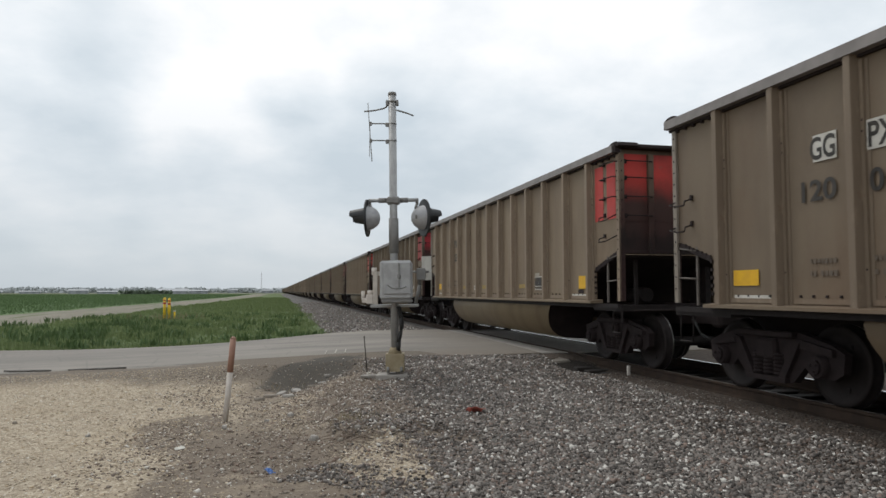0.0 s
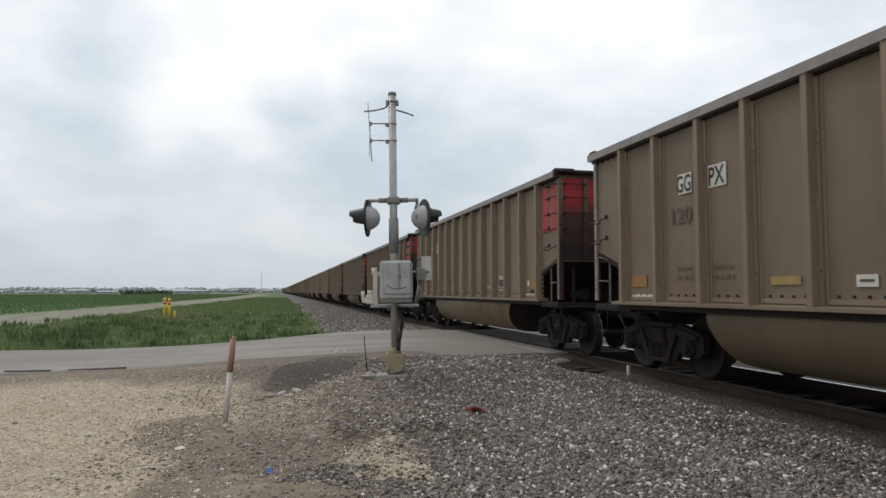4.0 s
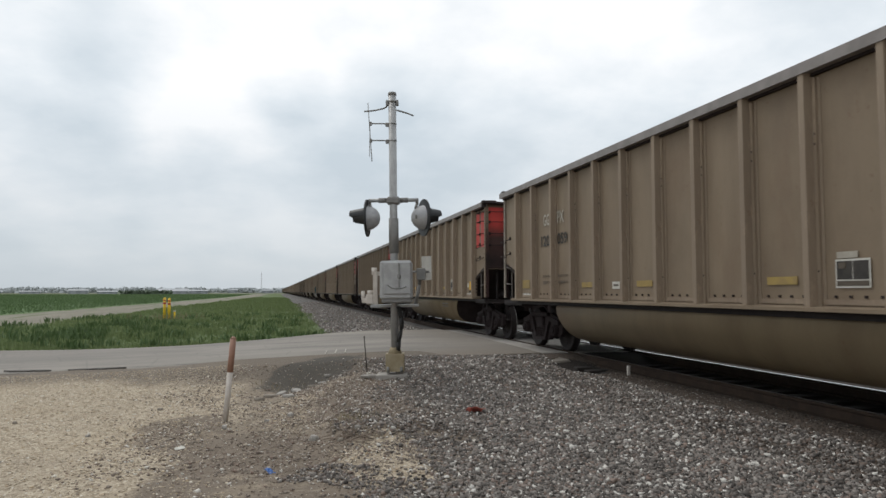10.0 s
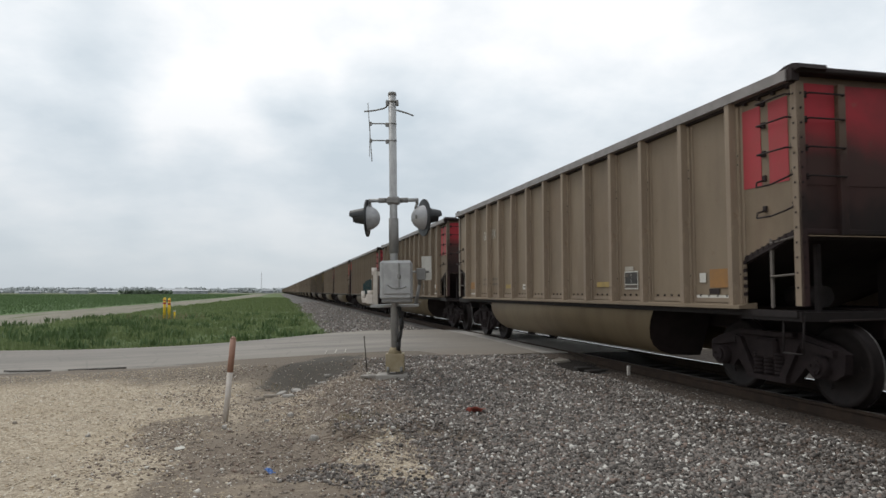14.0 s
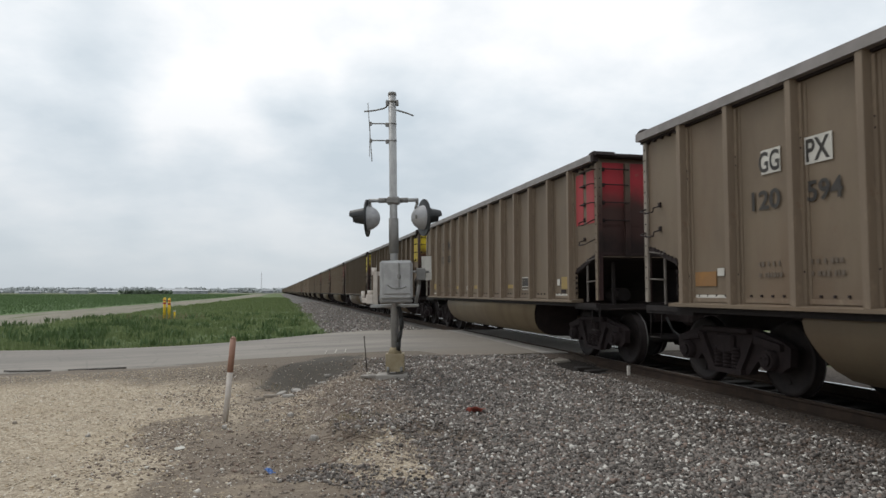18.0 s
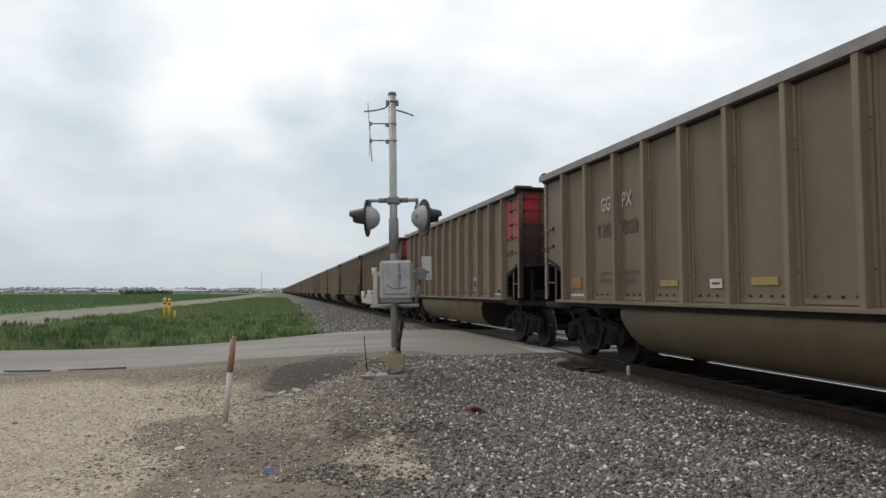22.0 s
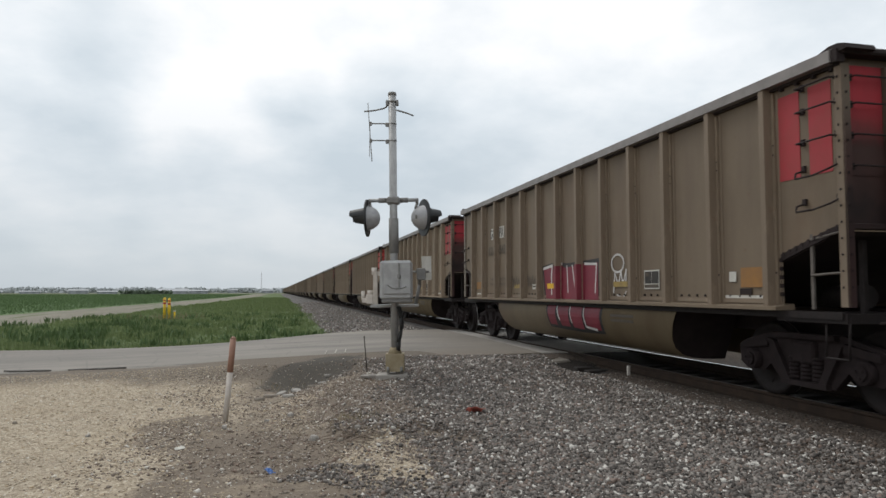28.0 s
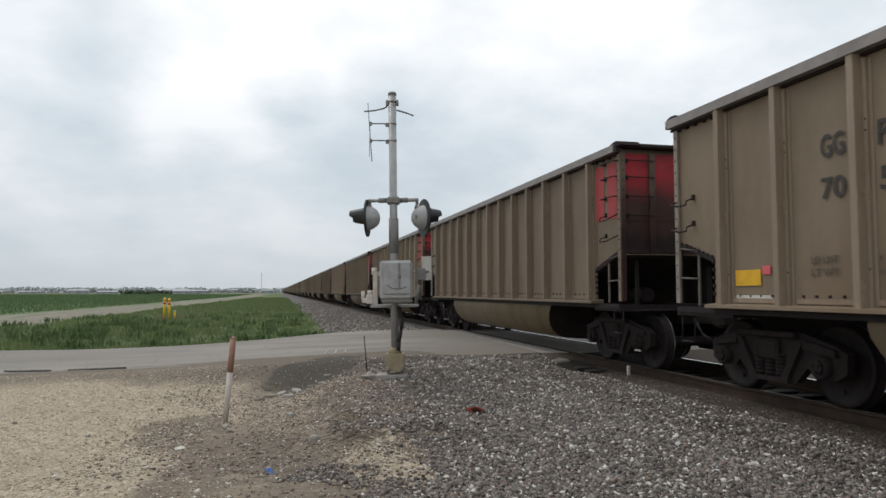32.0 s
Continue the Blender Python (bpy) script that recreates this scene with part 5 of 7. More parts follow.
def graffiti_teal(car):
    lab = "large teal spray-painted letters with white outlines"
    body = [(8.08, 1.15), (8.27, 1.39), (8.11, 1.78), (8.15, 1.84), (8.89, 1.85), (9.05, 1.48), (9.15, 1.80), (9.42, 2.01), (10.35, 1.92), (10.45, 2.03), (11.12, 2.08), (12.02, 2.04), (12.57, 1.85), (12.67, 1.15)]
    shape(car, "spray_letters", body, "teal", lab, 0.000)
    stroke(car, "spray_outline", [(8.09, 1.17), (8.27, 1.39), (8.11, 1.78), (8.15, 1.84), (8.89, 1.85), (9.05, 1.48), (9.15, 1.80), (9.42, 2.01), (10.35, 1.92), (10.45, 2.03), (11.12, 2.08), (12.02, 2.04), (12.57, 1.85), (12.67, 1.17)], 0.050, "spray_white", 0.014, "white spray-painted outline")
    for pts in ([(9.42, 1.17), (9.38, 1.69), (9.7, 1.68), (9.66, 1.17)], [(8.32, 1.17), (8.66, 1.45), (8.78, 1.17)], [(10.06, 1.17), (10.08, 1.58), (10.24, 1.58), (10.16, 1.17)], [(10.97, 1.17), (11.02, 1.70), (11.22, 1.70), (11.17, 1.17)]):
        shape(car, "spray_highlight", pts, "spray_grey", "", 0.008)
    for pts in ([(9.44, 1.18), (9.38, 1.62), (9.36, 1.69), (9.71, 1.69), (9.67, 1.20)], [(10.0, 1.18), (10.04, 1.60), (10.27, 1.60), (10.16, 1.20)], [(10.36, 1.20), (10.44, 1.38), (10.48, 1.20)], [(8.66, 1.45), (8.8, 1.18)]):
        stroke(car, "spray_line", pts, 0.045, "spray_white", 0.016)
    word(car, "20", 8.66, 8.88, 1.54, 1.66, "spray_white", 0.020)
    for u, top in zip(POSTS[7:11], (1.84, 1.96, 2.02, 2.04)):
        post_sleeve(car, u, top, "teal")
    for top, bot, m in (([(7.74, 1.06), (8.42, 1.06)], [(8.12, 0.76), (8.78, 0.62)], "teal"), ([(8.83, 1.06), (9.4, 1.06)], [(9.08, 0.72), (9.42, 0.70)], "teal"), ([(9.64, 1.06), (9.92, 1.06)], [(9.67, 0.66), (10.02, 0.60)], "rubber"), ([(10.1, 1.06), (10.62, 1.06)], [(10.32, 0.66), (10.6, 0.62)], "rubber"), ([(10.82, 1.06), (11.52, 1.06)], [(10.97, 0.64), (11.42, 0.6)], "teal")):
        tub_shape(car, "spray_letters", top, bot, m, "", 0.008)
    for pts in ([(7.74, 1.05), (7.72, 0.96), (8.35, 0.63), (8.84, 0.58)], [(8.44, 1.06), (8.78, 0.64)], [(8.8, 1.06), (9.06, 0.70), (9.44, 0.68), (9.41, 1.06)], [(9.56, 1.06), (9.61, 0.65), (10.04, 0.56), (9.92, 1.05)], [(10.05, 1.06), (10.1, 0.83), (10.31, 0.61), (10.62, 0.58), (10.74, 0.80), (10.76, 1.06)], [(10.33, 1.05), (10.4, 0.84), (10.54, 0.86), (10.6, 1.06)], [(10.8, 1.06), (10.96, 0.62), (11.46, 0.58), (11.54, 1.06)]):
        tub_line(car, "spray_line", pts, 0.055, "spray_white", 0.013)


def graffiti_maroon(car):
    lab = "crimson spray-painted letters with black and white edges"
    outer = [(6.6, 1.15), (6.46, 1.84), (7.04, 1.90), (7.14, 1.74), (7.26, 1.92), (7.78, 1.86), (8.48, 1.88), (9.24, 1.90), (9.28, 1.15)]
    shape(car, "spray_outline", outer, "rubber", "black outline of the spray-painted letters", 0.0)
    shape(car, "spray_letters", [(6.68, 1.16), (6.55, 1.78), (7.04, 1.82), (7.14, 1.64), (7.28, 1.85), (7.7, 1.78), (8.48, 1.80), (9.16, 1.83), (9.18, 1.16)], "maroon", lab, 0.006)
    for pts, w in (([(6.55, 1.79), (7.03, 1.84), (6.99, 1.64), (6.99, 1.27)], 0.055), ([(7.15, 1.75), (7.29, 1.48)], 0.05), ([(7.28, 1.84), (7.54, 1.86)], 0.05), ([(7.8, 1.80), (7.84, 1.30)], 0.04), ([(8.06, 1.80), (8.18, 1.36), (8.28, 1.78)], 0.045), ([(8.63, 1.82), (9.12, 1.80), (9.06, 1.30)], 0.045)):
        stroke(car, "spray_edge", pts, w, "spray_white", 0.012)
    for u in POSTS[6:8]:
        post_sleeve(car, u, 1.82, "maroon")
    plate(car, "reflector_patch", 6.77, 7.26, 1.37, 1.475, "label_yellow", "yellow-orange painted patch", lift=0.018)
    tub_shape(car, "spray_outline", [(6.6, 1.06), (7.58, 1.06), (8.48, 1.06), (9.28, 1.06)], [(6.7, 0.58), (7.58, 0.55), (8.48, 0.54), (9.23, 0.56)], "rubber", "", 0.006)
    for top, bot in (([(6.68, 1.06), (7.14, 1.06)], [(6.78, 0.64), (7.13, 0.63)]), ([(7.24, 1.06), (7.8, 1.06)], [(7.35, 0.63), (7.78, 0.62)]), ([(7.88, 1.06), (8.44, 1.06)], [(7.94, 0.62), (8.42, 0.60)]), ([(8.52, 1.06), (9.2, 1.06)], [(8.58, 0.62), (9.14, 0.62)])):
        tub_shape(car, "spray_letters", top, bot, "maroon", "", 0.010)
    tub_line(car, "spray_edge", [(7.19, 1.06), (7.34, 0.74)], 0.05, "spray_white", 0.014)
    tub_line(car, "spray_edge", [(7.86, 1.06), (7.92, 0.70)], 0.04, "spray_white", 0.014)
    tub_line(car, "spray_edge", [(8.5, 1.06), (8.54, 0.66), (8.98, 0.62)], 0.04, "spray_white", 0.014)
    ang = [i * math.pi / 8 for i in range(17)]
    stroke(car, "spray_scribble", [(9.90 + 0.22 * math.cos(a), 1.78 + 0.15 * math.sin(a)) for a in ang], 0.035, "spray_white", label="white spray-painted scribble")
    stroke(car, "spray_scribble", [(9.75, 1.30), (9.8, 1.62), (9.92, 1.42), (10.02, 1.64), (10.08, 1.42), (10.2, 1.66), (10.18, 1.40)], 0.035, "spray_white")
    stroke(car, "spray_scribble", [(9.88, 1.25), (10.08, 1.20), (10.18, 1.30)], 0.03, "spray_white")
    for u in (4.45, 5.53):
        stroke(car, "spray_scribble", [(u, 1.66), (u + 0.06, 1.44), (u + 0.14, 1.62), (u + 0.22, 1.44), (u + 0.34, 1.66), (u + 0.40, 1.46), (u + 0.48, 1.60), (u + 0.6, 1.34)], 0.03, "faint", 0.008, "dark spray-painted scribble")


def make_marks():
    for k in MARKS:
        mark_car(k)
    graffiti_teal(CARS[16])
    graffiti_maroon(CARS[27])
    # a white arrow chalked on one car
    c = CARS[12]
    stroke(c, "chalk_mark", [(8.42, 2.25), (8.45, 1.88), (8.55, 1.78), (8.68, 1.80), (8.75, 1.95)], 0.022, "pale", label="white chalk arrow")
    stroke(c, "chalk_mark", [(8.60, 2.25), (8.60, 1.80)], 0.018, "pale")
    # dark scribble on another
    c = CARS[3]
    for u in (11.75, 12.1, 12.35):
        stroke(c, "spray_scribble", [(u, 1.35), (u + 0.06, 1.75), (u + 0.16, 1.78), (u + 0.18, 1.55), (u + 0.04, 1.50), (u + 0.2, 1.33)], 0.035, "faint", label="dark spray-painted scribble")
    # pale scrawls on two bellies
    for k, z in ((13, 0.85), (29, 0.82)):
        for i in range(7):
            u = 5.2 + 0.42 * i
            tub_shape(CARS[k], "belly_scrawl", [(u, z + 0.12), (u + 0.05, z + 0.12)], [(u + 0.12, z - 0.14), (u + 0.17, z - 0.14)], "label_pale" if k == 29 else "faint", "faint scrawl on the belly")
            tub_shape(CARS[k], "belly_scrawl", [(u + 0.16, z + 0.10), (u + 0.20, z + 0.10)], [(u + 0.10, z - 0.14), (u + 0.14, z - 0.14)], "label_pale" if k == 29 else "faint")
    # the two brown cars: peeled white patches
    for k in THIN:
        c = CARS[k]
        shape(c, "peeled_patch", [(10.72, 2.78), (11.18, 2.82), (11.24, 2.55), (11.20, 2.30), (11.0, 2.16), (10.78, 2.24), (10.70, 2.5)], "white", "peeling whitish patch")
        shape(c, "peeled_patch", [(12.0, 2.62), (12.65, 2.72), (12.66, 2.34), (12.0, 2.26)], "white", "peeling whitish patch")
        tub_shape(c, "belly_patch", [(3.35, 1.05), (3.7, 1.05), (4.0, 1.05), (4.14, 1.04)], [(3.72, 0.70), (3.9, 0.60), (4.05, 0.66), (4.14, 0.70)], "chord", "grey primer patch on the belly")
        tub_shape(c, "belly_patch", [(4.15, 1.03), (4.4, 1.0), (4.61, 1.03)], [(4.2, 0.72), (4.4, 0.66), (4.60, 0.74)], "pale", "whitish patch on the belly")
        tub_shape(c, "belly_patch", [(5.21, 1.01), (5.49, 1.01)], [(5.21, 0.91), (5.49, 0.91)], "white")
        tub_shape(c, "belly_patch", [(10.3, 1.05), (11.2, 1.05)], [(10.5, 0.6), (11.2, 0.55)], "chord", "grey primer patch on the belly")


make_marks()

# ---- the crossing signal ----
def make_signal():
    gz = ground_z(-5.103, 11.772)
    sig = tagged(new("crossing_signal"), "aluminium crossing signal mast with two black-hooded lamps and a bracketed box", "crossing signal")
    sig.matrix_basis = pose(-5.103, 11.772, gz, 0, -0.9, -13)
    # local frame: x to the camera's right, y away, z up
    part("foundation", box(B(), (-0.05, 0, -0.02), (0.52, 0.42, 0.09), bevel=0.01), "concrete", sig, "pale concrete pad")
    bm = prism(B(), [(-0.15, -0.15, 0), (0.15, -0.15, 0), (0.15, 0.15, 0), (-0.15, 0.15, 0)], (0, 0, 0.07), (0, 0, 0.36))
    part("base_casting", bm, "casting", sig, "ochre-stained cast base")
    part("base_neck", rod(B(), (0, 0, 0.36), (0, 0, 0.46), 0.12, 12, 0.08), "casting", sig)
    for i, (x, y) in enumerate(((-0.11, -0.17), (0.11, -0.17), (-0.11, 0.17), (0.11, 0.17))):
        part("anchor_bolt", rod(B(), (x, y, 0.06), (x, y, 0.15), 0.025, 6), "galv_dark", sig)
    part("mast", rod(B(), (0, 0, 0.40), (0, 0, 4.74), 0.066, 20), "galv", sig, "dull aluminium pole")
    part("mast_cap", rod(B(), (0, 0, 4.73), (0, 0, 4.78), 0.074, 20, 0.066), "galv_dark", sig)
    part("mast_sleeve", rod(B(), (0, 0, 2.03), (0, 0, 2.62), 0.083, 18), "galv_dark", sig, "darker stained sleeve")
    # lamp crossarm
    part("arm_clamp", box(B(), (0, 0, 2.92), (0.23, 0.19, 0.13), bevel=0.03), "galv_dark", sig)
    part("crossarm", rod(B(), (-0.42, 0, 2.93), (0.42, 0, 2.93), 0.032, 12), "galv", sig)
    for s in (-1, 1):
        turn = pose(-0.43, -0.02, 2.63, 0, 0, 86) if s < 0 else pose(0.50, 0.02, 2.63, 0, 0, -68)
        # the lamp's own frame: +y is the way that it shines
        part("background_disc", rod(B(), (0, 0.0, 0), (0, 0.022, 0), 0.315, 32), "black", sig, "black round background disc", turn)
        h = B()
        n = 20
        prof = [(0.02, -0.205), (0.08, -0.19), (0.13, -0.155), (0.175, -0.09), (0.20, 0.0)]
        rings = [[h.verts.new((r * math.cos(2 * math.pi * i / n), y, r * math.sin(2 * math.pi * i / n) * 1.05)) for i in range(n)] for r, y in prof]
        for j in range(len(rings) - 1):
            for i in range(n):
                h.faces.new((rings[j][i], rings[j][(i + 1) % n], rings[j + 1][(i + 1) % n], rings[j + 1][i])).smooth = True
        h.faces.new(rings[0])
        part("lamp_housing", h, "silver", sig, "silver domed lamp back", turn)
        part("housing_latch", box(B(), (0.12, -0.17, 0.0), (0.04, 0.03, 0.07), bevel=0.008), "galv_dark", sig, "", turn)
        hood = B()
        prof = [(0.165, 0.02), (0.115, 0.30), (0.10, 0.30), (0.15, 0.02)]
        a0, a1 = radians(-50), radians(230)
        rings = [[hood.verts.new((r * math.cos(a0 + (a1 - a0) * i / n), y * (1.0 if 0.15 < i / n < 0.85 else 0.8), 0.02 + r * math.sin(a0 + (a1 - a0) * i / n))) for i in range(n + 1)] for r, y in prof]
        for j in range(4):
            for i in range(n):
                hood.faces.new((rings[j][i], rings[j][i + 1], rings[(j + 1) % 4][i + 1], rings[(j + 1) % 4][i]))
        part("lamp_hood", hood, "black", sig, "black lamp hood", turn)
        part("lens", rod(B(), (0, 0.02, 0), (0, 0.045, 0), 0.14, 20), "lens", sig, "unlit dark red lens", turn)
        part("lamp_bracket", tube(B(), [(s * 0.40, 0, 2.95), (s * 0.40, 0, 2.86), (s * 0.37, -0.02, 2.78)], 0.026, 8), "galv_dark", sig)
        part("arm_fitting", rod(B(), (s * 0.12, 0, 2.93), (s * 0.25, 0, 2.93), 0.043, 10), "galv_dark", sig)
    # antenna and wire brackets
    for e in (-1, 1):
        part("bracket_strap", box(B(), (e * 0.085, 0, 4.60), (0.045, 0.10, 0.09), bevel=0.01), "galv_dark", sig)
    part("mast_band", rod(B(), (0, 0, 4.60), (0, 0, 4.63), 0.075, 16), "galv_dark", sig)
    part("curved_arm", tube(B(), [(-0.085, 0, 4.60), (-0.10, 0, 4.53), (-0.16, 0, 4.505), (-0.30, 0, 4.475), (-0.48, 0, 4.46)], 0.014, 6), "galv_dark", sig)
    part("curved_arm", tube(B(), [(0.07, 0, 4.475), (0.16, 0, 4.45), (0.25, 0, 4.42), (0.36, 0, 4.375)], 0.014, 6), "galv_dark", sig)
    for z in (4.245, 3.955):
        bm = tube(B(), [(-0.08, 0, z - 0.02), (-0.14, 0, z), (-0.36, 0, z + 0.005)], 0.012, 6)
        box(bm, (-0.09, 0, z - 0.02), (0.06, 0.05, 0.07), bevel=0.01)
        rod(bm, (0, 0, z - 0.02), (0, 0, z), 0.072, 14)
        part("antenna_bracket", bm, "galv_dark", sig)
        part("antenna_clip", box(B(), (-0.37, 0, z), (0.04, 0.04, 0.06)), "galv_dark", sig)
    part("antenna", tube(B(), [(-0.415, 0, 4.61), (-0.385, 0, 4.10), (-0.355, 0, 3.60)], 0.008, 6), "galv", sig, "thin whip antenna")
    part("antenna", tube(B(), [(-0.385, 0, 4.28), (-0.395, 0, 3.68)], 0.006, 5), "galv", sig, "thin whip antenna")
    # mechanism box with its bracket
    lift = Matrix.Translation((0.02, 0, 0.075))
    bx = part("mechanism_box", box(B(), (0.03, -0.22, 1.50), (0.53, 0.30, 0.64), bevel=0.035), "galv", sig, "weathered aluminium box", lift)
    part("box_door", box(B(), (0.055, -0.385, 1.53), (0.44, 0.025, 0.52), bevel=0.012), "galv", bx)
    lat = box(B(), (0.085, -0.405, 1.58), (0.018, 0.02, 0.40))
    box(lat, (0.085, -0.415, 1.56), (0.05, 0.03, 0.07), bevel=0.01)
    part("latch", lat, "galv_dark", bx)
    arc = tube(B(), [(-0.11, -0.402, 1.42), (-0.05, -0.402, 1.375), (0.03, -0.402, 1.355), (0.12, -0.402, 1.36), (0.20, -0.402, 1.39)], 0.008, 6)
    part("rain_groove", arc, "galv_dark", bx)
    part("box_base", box(B(), (0.04, -0.22, 1.155), (0.50, 0.27, 0.06), bevel=0.02), "galv_dark", bx)
    part("box_shelf", box(B(), (-0.02, 0.05, 1.075), (0.80, 0.20, 0.05), bevel=0.01), "galv", sig, "", lift)
    br = box(B(), (-0.34, 0.05, 1.36), (0.075, 0.09, 0.58), bevel=0.01)
    rod(br, (-0.36, 0.05, 1.60), (-0.36, 0.05, 1.72), 0.045, 12)
    box(br, (-0.27, 0.05, 1.62), (0.10, 0.06, 0.07))
    part("bracket_upright", br, "post_white", sig, "whitish painted bracket with bolts", lift)
    cw = box(B(), (-0.44, 0.06, 1.19), (0.13, 0.12, 0.16), bevel=0.015)
    box(cw, (-0.53, 0.06, 1.17), (0.08, 0.10, 0.08), bevel=0.01)
    rod(cw, (-0.43, 0.06, 1.26), (-0.43, 0.06, 1.34), 0.05, 10)
    rod(cw, (-0.555, 0.06, 1.18), (-0.555, 0.06, 1.33), 0.03, 10)
    part("counterweight_stub", cw, "post_white", sig, "whitish painted steel stubs", lift)
    jb = box(B(), (0.43, 0.05, 1.60), (0.15, 0.12, 0.20), bevel=0.01)
    part("junction_box", jb, "galv_dark", sig, "", lift)
    part("side_strut", tube(B(), [(0.40, 0.05, 1.66), (0.40, 0.05, 1.42), (0.33, 0.05, 1.09)], 0.028, 8), "galv_dark", sig, "", lift)
    part("sign_back", box(B(), (0.54, 0.25, 1.78), (0.17, 0.02, 0.41), bevel=0.003), "white", sig, "plain whitish plate seen from behind")
    part("sign_arm", rod(B(), (0.07, 0.10, 1.72), (0.58, 0.24, 1.72), 0.018, 8), "galv_dark", sig)
    part("conduit", tube(B(), [(0.06, -0.08, 1.14), (0.10, -0.09, 0.95), (0.11, -0.09, 0.75), (0.05, -0.09, 0.55), (0.05, -0.10, 0.42)], 0.026, 8), "rubber", sig, "black bent cable conduit")
    part("conduit", tube(B(), [(0.09, -0.04, 1.14), (0.14, -0.05, 0.85), (0.09, -0.06, 0.60), (0.07, -0.08, 0.40)], 0.02, 8), "rubber", sig)


def make_posts():
    p = tagged(new("marker_post"), "leaning white plastic marker post with a faded rust-orange cap", "marker post")
    p.matrix_basis = pose(MARK[0] + 0.03, MARK[1], ground_z(*MARK) - 0.01, 0, 4.6, -13)
    part("lower_sleeve", rod(B(), (0, 0, 0), (0, 0, 0.63), 0.035, 14), "post_white", p)
    part("upper_sleeve", rod(B(), (0, 0, 0.63), (0, 0, 1.05), 0.038, 14), "post_brown", p, "faded rust-orange sleeve")
    part("cap", rod(B(), (0, 0, 1.05), (0, 0, 1.08), 0.038, 14, 0.02), "post_brown", p)
    for i, (dx, hh) in enumerate(((0.0, 1.30), (0.28, 1.26))):
        x, y = YEL[0] + dx * 0.975, YEL[1] - dx * 0.2
        q = tagged(new("pipeline_marker"), "yellow plastic pipeline marker post with red bands in tall grass", "marker post", "pipeline markers")
        q.matrix_basis = pose(x, y, ground_z(x, y) - 0.05)
        part("post_tube", rod(B(), (0, 0, 0), (0, 0, hh), 0.085, 14), "mark_yellow", q)
        part("red_band", rod(B(), (0, 0, hh - 0.36), (0, 0, hh - 0.24), 0.09, 14), "mark_red", q)
        part("red_band", rod(B(), (0, 0, hh - 0.16), (0, 0, hh - 0.08), 0.09, 14), "mark_red", q)
        part("dome", rod(B(), (0, 0, hh), (0, 0, hh + 0.06), 0.085, 14, 0.04), "mark_yellow", q)
    x, y = YEL[0] + 0.62, YEL[1] - 0.3
    q = tagged(new("short_marker"), "short pale yellow vent stub beside the pipeline markers", "marker post")
    q.matrix_basis = pose(x, y, ground_z(x, y) - 0.05)
    part("tube", rod(B(), (0, 0, 0), (0, 0, 0.50), 0.06, 12), "mark_yellow", q)
    part("tube_cap", rod(B(), (0, 0, 0.50), (0, 0, 0.56), 0.07, 12), "post_white", q)
    g = ground_z(*ROD)
    w = tagged(new("thin_rod"), "thin dark leaning rod stuck in the gravel", "rod")
    w.matrix_basis = pose(ROD[0], ROD[1], g - 0.03, 0, -5, -13)
    part("shaft", rod(B(), (0, 0, 0), (0, 0, 0.64), 0.010, 6), "rod", w)
    part("tip", rod(B(), (0, 0, 0.64), (0, 0, 0.67), 0.013, 6), "rod", w)


MARK, YEL, ROD = (-7.692, 9.493), (-13.638, 45.427), (-5.50, 12.364)
make_signal()
make_posts()

# ---- loose stones, grass, fields and the far distance ----
def octa():
    v = np.array([(1, 0, 0), (-1, 0, 0), (0, 1, 0), (0, -1, 0), (0, 0, 1), (0, 0, -1)], float)
    f = np.array([(0, 2, 4), (2, 1, 4), (1, 3, 4), (3, 0, 4), (2, 0, 5), (1, 2, 5), (3, 1, 5), (0, 3, 5)])
    return v, f


def scatter(name, pts, sizes, mat, label, category, base, seed, sink=0.35, jag=0.3, flat=0.8):
    """Many stones as one mesh; each is turned, squashed and made uneven by itself."""
    rng = np.random.default_rng(seed)
    v, f = base
    n, k = len(pts), len(v)
    q = rng.normal(size=(n, 4))
    q /= np.linalg.norm(q, axis=1, keepdims=True)
    w, x, y, z = q.T
    R = np.stack([1 - 2 * (y * y + z * z), 2 * (x * y - z * w), 2 * (x * z + y * w), 2 * (x * y + z * w), 1 - 2 * (x * x + z * z), 2 * (y * z - x * w), 2 * (x * z - y * w), 2 * (y * z + x * w), 1 - 2 * (x * x + y * y)], 1).reshape(n, 3, 3)
    s = sizes[:, None] * rng.uniform(0.6, 1.15, (n, 3))
    lump = rng.uniform(1 - jag, 1 + jag, (n, k, 1))
    loc = v[None] * lump * s[:, None, :]
    loc = np.einsum("nij,nkj->nki", R, loc)
    loc[:, :, 2] *= flat
    P = pts[:, None, :] + loc
    P[:, :, 2] += (sizes * (0.8 - sink))[:, None] * 0.6
    F = (f[None] + (np.arange(n) * k)[:, None, None]).reshape(-1, 3)
    me = bpy.data.meshes.new(name)
    me.vertices.add(n * k)
    me.vertices.foreach_set("co", P.reshape(-1))
    m = len(F)
    me.loops.add(m * 3)
    me.loops.foreach_set("vertex_index", F.reshape(-1).astype(np.int32))
    me.polygons.add(m)
    me.polygons.foreach_set("loop_start", np.arange(0, m * 3, 3, dtype=np.int32))
    me.materials.append(M[mat])
    me.update(calc_edges=True)
    return tagged(new(name, me), label, category, kind="stuff")


def zs(xy):
    return base_z(xy[:, 0], xy[:, 1]) + np.array([rough_z(a, b) for a, b in xy])


def wander(x, y, s=0.55, o=0.0):
    return noise.noise(Vector((x * s + o, y * s, 3.0)))


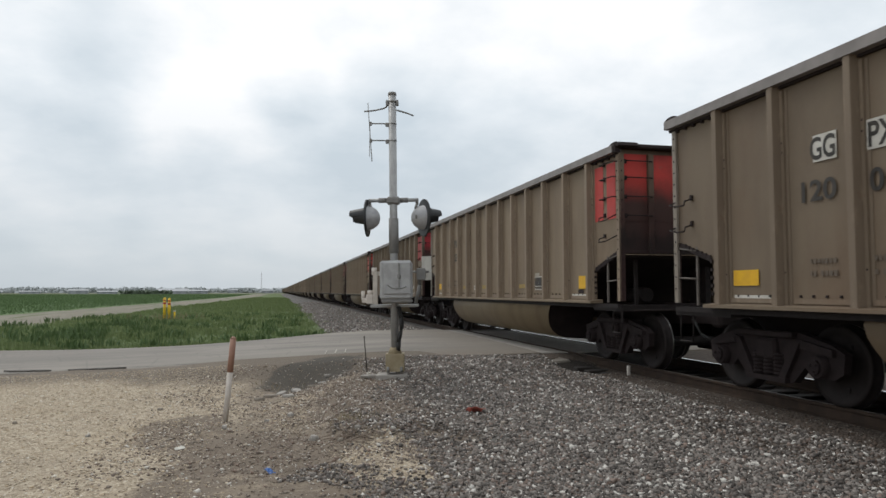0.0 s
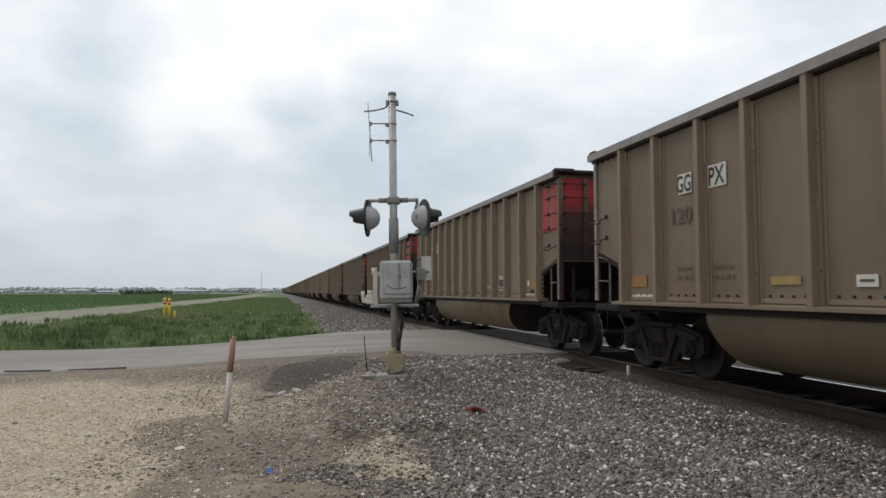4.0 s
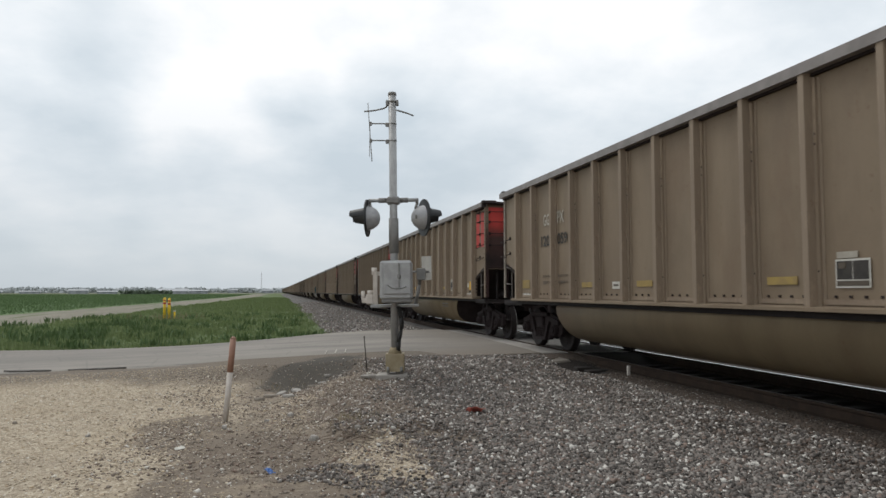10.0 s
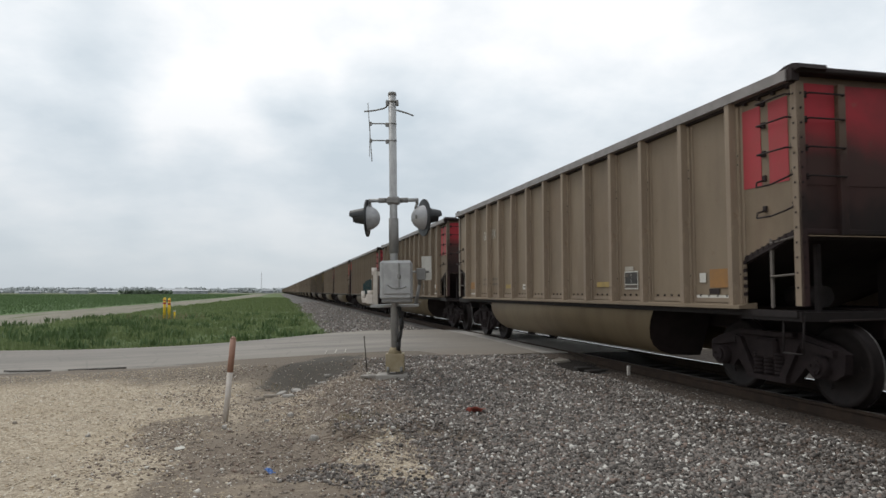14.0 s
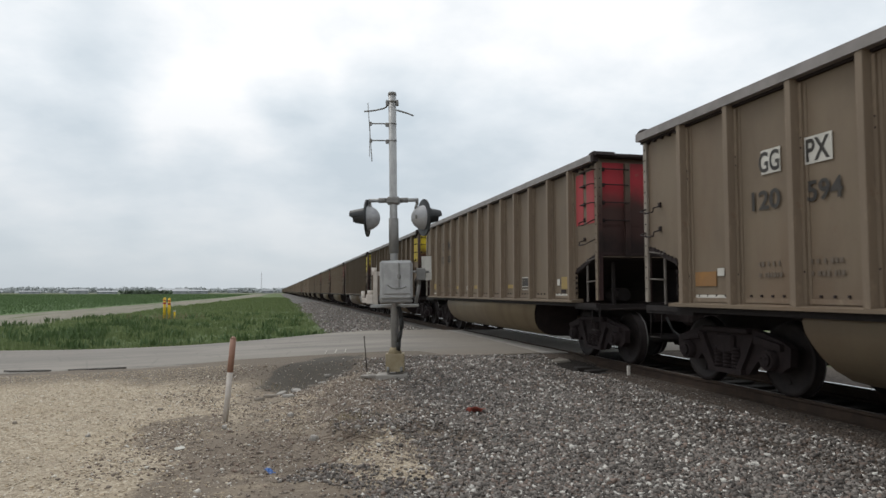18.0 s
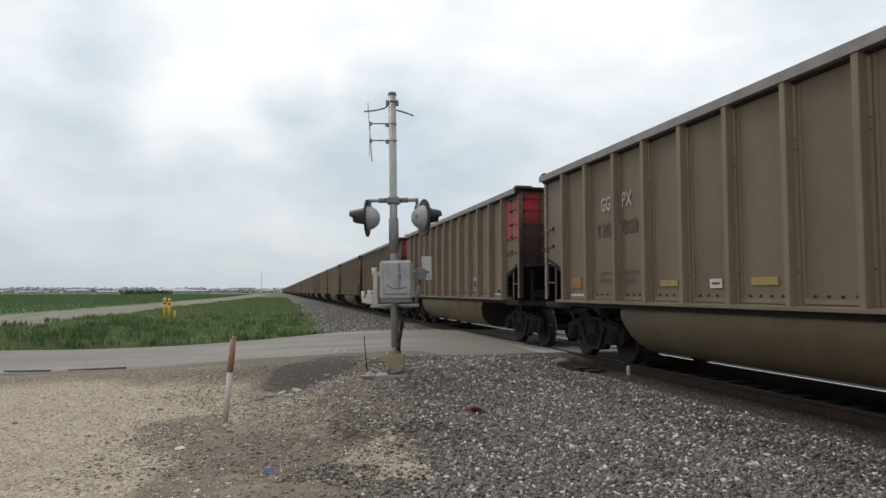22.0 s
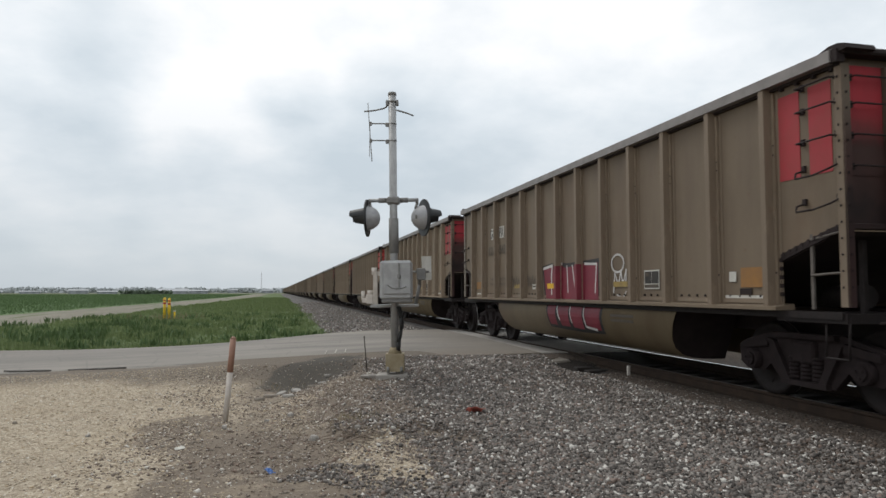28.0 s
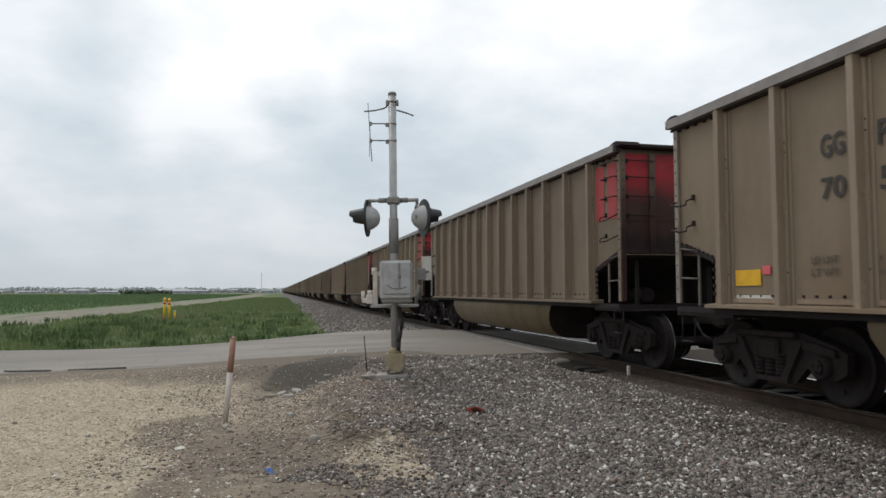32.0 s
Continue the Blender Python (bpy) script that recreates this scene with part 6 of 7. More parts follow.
def make_stones():
    rng = np.random.default_rng(11)
    # ballast beside the track, a wandering outer edge
    n = 210000
    xy = np.stack([rng.uniform(-7.6, -1.55, n), rng.uniform(2.5, 14.4, n)], 1)
    keep = []
    for a, b in xy:
        edge = -5.75 + 0.9 * wander(a, b) + 0.35 * wander(a, b, 1.9, 5) + 0.85 * smoothstep(b, 6.2, 8.4)
        d = a - edge
        pale = math.exp(-(((a + 6.02 + 0.12 * wander(a, b, 2.0, 4)) / 0.46) ** 4) - ((b - 6.95) / 0.95) ** 4)
        sand = math.exp(-(((a + 4.78) / 0.40) ** 4) - ((b - 7.65) / 0.28) ** 4)
        keep.append(rng.random() < smoothstep(b + 0.8 * wander(a, b, 0.8, 2), 2.4, 4.4) * smoothstep(d, -0.9, 0.5) * (1.0 if a < -2.6 else 0.4) * (1 - 0.9 * pale) * (1 - 0.8 * sand) or (math.hypot((a + 6.48) / 0.34, (b - 6.45) / 0.4) < 1 + wander(a, b, 2.5, 7) and rng.random() < 0.35))
    xy = xy[np.array(keep)]
    pts = np.column_stack([xy, zs(xy)])
    scatter("ballast_stones", pts, rng.uniform(0.009, 0.018, len(pts)) * rng.choice([1, 1, 1, 1.4, 1.9], len(pts)), "ballast", "loose grey crushed-stone ballast beside the track", "ballast", octa(), 21, 0.25, 0.6)
    # tan gravel of the lot
    n = 90000
    xy = np.stack([rng.uniform(-17, -5.2, n), 3.6 + (14.6 - 3.6) * rng.random(n) ** 1.25], 1)
    keep = []
    for a, b in xy:
        edge = -8.1 + 0.8 * wander(a, b) + 0.5 * wander(a, b, 1.9, 5)
        tongue = max(0.9 * math.exp(-(((a + 4.78) / 0.40) ** 4) - ((b - 7.65) / 0.28) ** 4), math.exp(-(((a + 6.02) / 0.48) ** 4) - ((b - 6.95) / 0.95) ** 4), math.exp(-(((a + 6.9) / 0.4) ** 2) - ((b - 9.4) / 0.9) ** 2), smoothstep(b, 9.2, 10.4) * smoothstep(-a, 7.4, 7.9))
        keep.append(rng.random() < max(tongue, smoothstep(edge - a, -0.6, 0.6) * (1 - smoothstep(b - 0.7 * smoothstep(-a, 8.0, 11.5), 12.5, 13.6))) + 0.05)
    xy = xy[np.array(keep)]
    pts = np.column_stack([xy, zs(xy)])
    scatter("lot_gravel", pts, rng.uniform(0.007, 0.016, len(pts)) * rng.choice([1, 1, 1, 1, 1, 1, 1, 1, 1.6, 2.0], len(pts)), "pea", "pale tan crushed gravel of the roadside lot", "gravel", octa(), 22, 0.75, 0.3, 0.5)
    # mixed crumbs over the bare dirt
    n = 90000
    xy = np.stack([rng.uniform(-9.4, -4.0, n), rng.uniform(3.8, 14.2, n)], 1)
    keep = [rng.random() < (0.10 + 0.4 * smoothstep(wander(a, b, 0.9, 8), -0.25, 0.3) + 1.1 * math.exp(-(((a + 5.75) / 0.85) ** 2) - ((b - 9.7) / 2.3) ** 2)) * smoothstep(a, -9.4, -7.6) * smoothstep(-a, 4.0, 4.8) * (1 - 0.8 * math.exp(-(((0.90 * (a + 6.38) - 0.43 * (b - 13.55)) / 0.55) ** 4) - ((0.43 * (a + 6.38) + 0.90 * (b - 13.55)) / 1.8) ** 4)) for a, b in xy]
    xy = xy[np.array(keep)]
    pts = np.column_stack([xy, zs(xy)])
    scatter("dirt_crumbs", pts, rng.uniform(0.006, 0.015, len(pts)) * rng.choice([1, 1, 1, 1, 1, 1, 1, 1.5, 2.0], len(pts)), "crumb", "mixed dirty gravel crumbs on bare ground", "gravel", octa(), 23, 0.5, 0.35, 0.7)
    # coal-stained gravel beside the rail
    n = 26000
    xy = np.stack([-0.85 - 2.4 * rng.random(n) ** 0.8, rng.uniform(2.5, 13.9, n)], 1)
    keep = [rng.random() < smoothstep(a + 0.5 * wander(a, b, 1.2, 3), -3.3, -2.3) and ((a + 1.35) / 0.45) ** 2 + ((b - 12.95) / 0.9) ** 2 > 1.0 for a, b in xy]
    xy = xy[np.array(keep)]
    pts = np.column_stack([xy, zs(xy)])
    scatter("stained_gravel", pts, rng.uniform(0.008, 0.02, len(pts)), "fouled", "brown coal-stained gravel packed against the near rail", "gravel", octa(), 25, 0.5, 0.35, 0.6)
    # ballast beyond the road
    n = 14000
    xy = np.stack([rng.uniform(-5.1, -1.5, n), 24.3 + 75 * rng.random(n) ** 1.8], 1)
    pts = np.column_stack([xy, zs(xy)])
    scatter("far_ballast", pts, rng.uniform(0.03, 0.055, n), "ballast", "grey ballast shoulder beyond the road", "ballast", octa(), 24)


def blades(name, xy, height, width, mat, label, category, seed, lean=0.35, base=None):
    rng = np.random.default_rng(seed)
    n = len(xy)
    z = zs(xy) if base is None else base
    a = rng.uniform(0, 2 * np.pi, n)
    w = width * rng.uniform(0.6, 1.4, n)
    h = height
    dx, dy = np.cos(a) * w, np.sin(a) * w
    la = rng.uniform(0, 2 * np.pi, n)
    ln = h * lean * rng.uniform(0.2, 1.2, n)
    lx, ly = np.cos(la) * ln, np.sin(la) * ln
    V = np.zeros((n, 5, 3))
    V[:, 0] = np.column_stack([xy[:, 0] - dx, xy[:, 1] - dy, z - 0.02])
    V[:, 1] = np.column_stack([xy[:, 0] + dx, xy[:, 1] + dy, z - 0.02])
    V[:, 2] = np.column_stack([xy[:, 0] - dx * 0.7 + lx * 0.4, xy[:, 1] - dy * 0.7 + ly * 0.4, z + h * 0.6])
    V[:, 3] = np.column_stack([xy[:, 0] + dx * 0.7 + lx * 0.4, xy[:, 1] + dy * 0.7 + ly * 0.4, z + h * 0.6])
    V[:, 4] = np.column_stack([xy[:, 0] + lx, xy[:, 1] + ly, z + h])
    f = np.array([(0, 1, 3), (0, 3, 2), (2, 3, 4)])
    F = (f[None] + (np.arange(n) * 5)[:, None, None]).reshape(-1, 3)
    me = bpy.data.meshes.new(name)
    me.vertices.add(n * 5)
    me.vertices.foreach_set("co", V.reshape(-1))
    m = len(F)
    me.loops.add(m * 3)
    me.loops.foreach_set("vertex_index", F.reshape(-1).astype(np.int32))
    me.polygons.add(m)
    me.polygons.foreach_set("loop_start", np.arange(0, m * 3, 3, dtype=np.int32))
    me.materials.append(M[mat])
    me.update(calc_edges=True)
    return tagged(new(name, me), label, category, kind="stuff")


def make_grass():
    rng = np.random.default_rng(31)
    n = 220000
    y = 20.8 + 172 * rng.random(n) ** 2.6
    x = rng.uniform(-20.5, -4.3, n)
    left = rng.random(n) < 0.25
    x[left] = rng.uniform(-40, -20, left.sum())
    keep = []
    for a, b in zip(x, y):
        edge = -5.0 + 0.8 * wander(a, b, 0.3)
        inner = smoothstep(edge - a, -0.4, 0.5)
        lane = 1.0 if lane_x(a, b) > -18.7 + 0.9 * wander(a, b, 0.25, 3) else (1.0 if b < 38 + 0.5 * (a + 21) else 0.0)
        keep.append(rng.random() < inner * lane * (0.35 + 0.65 * smoothstep(wander(a, b, 0.5, 4), -0.35, 0.25)) * smoothstep(b - float(far_edge(a)), -0.1, 0.5))
    k = np.array(keep)
    xy = np.column_stack([x, y])[k]
    tall = np.array([0.08 + 0.10 * smoothstep(wander(a, b, 0.22, 9), -0.2, 0.5) + 0.10 * smoothstep(wander(a, b, 1.1, 2), 0.0, 0.5) for a, b in xy])
    h = 0.85 * tall * rng.uniform(0.5, 1.35, len(xy))
    blades("verge_grass", xy, h, 0.010 + 0.0004 * (xy[:, 1] - 21), "grass", "rank green grass and weeds along the road verge", "grass", 32, 0.6)
    # taller weeds in clumps
    pts = []
    for i in range(120):
        cx = rng.uniform(-20, -5.3)
        cy = float(far_edge(cx)) + 0.5 + 28 * rng.random() ** 1.7
        for j in range(22):
            pts.append((cx + rng.normal(0, 0.16), cy + rng.normal(0, 0.16)))
    for i in range(26):
        cx, cy = YEL[0] + rng.normal(0.3, 1.3), YEL[1] - 12 + rng.normal(0, 4.5)
        for j in range(34):
            pts.append((cx + rng.normal(0, 0.26), cy + rng.normal(0, 0.26)))
    xy = np.array(pts)
    blades("weed_clumps", xy, rng.uniform(0.12, 0.34, len(xy)), 0.03, "weed", "clumps of taller broad-leaved weeds in the verge", "weeds", 33, 0.5)
    # dead stalks by the marker posts and in the dirt
    pts = [(YEL[0] + rng.normal(0.4, 1.2), YEL[1] - 1.0 + rng.normal(0, 0.7)) for i in range(160)]
    blades("dry_stalks", np.array(pts), rng.uniform(0.2, 0.5, 160), 0.012, "dry_grass", "dry pale stalks among the verge grass", "weeds", 34, 0.5)
    pts = [(-6.15 + rng.normal(0, 0.16), 8.5 + rng.normal(0, 0.14)) for i in range(70)] + [(-6.9 + rng.normal(0, 0.4), 12.9 + rng.normal(0, 0.25)) for i in range(60)]
    blades("dead_grass_tuft", np.array(pts), rng.uniform(0.04, 0.12, 130), 0.004, "dry_grass", "withered grass tufts at the gravel's edge", "weeds", 35, 1.2)
    # the crop beyond the lane
    n = 230000
    y = 40 + 400 * rng.random(n) ** 2.2
    row = np.round(rng.uniform(-160, -27.2, n) / 0.76) * 0.76 + 0.04 * (np.clip(y, 20, 200) - 50)
    xy = np.column_stack([row + rng.normal(0, 0.07, n), y])
    blades("crop_rows", xy, rng.uniform(0.14, 0.26, n), 0.022 + 0.0006 * (y - 40), "crop", "low green crop standing in rows beyond the farm lane", "crop", 36, 0.6, np.full(n, -0.45))


def far_point(px, d):
    """A place on the plain at distance d, by its bearing in degrees from the track."""
    return (-7.04 + d * math.sin(radians(px + 0.23)), d * math.cos(radians(px + 0.23)))


def make_distance():
    rng = random.Random(77)
    # tree line: many small leaf clumps, uneven tops
    vs, fs = [], []

    def clump(x, y, z, r):
        for i in range(9):
            c = Vector((x + rng.gauss(0, r * 0.6), y + rng.gauss(0, r * 0.6), z + rng.gauss(0, r * 0.45)))
            d = Vector((rng.gauss(0, 1), rng.gauss(0, 1), rng.gauss(0, 1))).normalized()
            e = d.orthogonal().normalized()
            g = d.cross(e)
            k = len(vs)
            s = r * rng.uniform(0.3, 0.6)
            for a, b in ((-1, -0.7), (1, -0.8), (0.8, 0.9), (-0.7, 1)):
                vs.append(tuple(c + e * a * s + g * b * s))
            fs.append((k, k + 1, k + 2, k + 3))

    bearing = -48.0
    while bearing < 30.0:
        d = rng.uniform(820, 1150)
        hgt = 4.6 + 1.1 * math.sin(bearing * 1.7) + 0.7 * math.sin(bearing * 5.1 + 1) + rng.uniform(-0.4, 0.9)
        x, y = far_point(bearing, d)
        w = rng.uniform(4, 12)
        for j in range(10):
            t = rng.random()
            clump(x + rng.gauss(0, w * 0.5), y + rng.gauss(0, 6), -0.4 + hgt * (0.15 + 0.75 * t), 1.6 + (1 - t) * 1.2)
        bearing += rng.uniform(0.05, 0.14)
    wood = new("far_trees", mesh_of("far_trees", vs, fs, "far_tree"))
    tagged(wood, "hazy grey-green line of trees along the horizon", "trees", kind="stuff")
    # a nearer dark hedge
    vs, fs = [], []
    b = -11.4
    while b < -8.2:
        x, y = far_point(b, 455)
        for j in range(4):
            for i in range(1):
                c = Vector((x + rng.gauss(0, 1.4), y + rng.gauss(0, 1.5), 0.1 + rng.random() * 1.3))
                e = Vector((rng.gauss(0, 1), rng.gauss(0, 1), rng.gauss(0, 1))).normalized()
                g = e.orthogonal().normalized()
                h2 = e.cross(g)
                k = len(vs)
                for p, q in ((-1, -0.7), (1, -0.8), (0.8, 0.9), (-0.7, 1)):
                    vs.append(tuple(c + g * p * 0.9 + h2 * q * 0.9))
                fs.append((k, k + 1, k + 2, k + 3))
        b += 0.05
    hedge = new("far_hedge", mesh_of("far_hedge", vs, fs, "hedge"))
    tagged(hedge, "dark green hedge at the far edge of the field", "hedge", kind="stuff")

    def shed(bearing, d, w, l, h, roof_h, label, doors=2):
        x, y = far_point(bearing, d)
        ob = tagged(new("farm_shed"), label, "shed", "far farm buildings")
        ob.matrix_basis = pose(x, y, -0.5, 0, 0, -bearing)
        part("wall", box(B(), (0, 0, h / 2), (w, l, h)), "shed", ob)
        part("roof", prism(B(), [(0, -l / 2 - 0.3, h), (0, 0, h + roof_h), (0, l / 2 + 0.3, h)], (-w / 2 - 0.4, 0, 0), (w / 2 + 0.4, 0, 0)), "shed_roof", ob, "pale metal roof")
        for i in range(doors):
            part("door", box(B(), (-w / 2 + w * (i + 0.5) / doors, -l / 2 - 0.04, h * 0.4), (min(4, w / doors * 0.5), 0.08, h * 0.8)), "shed_roof", ob)

    shed(-14.3, 560, 12, 10, 2.4, 0.9, "small pale metal farm shed on the horizon")
    shed(-12.4, 560, 13, 10, 1.6, 0.7, "long low pale metal shed on the horizon", 3)
    shed(-7.9, 540, 20, 14, 2.0, 1.8, "large white metal farm building with a broad roof", 3)
    shed(-6.1, 560, 13, 10, 2.2, 0.8, "pale metal farm shed among trees")
    shed(-17.3, 620, 14, 10, 1.7, 0.6, "long low pale metal shed on the horizon", 3)
    shed(-3.6, 760, 9, 8, 3.0, 1.0, "small pale house far off among trees", 1)
    shed(-1.0, 700, 10, 8, 2.6, 1.0, "small pale shed near the track far off", 1)
    x, y = far_point(-1.45, 700)
    t = tagged(new("lattice_tower"), "thin grey lattice radio tower on the horizon", "tower")
    t.matrix_basis = pose(x, y, -0.5)
    bm = B()
    for i in range(3):
        a = 2 * math.pi * i / 3
        rod(bm, (0.5 * math.cos(a), 0.5 * math.sin(a), 0), (0.2 * math.cos(a), 0.2 * math.sin(a), 19), 0.10, 5)
    part("legs", bm, "galv_dark", t)
    part("antenna", rod(B(), (0, 0, 19), (0, 0, 21.5), 0.06, 5), "galv_dark", t)


def make_litter():
    x, y = -7.08, 6.72
    b = tagged(new("plastic_scrap"), "crumpled blue plastic scrap lying on the dirt", "litter")
    b.matrix_basis = pose(x, y, ground_z(x, y) + 0.015, 12, 8, 30)
    bm = B()
    bmesh.ops.create_grid(bm, x_segments=6, y_segments=6, size=0.06)
    for v in bm.verts:
        v.co.z += 0.03 * noise.noise(v.co * 30)
        v.co.x *= 0.6
    bmesh.ops.solidify(bm, geom=bm.faces[:], thickness=0.004)
    part("sheet", bm, "blue", b)
    x, y = -4.473, 9.10
    o = tagged(new("orange_scrap"), "torn orange-red plastic scrap on the ballast", "litter")
    o.matrix_basis = pose(x, y, ground_z(x, y) + 0.05, -25, 10, 10)
    bm = B()
    bmesh.ops.create_grid(bm, x_segments=6, y_segments=4, size=0.10)
    for v in bm.verts:
        v.co.z += 0.04 * noise.noise(v.co * 25 + Vector((3, 0, 0)))
    bmesh.ops.solidify(bm, geom=bm.faces[:], thickness=0.004)
    part("sheet", bm, "orange", o)
    x, y = -1.02, 11.45
    s = tagged(new("white_stake"), "short white stake at the rail by the crossing", "stake")
    s.matrix_basis = pose(x, y, -0.2)
    part("stub", box(B(), (0, 0, 0.10), (0.05, 0.05, 0.22), bevel=0.008), "post_white", s)
    # old plank and dark drain end beside the crossing
    p = tagged(new("timber_block"), "weathered grey timber block at the crossing's edge", "timber")
    p.matrix_basis = pose(-1.52, 13.75, -0.20, 2, -4, 6)
    part("beam", box(B(), (0, 0, 0), (0.62, 0.50, 0.22), bevel=0.03), "timber", p)
    # three short painted strokes on the road's edge
    for x, y in ((-5.965, 16.10), (-5.73, 16.25), (-5.505, 16.34)):
        w = tagged(new("road_mark"), "short worn white paint stroke on the asphalt", "road marking", "painted strokes")
        w.matrix_basis = pose(x, y, float(road_z(x)) + 0.034, 0, 0, -7)
        part("stroke", box(B(), (0, 0, 0), (0.022, 0.9, 0.006)), "pale", w)


def chip(name, x, y, sx, sy, sz, mat, label, category, group, seed, sink=0.3, turn=None):
    """One broken slab or lump lying on the ground, with uneven corners."""
    rnd = random.Random(seed)
    ob = tagged(new(name), label, category, group)
    ob.matrix_basis = pose(x, y, ground_z(x, y) + sz * (0.5 - sink), rnd.uniform(-9, 9), rnd.uniform(-9, 9), rnd.uniform(0, 360) if turn is None else turn)
    bm = B()
    n = rnd.choice([6, 7, 8])
    rings = []
    for z, r in ((-0.5, 0.92), (0.1, 1.0), (0.5, 0.84)):
        ring = []
        for i in range(n):
            a = 2 * math.pi * i / n
            q = r * (1 + 0.22 * noise.noise(Vector((i * 1.7, seed * 3.1, 0))))
            ring.append(bm.verts.new((0.5 * sx * q * math.cos(a), 0.5 * sy * q * math.sin(a), z * sz + 0.1 * sz * noise.noise(Vector((i, seed, z))))))
        rings.append(ring)
    for a, b in zip(rings[:-1], rings[1:]):
        for i in range(n):
            bm.faces.new((a[i], a[(i + 1) % n], b[(i + 1) % n], b[i]))
    bm.faces.new(rings[0][::-1])
    bm.faces.new(rings[-1])
    part("slab" if sz < 0.5 * min(sx, sy) else "lump", bm, mat, ob)
    return ob


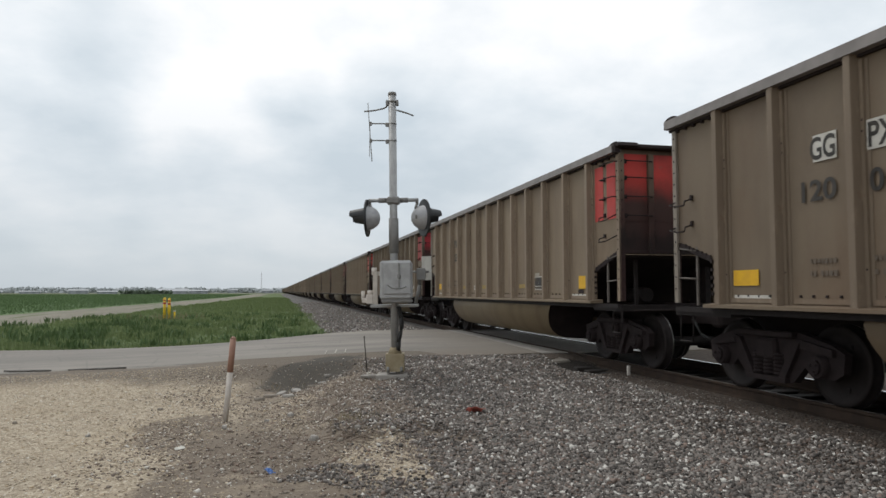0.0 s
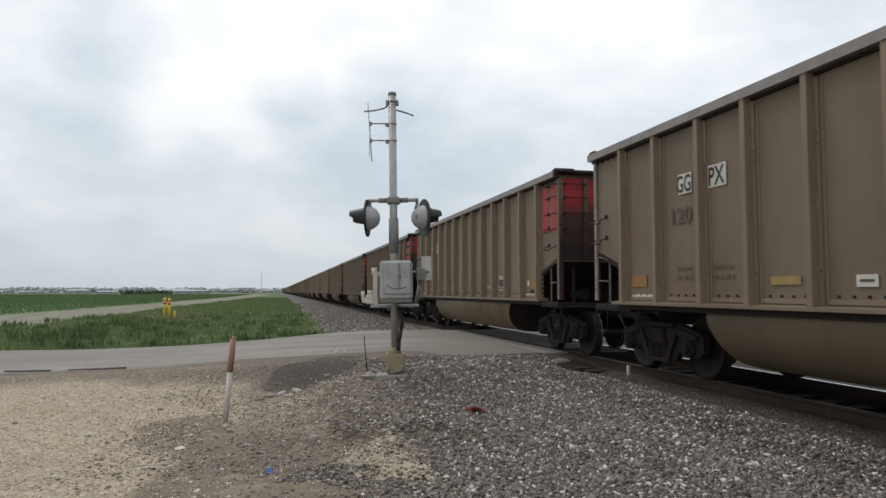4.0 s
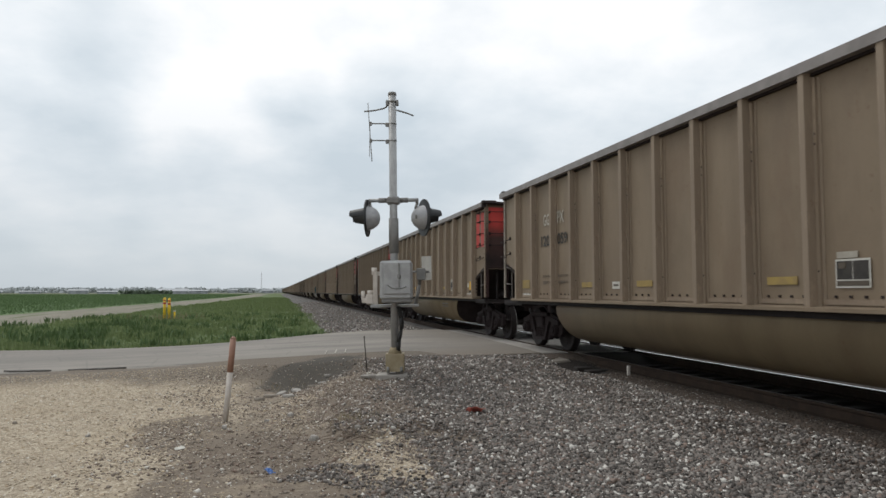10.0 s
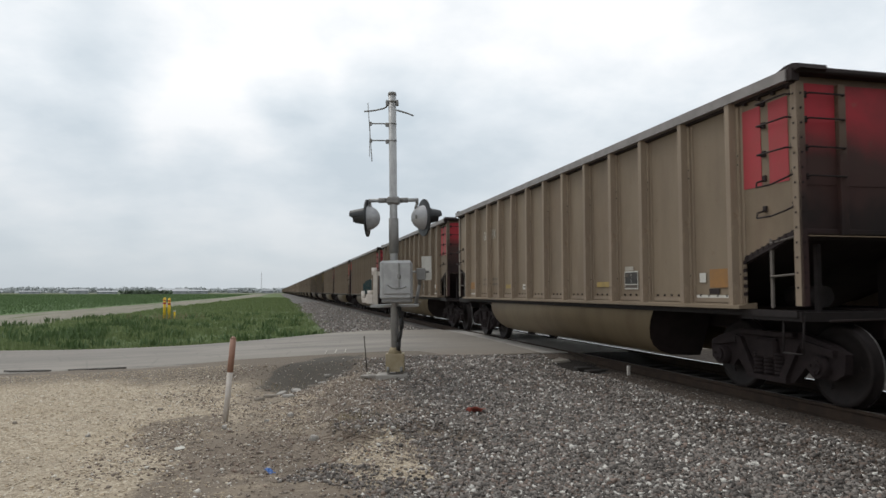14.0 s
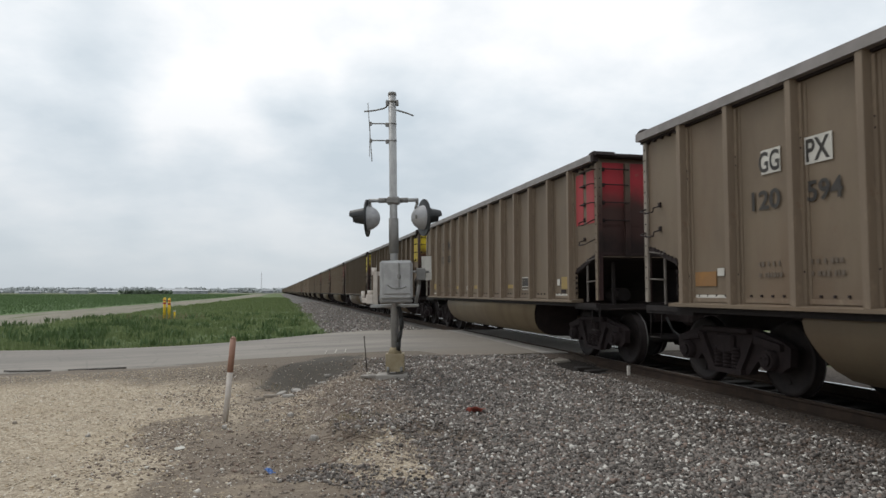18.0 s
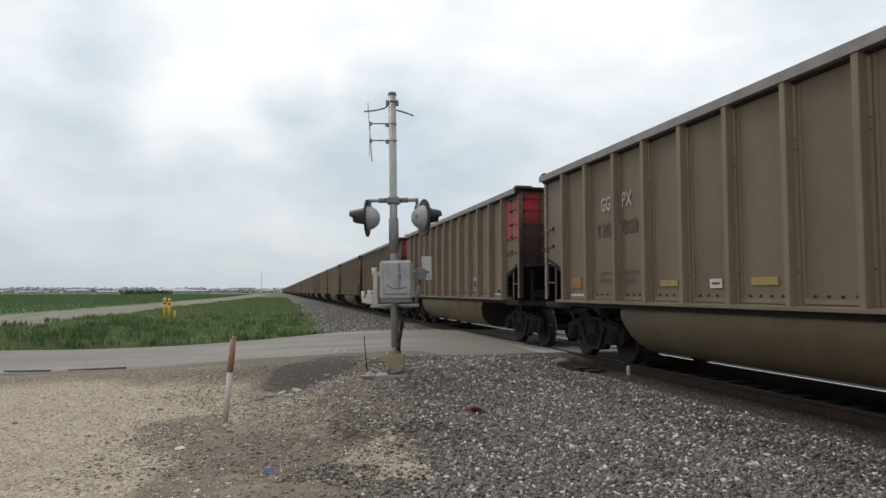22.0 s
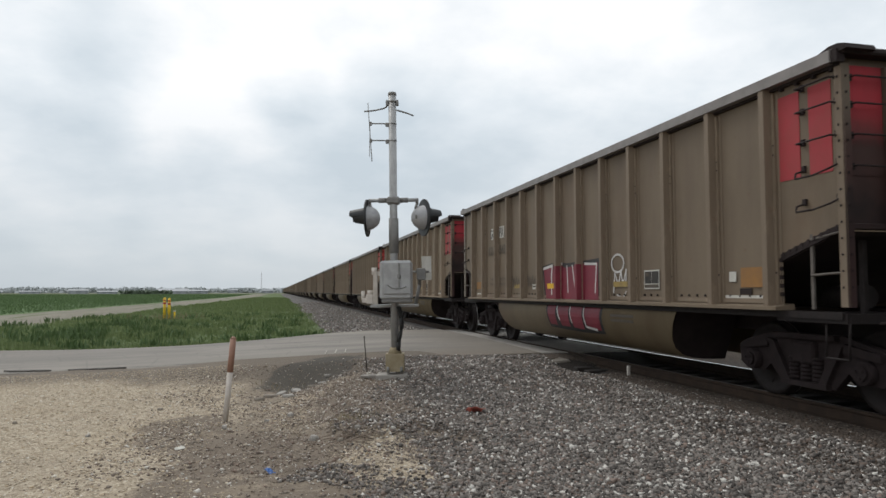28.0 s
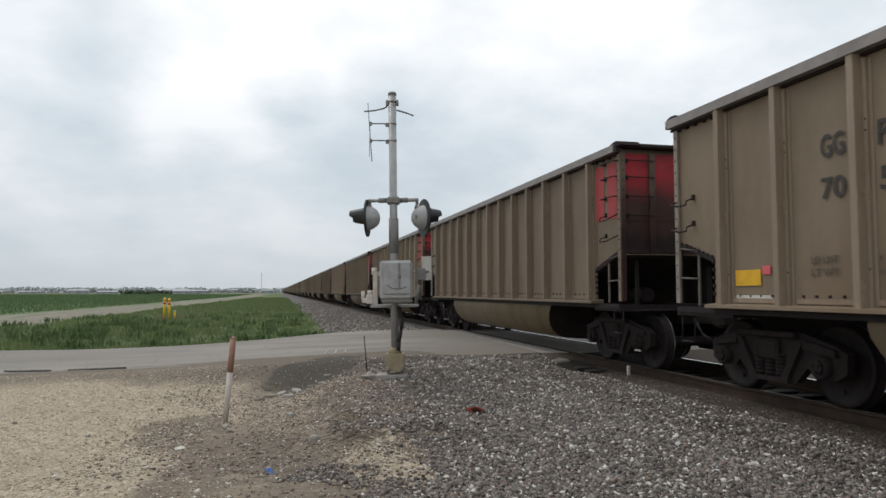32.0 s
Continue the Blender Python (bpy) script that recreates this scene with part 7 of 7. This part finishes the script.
def make_rubble():
    # slabs of broken concrete along the hollow's rim and by the signal's foot
    for i, (x, y, sx, sy) in enumerate(((-7.12, 11.55, 0.24, 0.16), (-6.95, 11.9, 0.30, 0.14), (-6.70, 12.2, 0.22, 0.18), (-6.42, 12.55, 0.26, 0.15), (-6.22, 12.95, 0.16, 0.22), (-6.10, 13.5, 0.18, 0.12), (-7.28, 11.2, 0.18, 0.12), (-6.85, 11.25, 0.20, 0.11))):
        chip("concrete_slab", x, y, sx, sy, 0.05, "concrete" if i % 3 else "rubble", "broken pale concrete slab half sunk in dirt", "rubble", "broken slabs", 40 + i, 0.25)
    chip("flat_stone", -5.46, 11.88, 0.46, 0.22, 0.05, "concrete", "flat pale stone beside the signal's concrete pad", "stone", "", 71, 0.1, 8)
    # single larger stones
    rnd = random.Random(8)
    for i, (x, y, r) in enumerate(((-6.62, 8.05, 0.15), (-6.35, 7.85, 0.11), (-6.15, 8.0, 0.09), (-7.9, 8.6, 0.08), (-7.62, 8.75, 0.10), (-5.9, 7.9, 0.10), (-7.15, 9.3, 0.09), (-8.2, 8.1, 0.07), (-6.85, 9.6, 0.12), (-4.35, 8.3, 0.12), (-4.2, 8.9, 0.13), (-3.9, 7.6, 0.11), (-5.4, 6.6, 0.10), (-6.75, 7.1, 0.07), (-9.1, 8.8, 0.08), (-10.2, 9.9, 0.09), (-9.6, 7.6, 0.07), (-8.6, 10.6, 0.10))):
        chip("loose_stone", x, y, r * 0.85, r * 0.65, r * 0.42, "rubble" if i % 2 else "concrete", "loose pale grey-brown stone on the gravel", "stone", "loose stones", 90 + i, 0.25)
    # a bundle of dry twigs caught against the bank
    tw = tagged(new("dry_twigs"), "tangle of dry grey-brown twigs caught on the gravel bank", "twigs")
    tw.matrix_basis = pose(-6.34, 7.80, ground_z(-6.34, 7.80))
    for i in range(26):
        a, ln = rnd.uniform(-0.5, 0.7), rnd.uniform(0.12, 0.34)
        x0, y0, z0 = rnd.gauss(0, 0.12), rnd.gauss(0, 0.10), rnd.uniform(-0.01, 0.05)
        pts = [(x0, y0, z0), (x0 + 0.5 * ln * math.cos(a), y0 + 0.4 * ln * math.sin(a), z0 + rnd.uniform(0.02, 0.08)), (x0 + ln * math.cos(a), y0 + ln * math.sin(a), z0 + rnd.uniform(0.0, 0.12))]
        part("twig", tube(B(), pts, rnd.uniform(0.003, 0.006), 5), "twig", tw)
    sc = tagged(new("paper_scrap"), "small white paper scrap on the gravel", "litter")
    sc.matrix_basis = pose(-8.01, 7.94, ground_z(-8.01, 7.94) + 0.015, 10, -6, 12)
    bm = B()
    bmesh.ops.create_grid(bm, x_segments=4, y_segments=3, size=0.035)
    for v in bm.verts:
        v.co.x *= 1.5
        v.co.z += 0.02 * noise.noise(v.co * 30)
    bmesh.ops.solidify(bm, geom=bm.faces[:], thickness=0.003)
    part("sheet", bm, "white", sc)
    # dark uneven strips laid along the asphalt's near edge
    for x0, x1, y0, y1, seed in ((-12.25, -11.35, 15.62, 15.42, 3), (-11.02, -9.95, 15.34, 15.28, 5)):
        st = tagged(new("sunken_asphalt_edge"), "dark uneven strip at the road's edge", "road edge", "sunken strips")
        vs, n = [], 14
        for i in range(n + 1):
            t = i / n
            x, y = x0 + (x1 - x0) * t, y0 + (y1 - y0) * t
            w = (0.065 + 0.05 * noise.noise(Vector((i * 0.6, seed, 0)))) * min(1.0, 5 * t + 0.25, 5 * (1 - t) + 0.25)
            z = float(road_z(x)) + 0.036
            j = 0.06 * noise.noise(Vector((i * 0.5, seed + 9, 0)))
            vs += [(x, y - w + j, z), (x, y + w + j, z), (x, y - w + j, z - 0.05), (x, y + w + j, z - 0.05)]
        fs = []
        for i in range(n):
            a, b = 4 * i, 4 * i + 4
            fs += [(a, b, b + 1, a + 1), (a + 2, b + 2, b, a), (a + 1, b + 1, b + 3, a + 3)]
        part("strip", mesh_of("strip", vs, fs, "tar"), None, st)


make_stones()
make_rubble()
make_grass()
make_distance()
make_litter()


# ---- motion: the train rolls past at about 15 m/s ----
def motions():
    times = [0.0, 1.0, 2.0, 4.0, 6.0, 8.0, 10.0, 12.0, 14.0, 16.0, 18.0, 20.0, 22.0, 24.0, 26.0, 28.0, 30.0, 31.0, 32.0]
    for k, car in CARS.items():
        walk(car, [(t, pose(0, start_y(k) - travel(t), 0)) for t in times])
    # wheels: alike wheels of all cars turn alike, so they share one action
    first = [o for o in CARS[0].children if o.name.startswith("wheelset")]
    for w in first:
        y = w.matrix_basis.translation.y
        walk(w, [(i / 30, pose(0, y, 0.457, math.degrees(travel(i / 30) / 0.457))) for i in range(961)])
    for k, car in CARS.items():
        if k == 0:
            continue
        for w in (o for o in car.children if o.name.startswith("wheelset")):
            lead = min(first, key=lambda f: abs(f.matrix_basis.translation.y - w.matrix_basis.translation.y))
            w.rotation_mode = "QUATERNION"
            keys = w.animation_data_create()
            keys.action = lead.animation_data.action
            keys.action_slot = lead.animation_data.action_slot


motions()
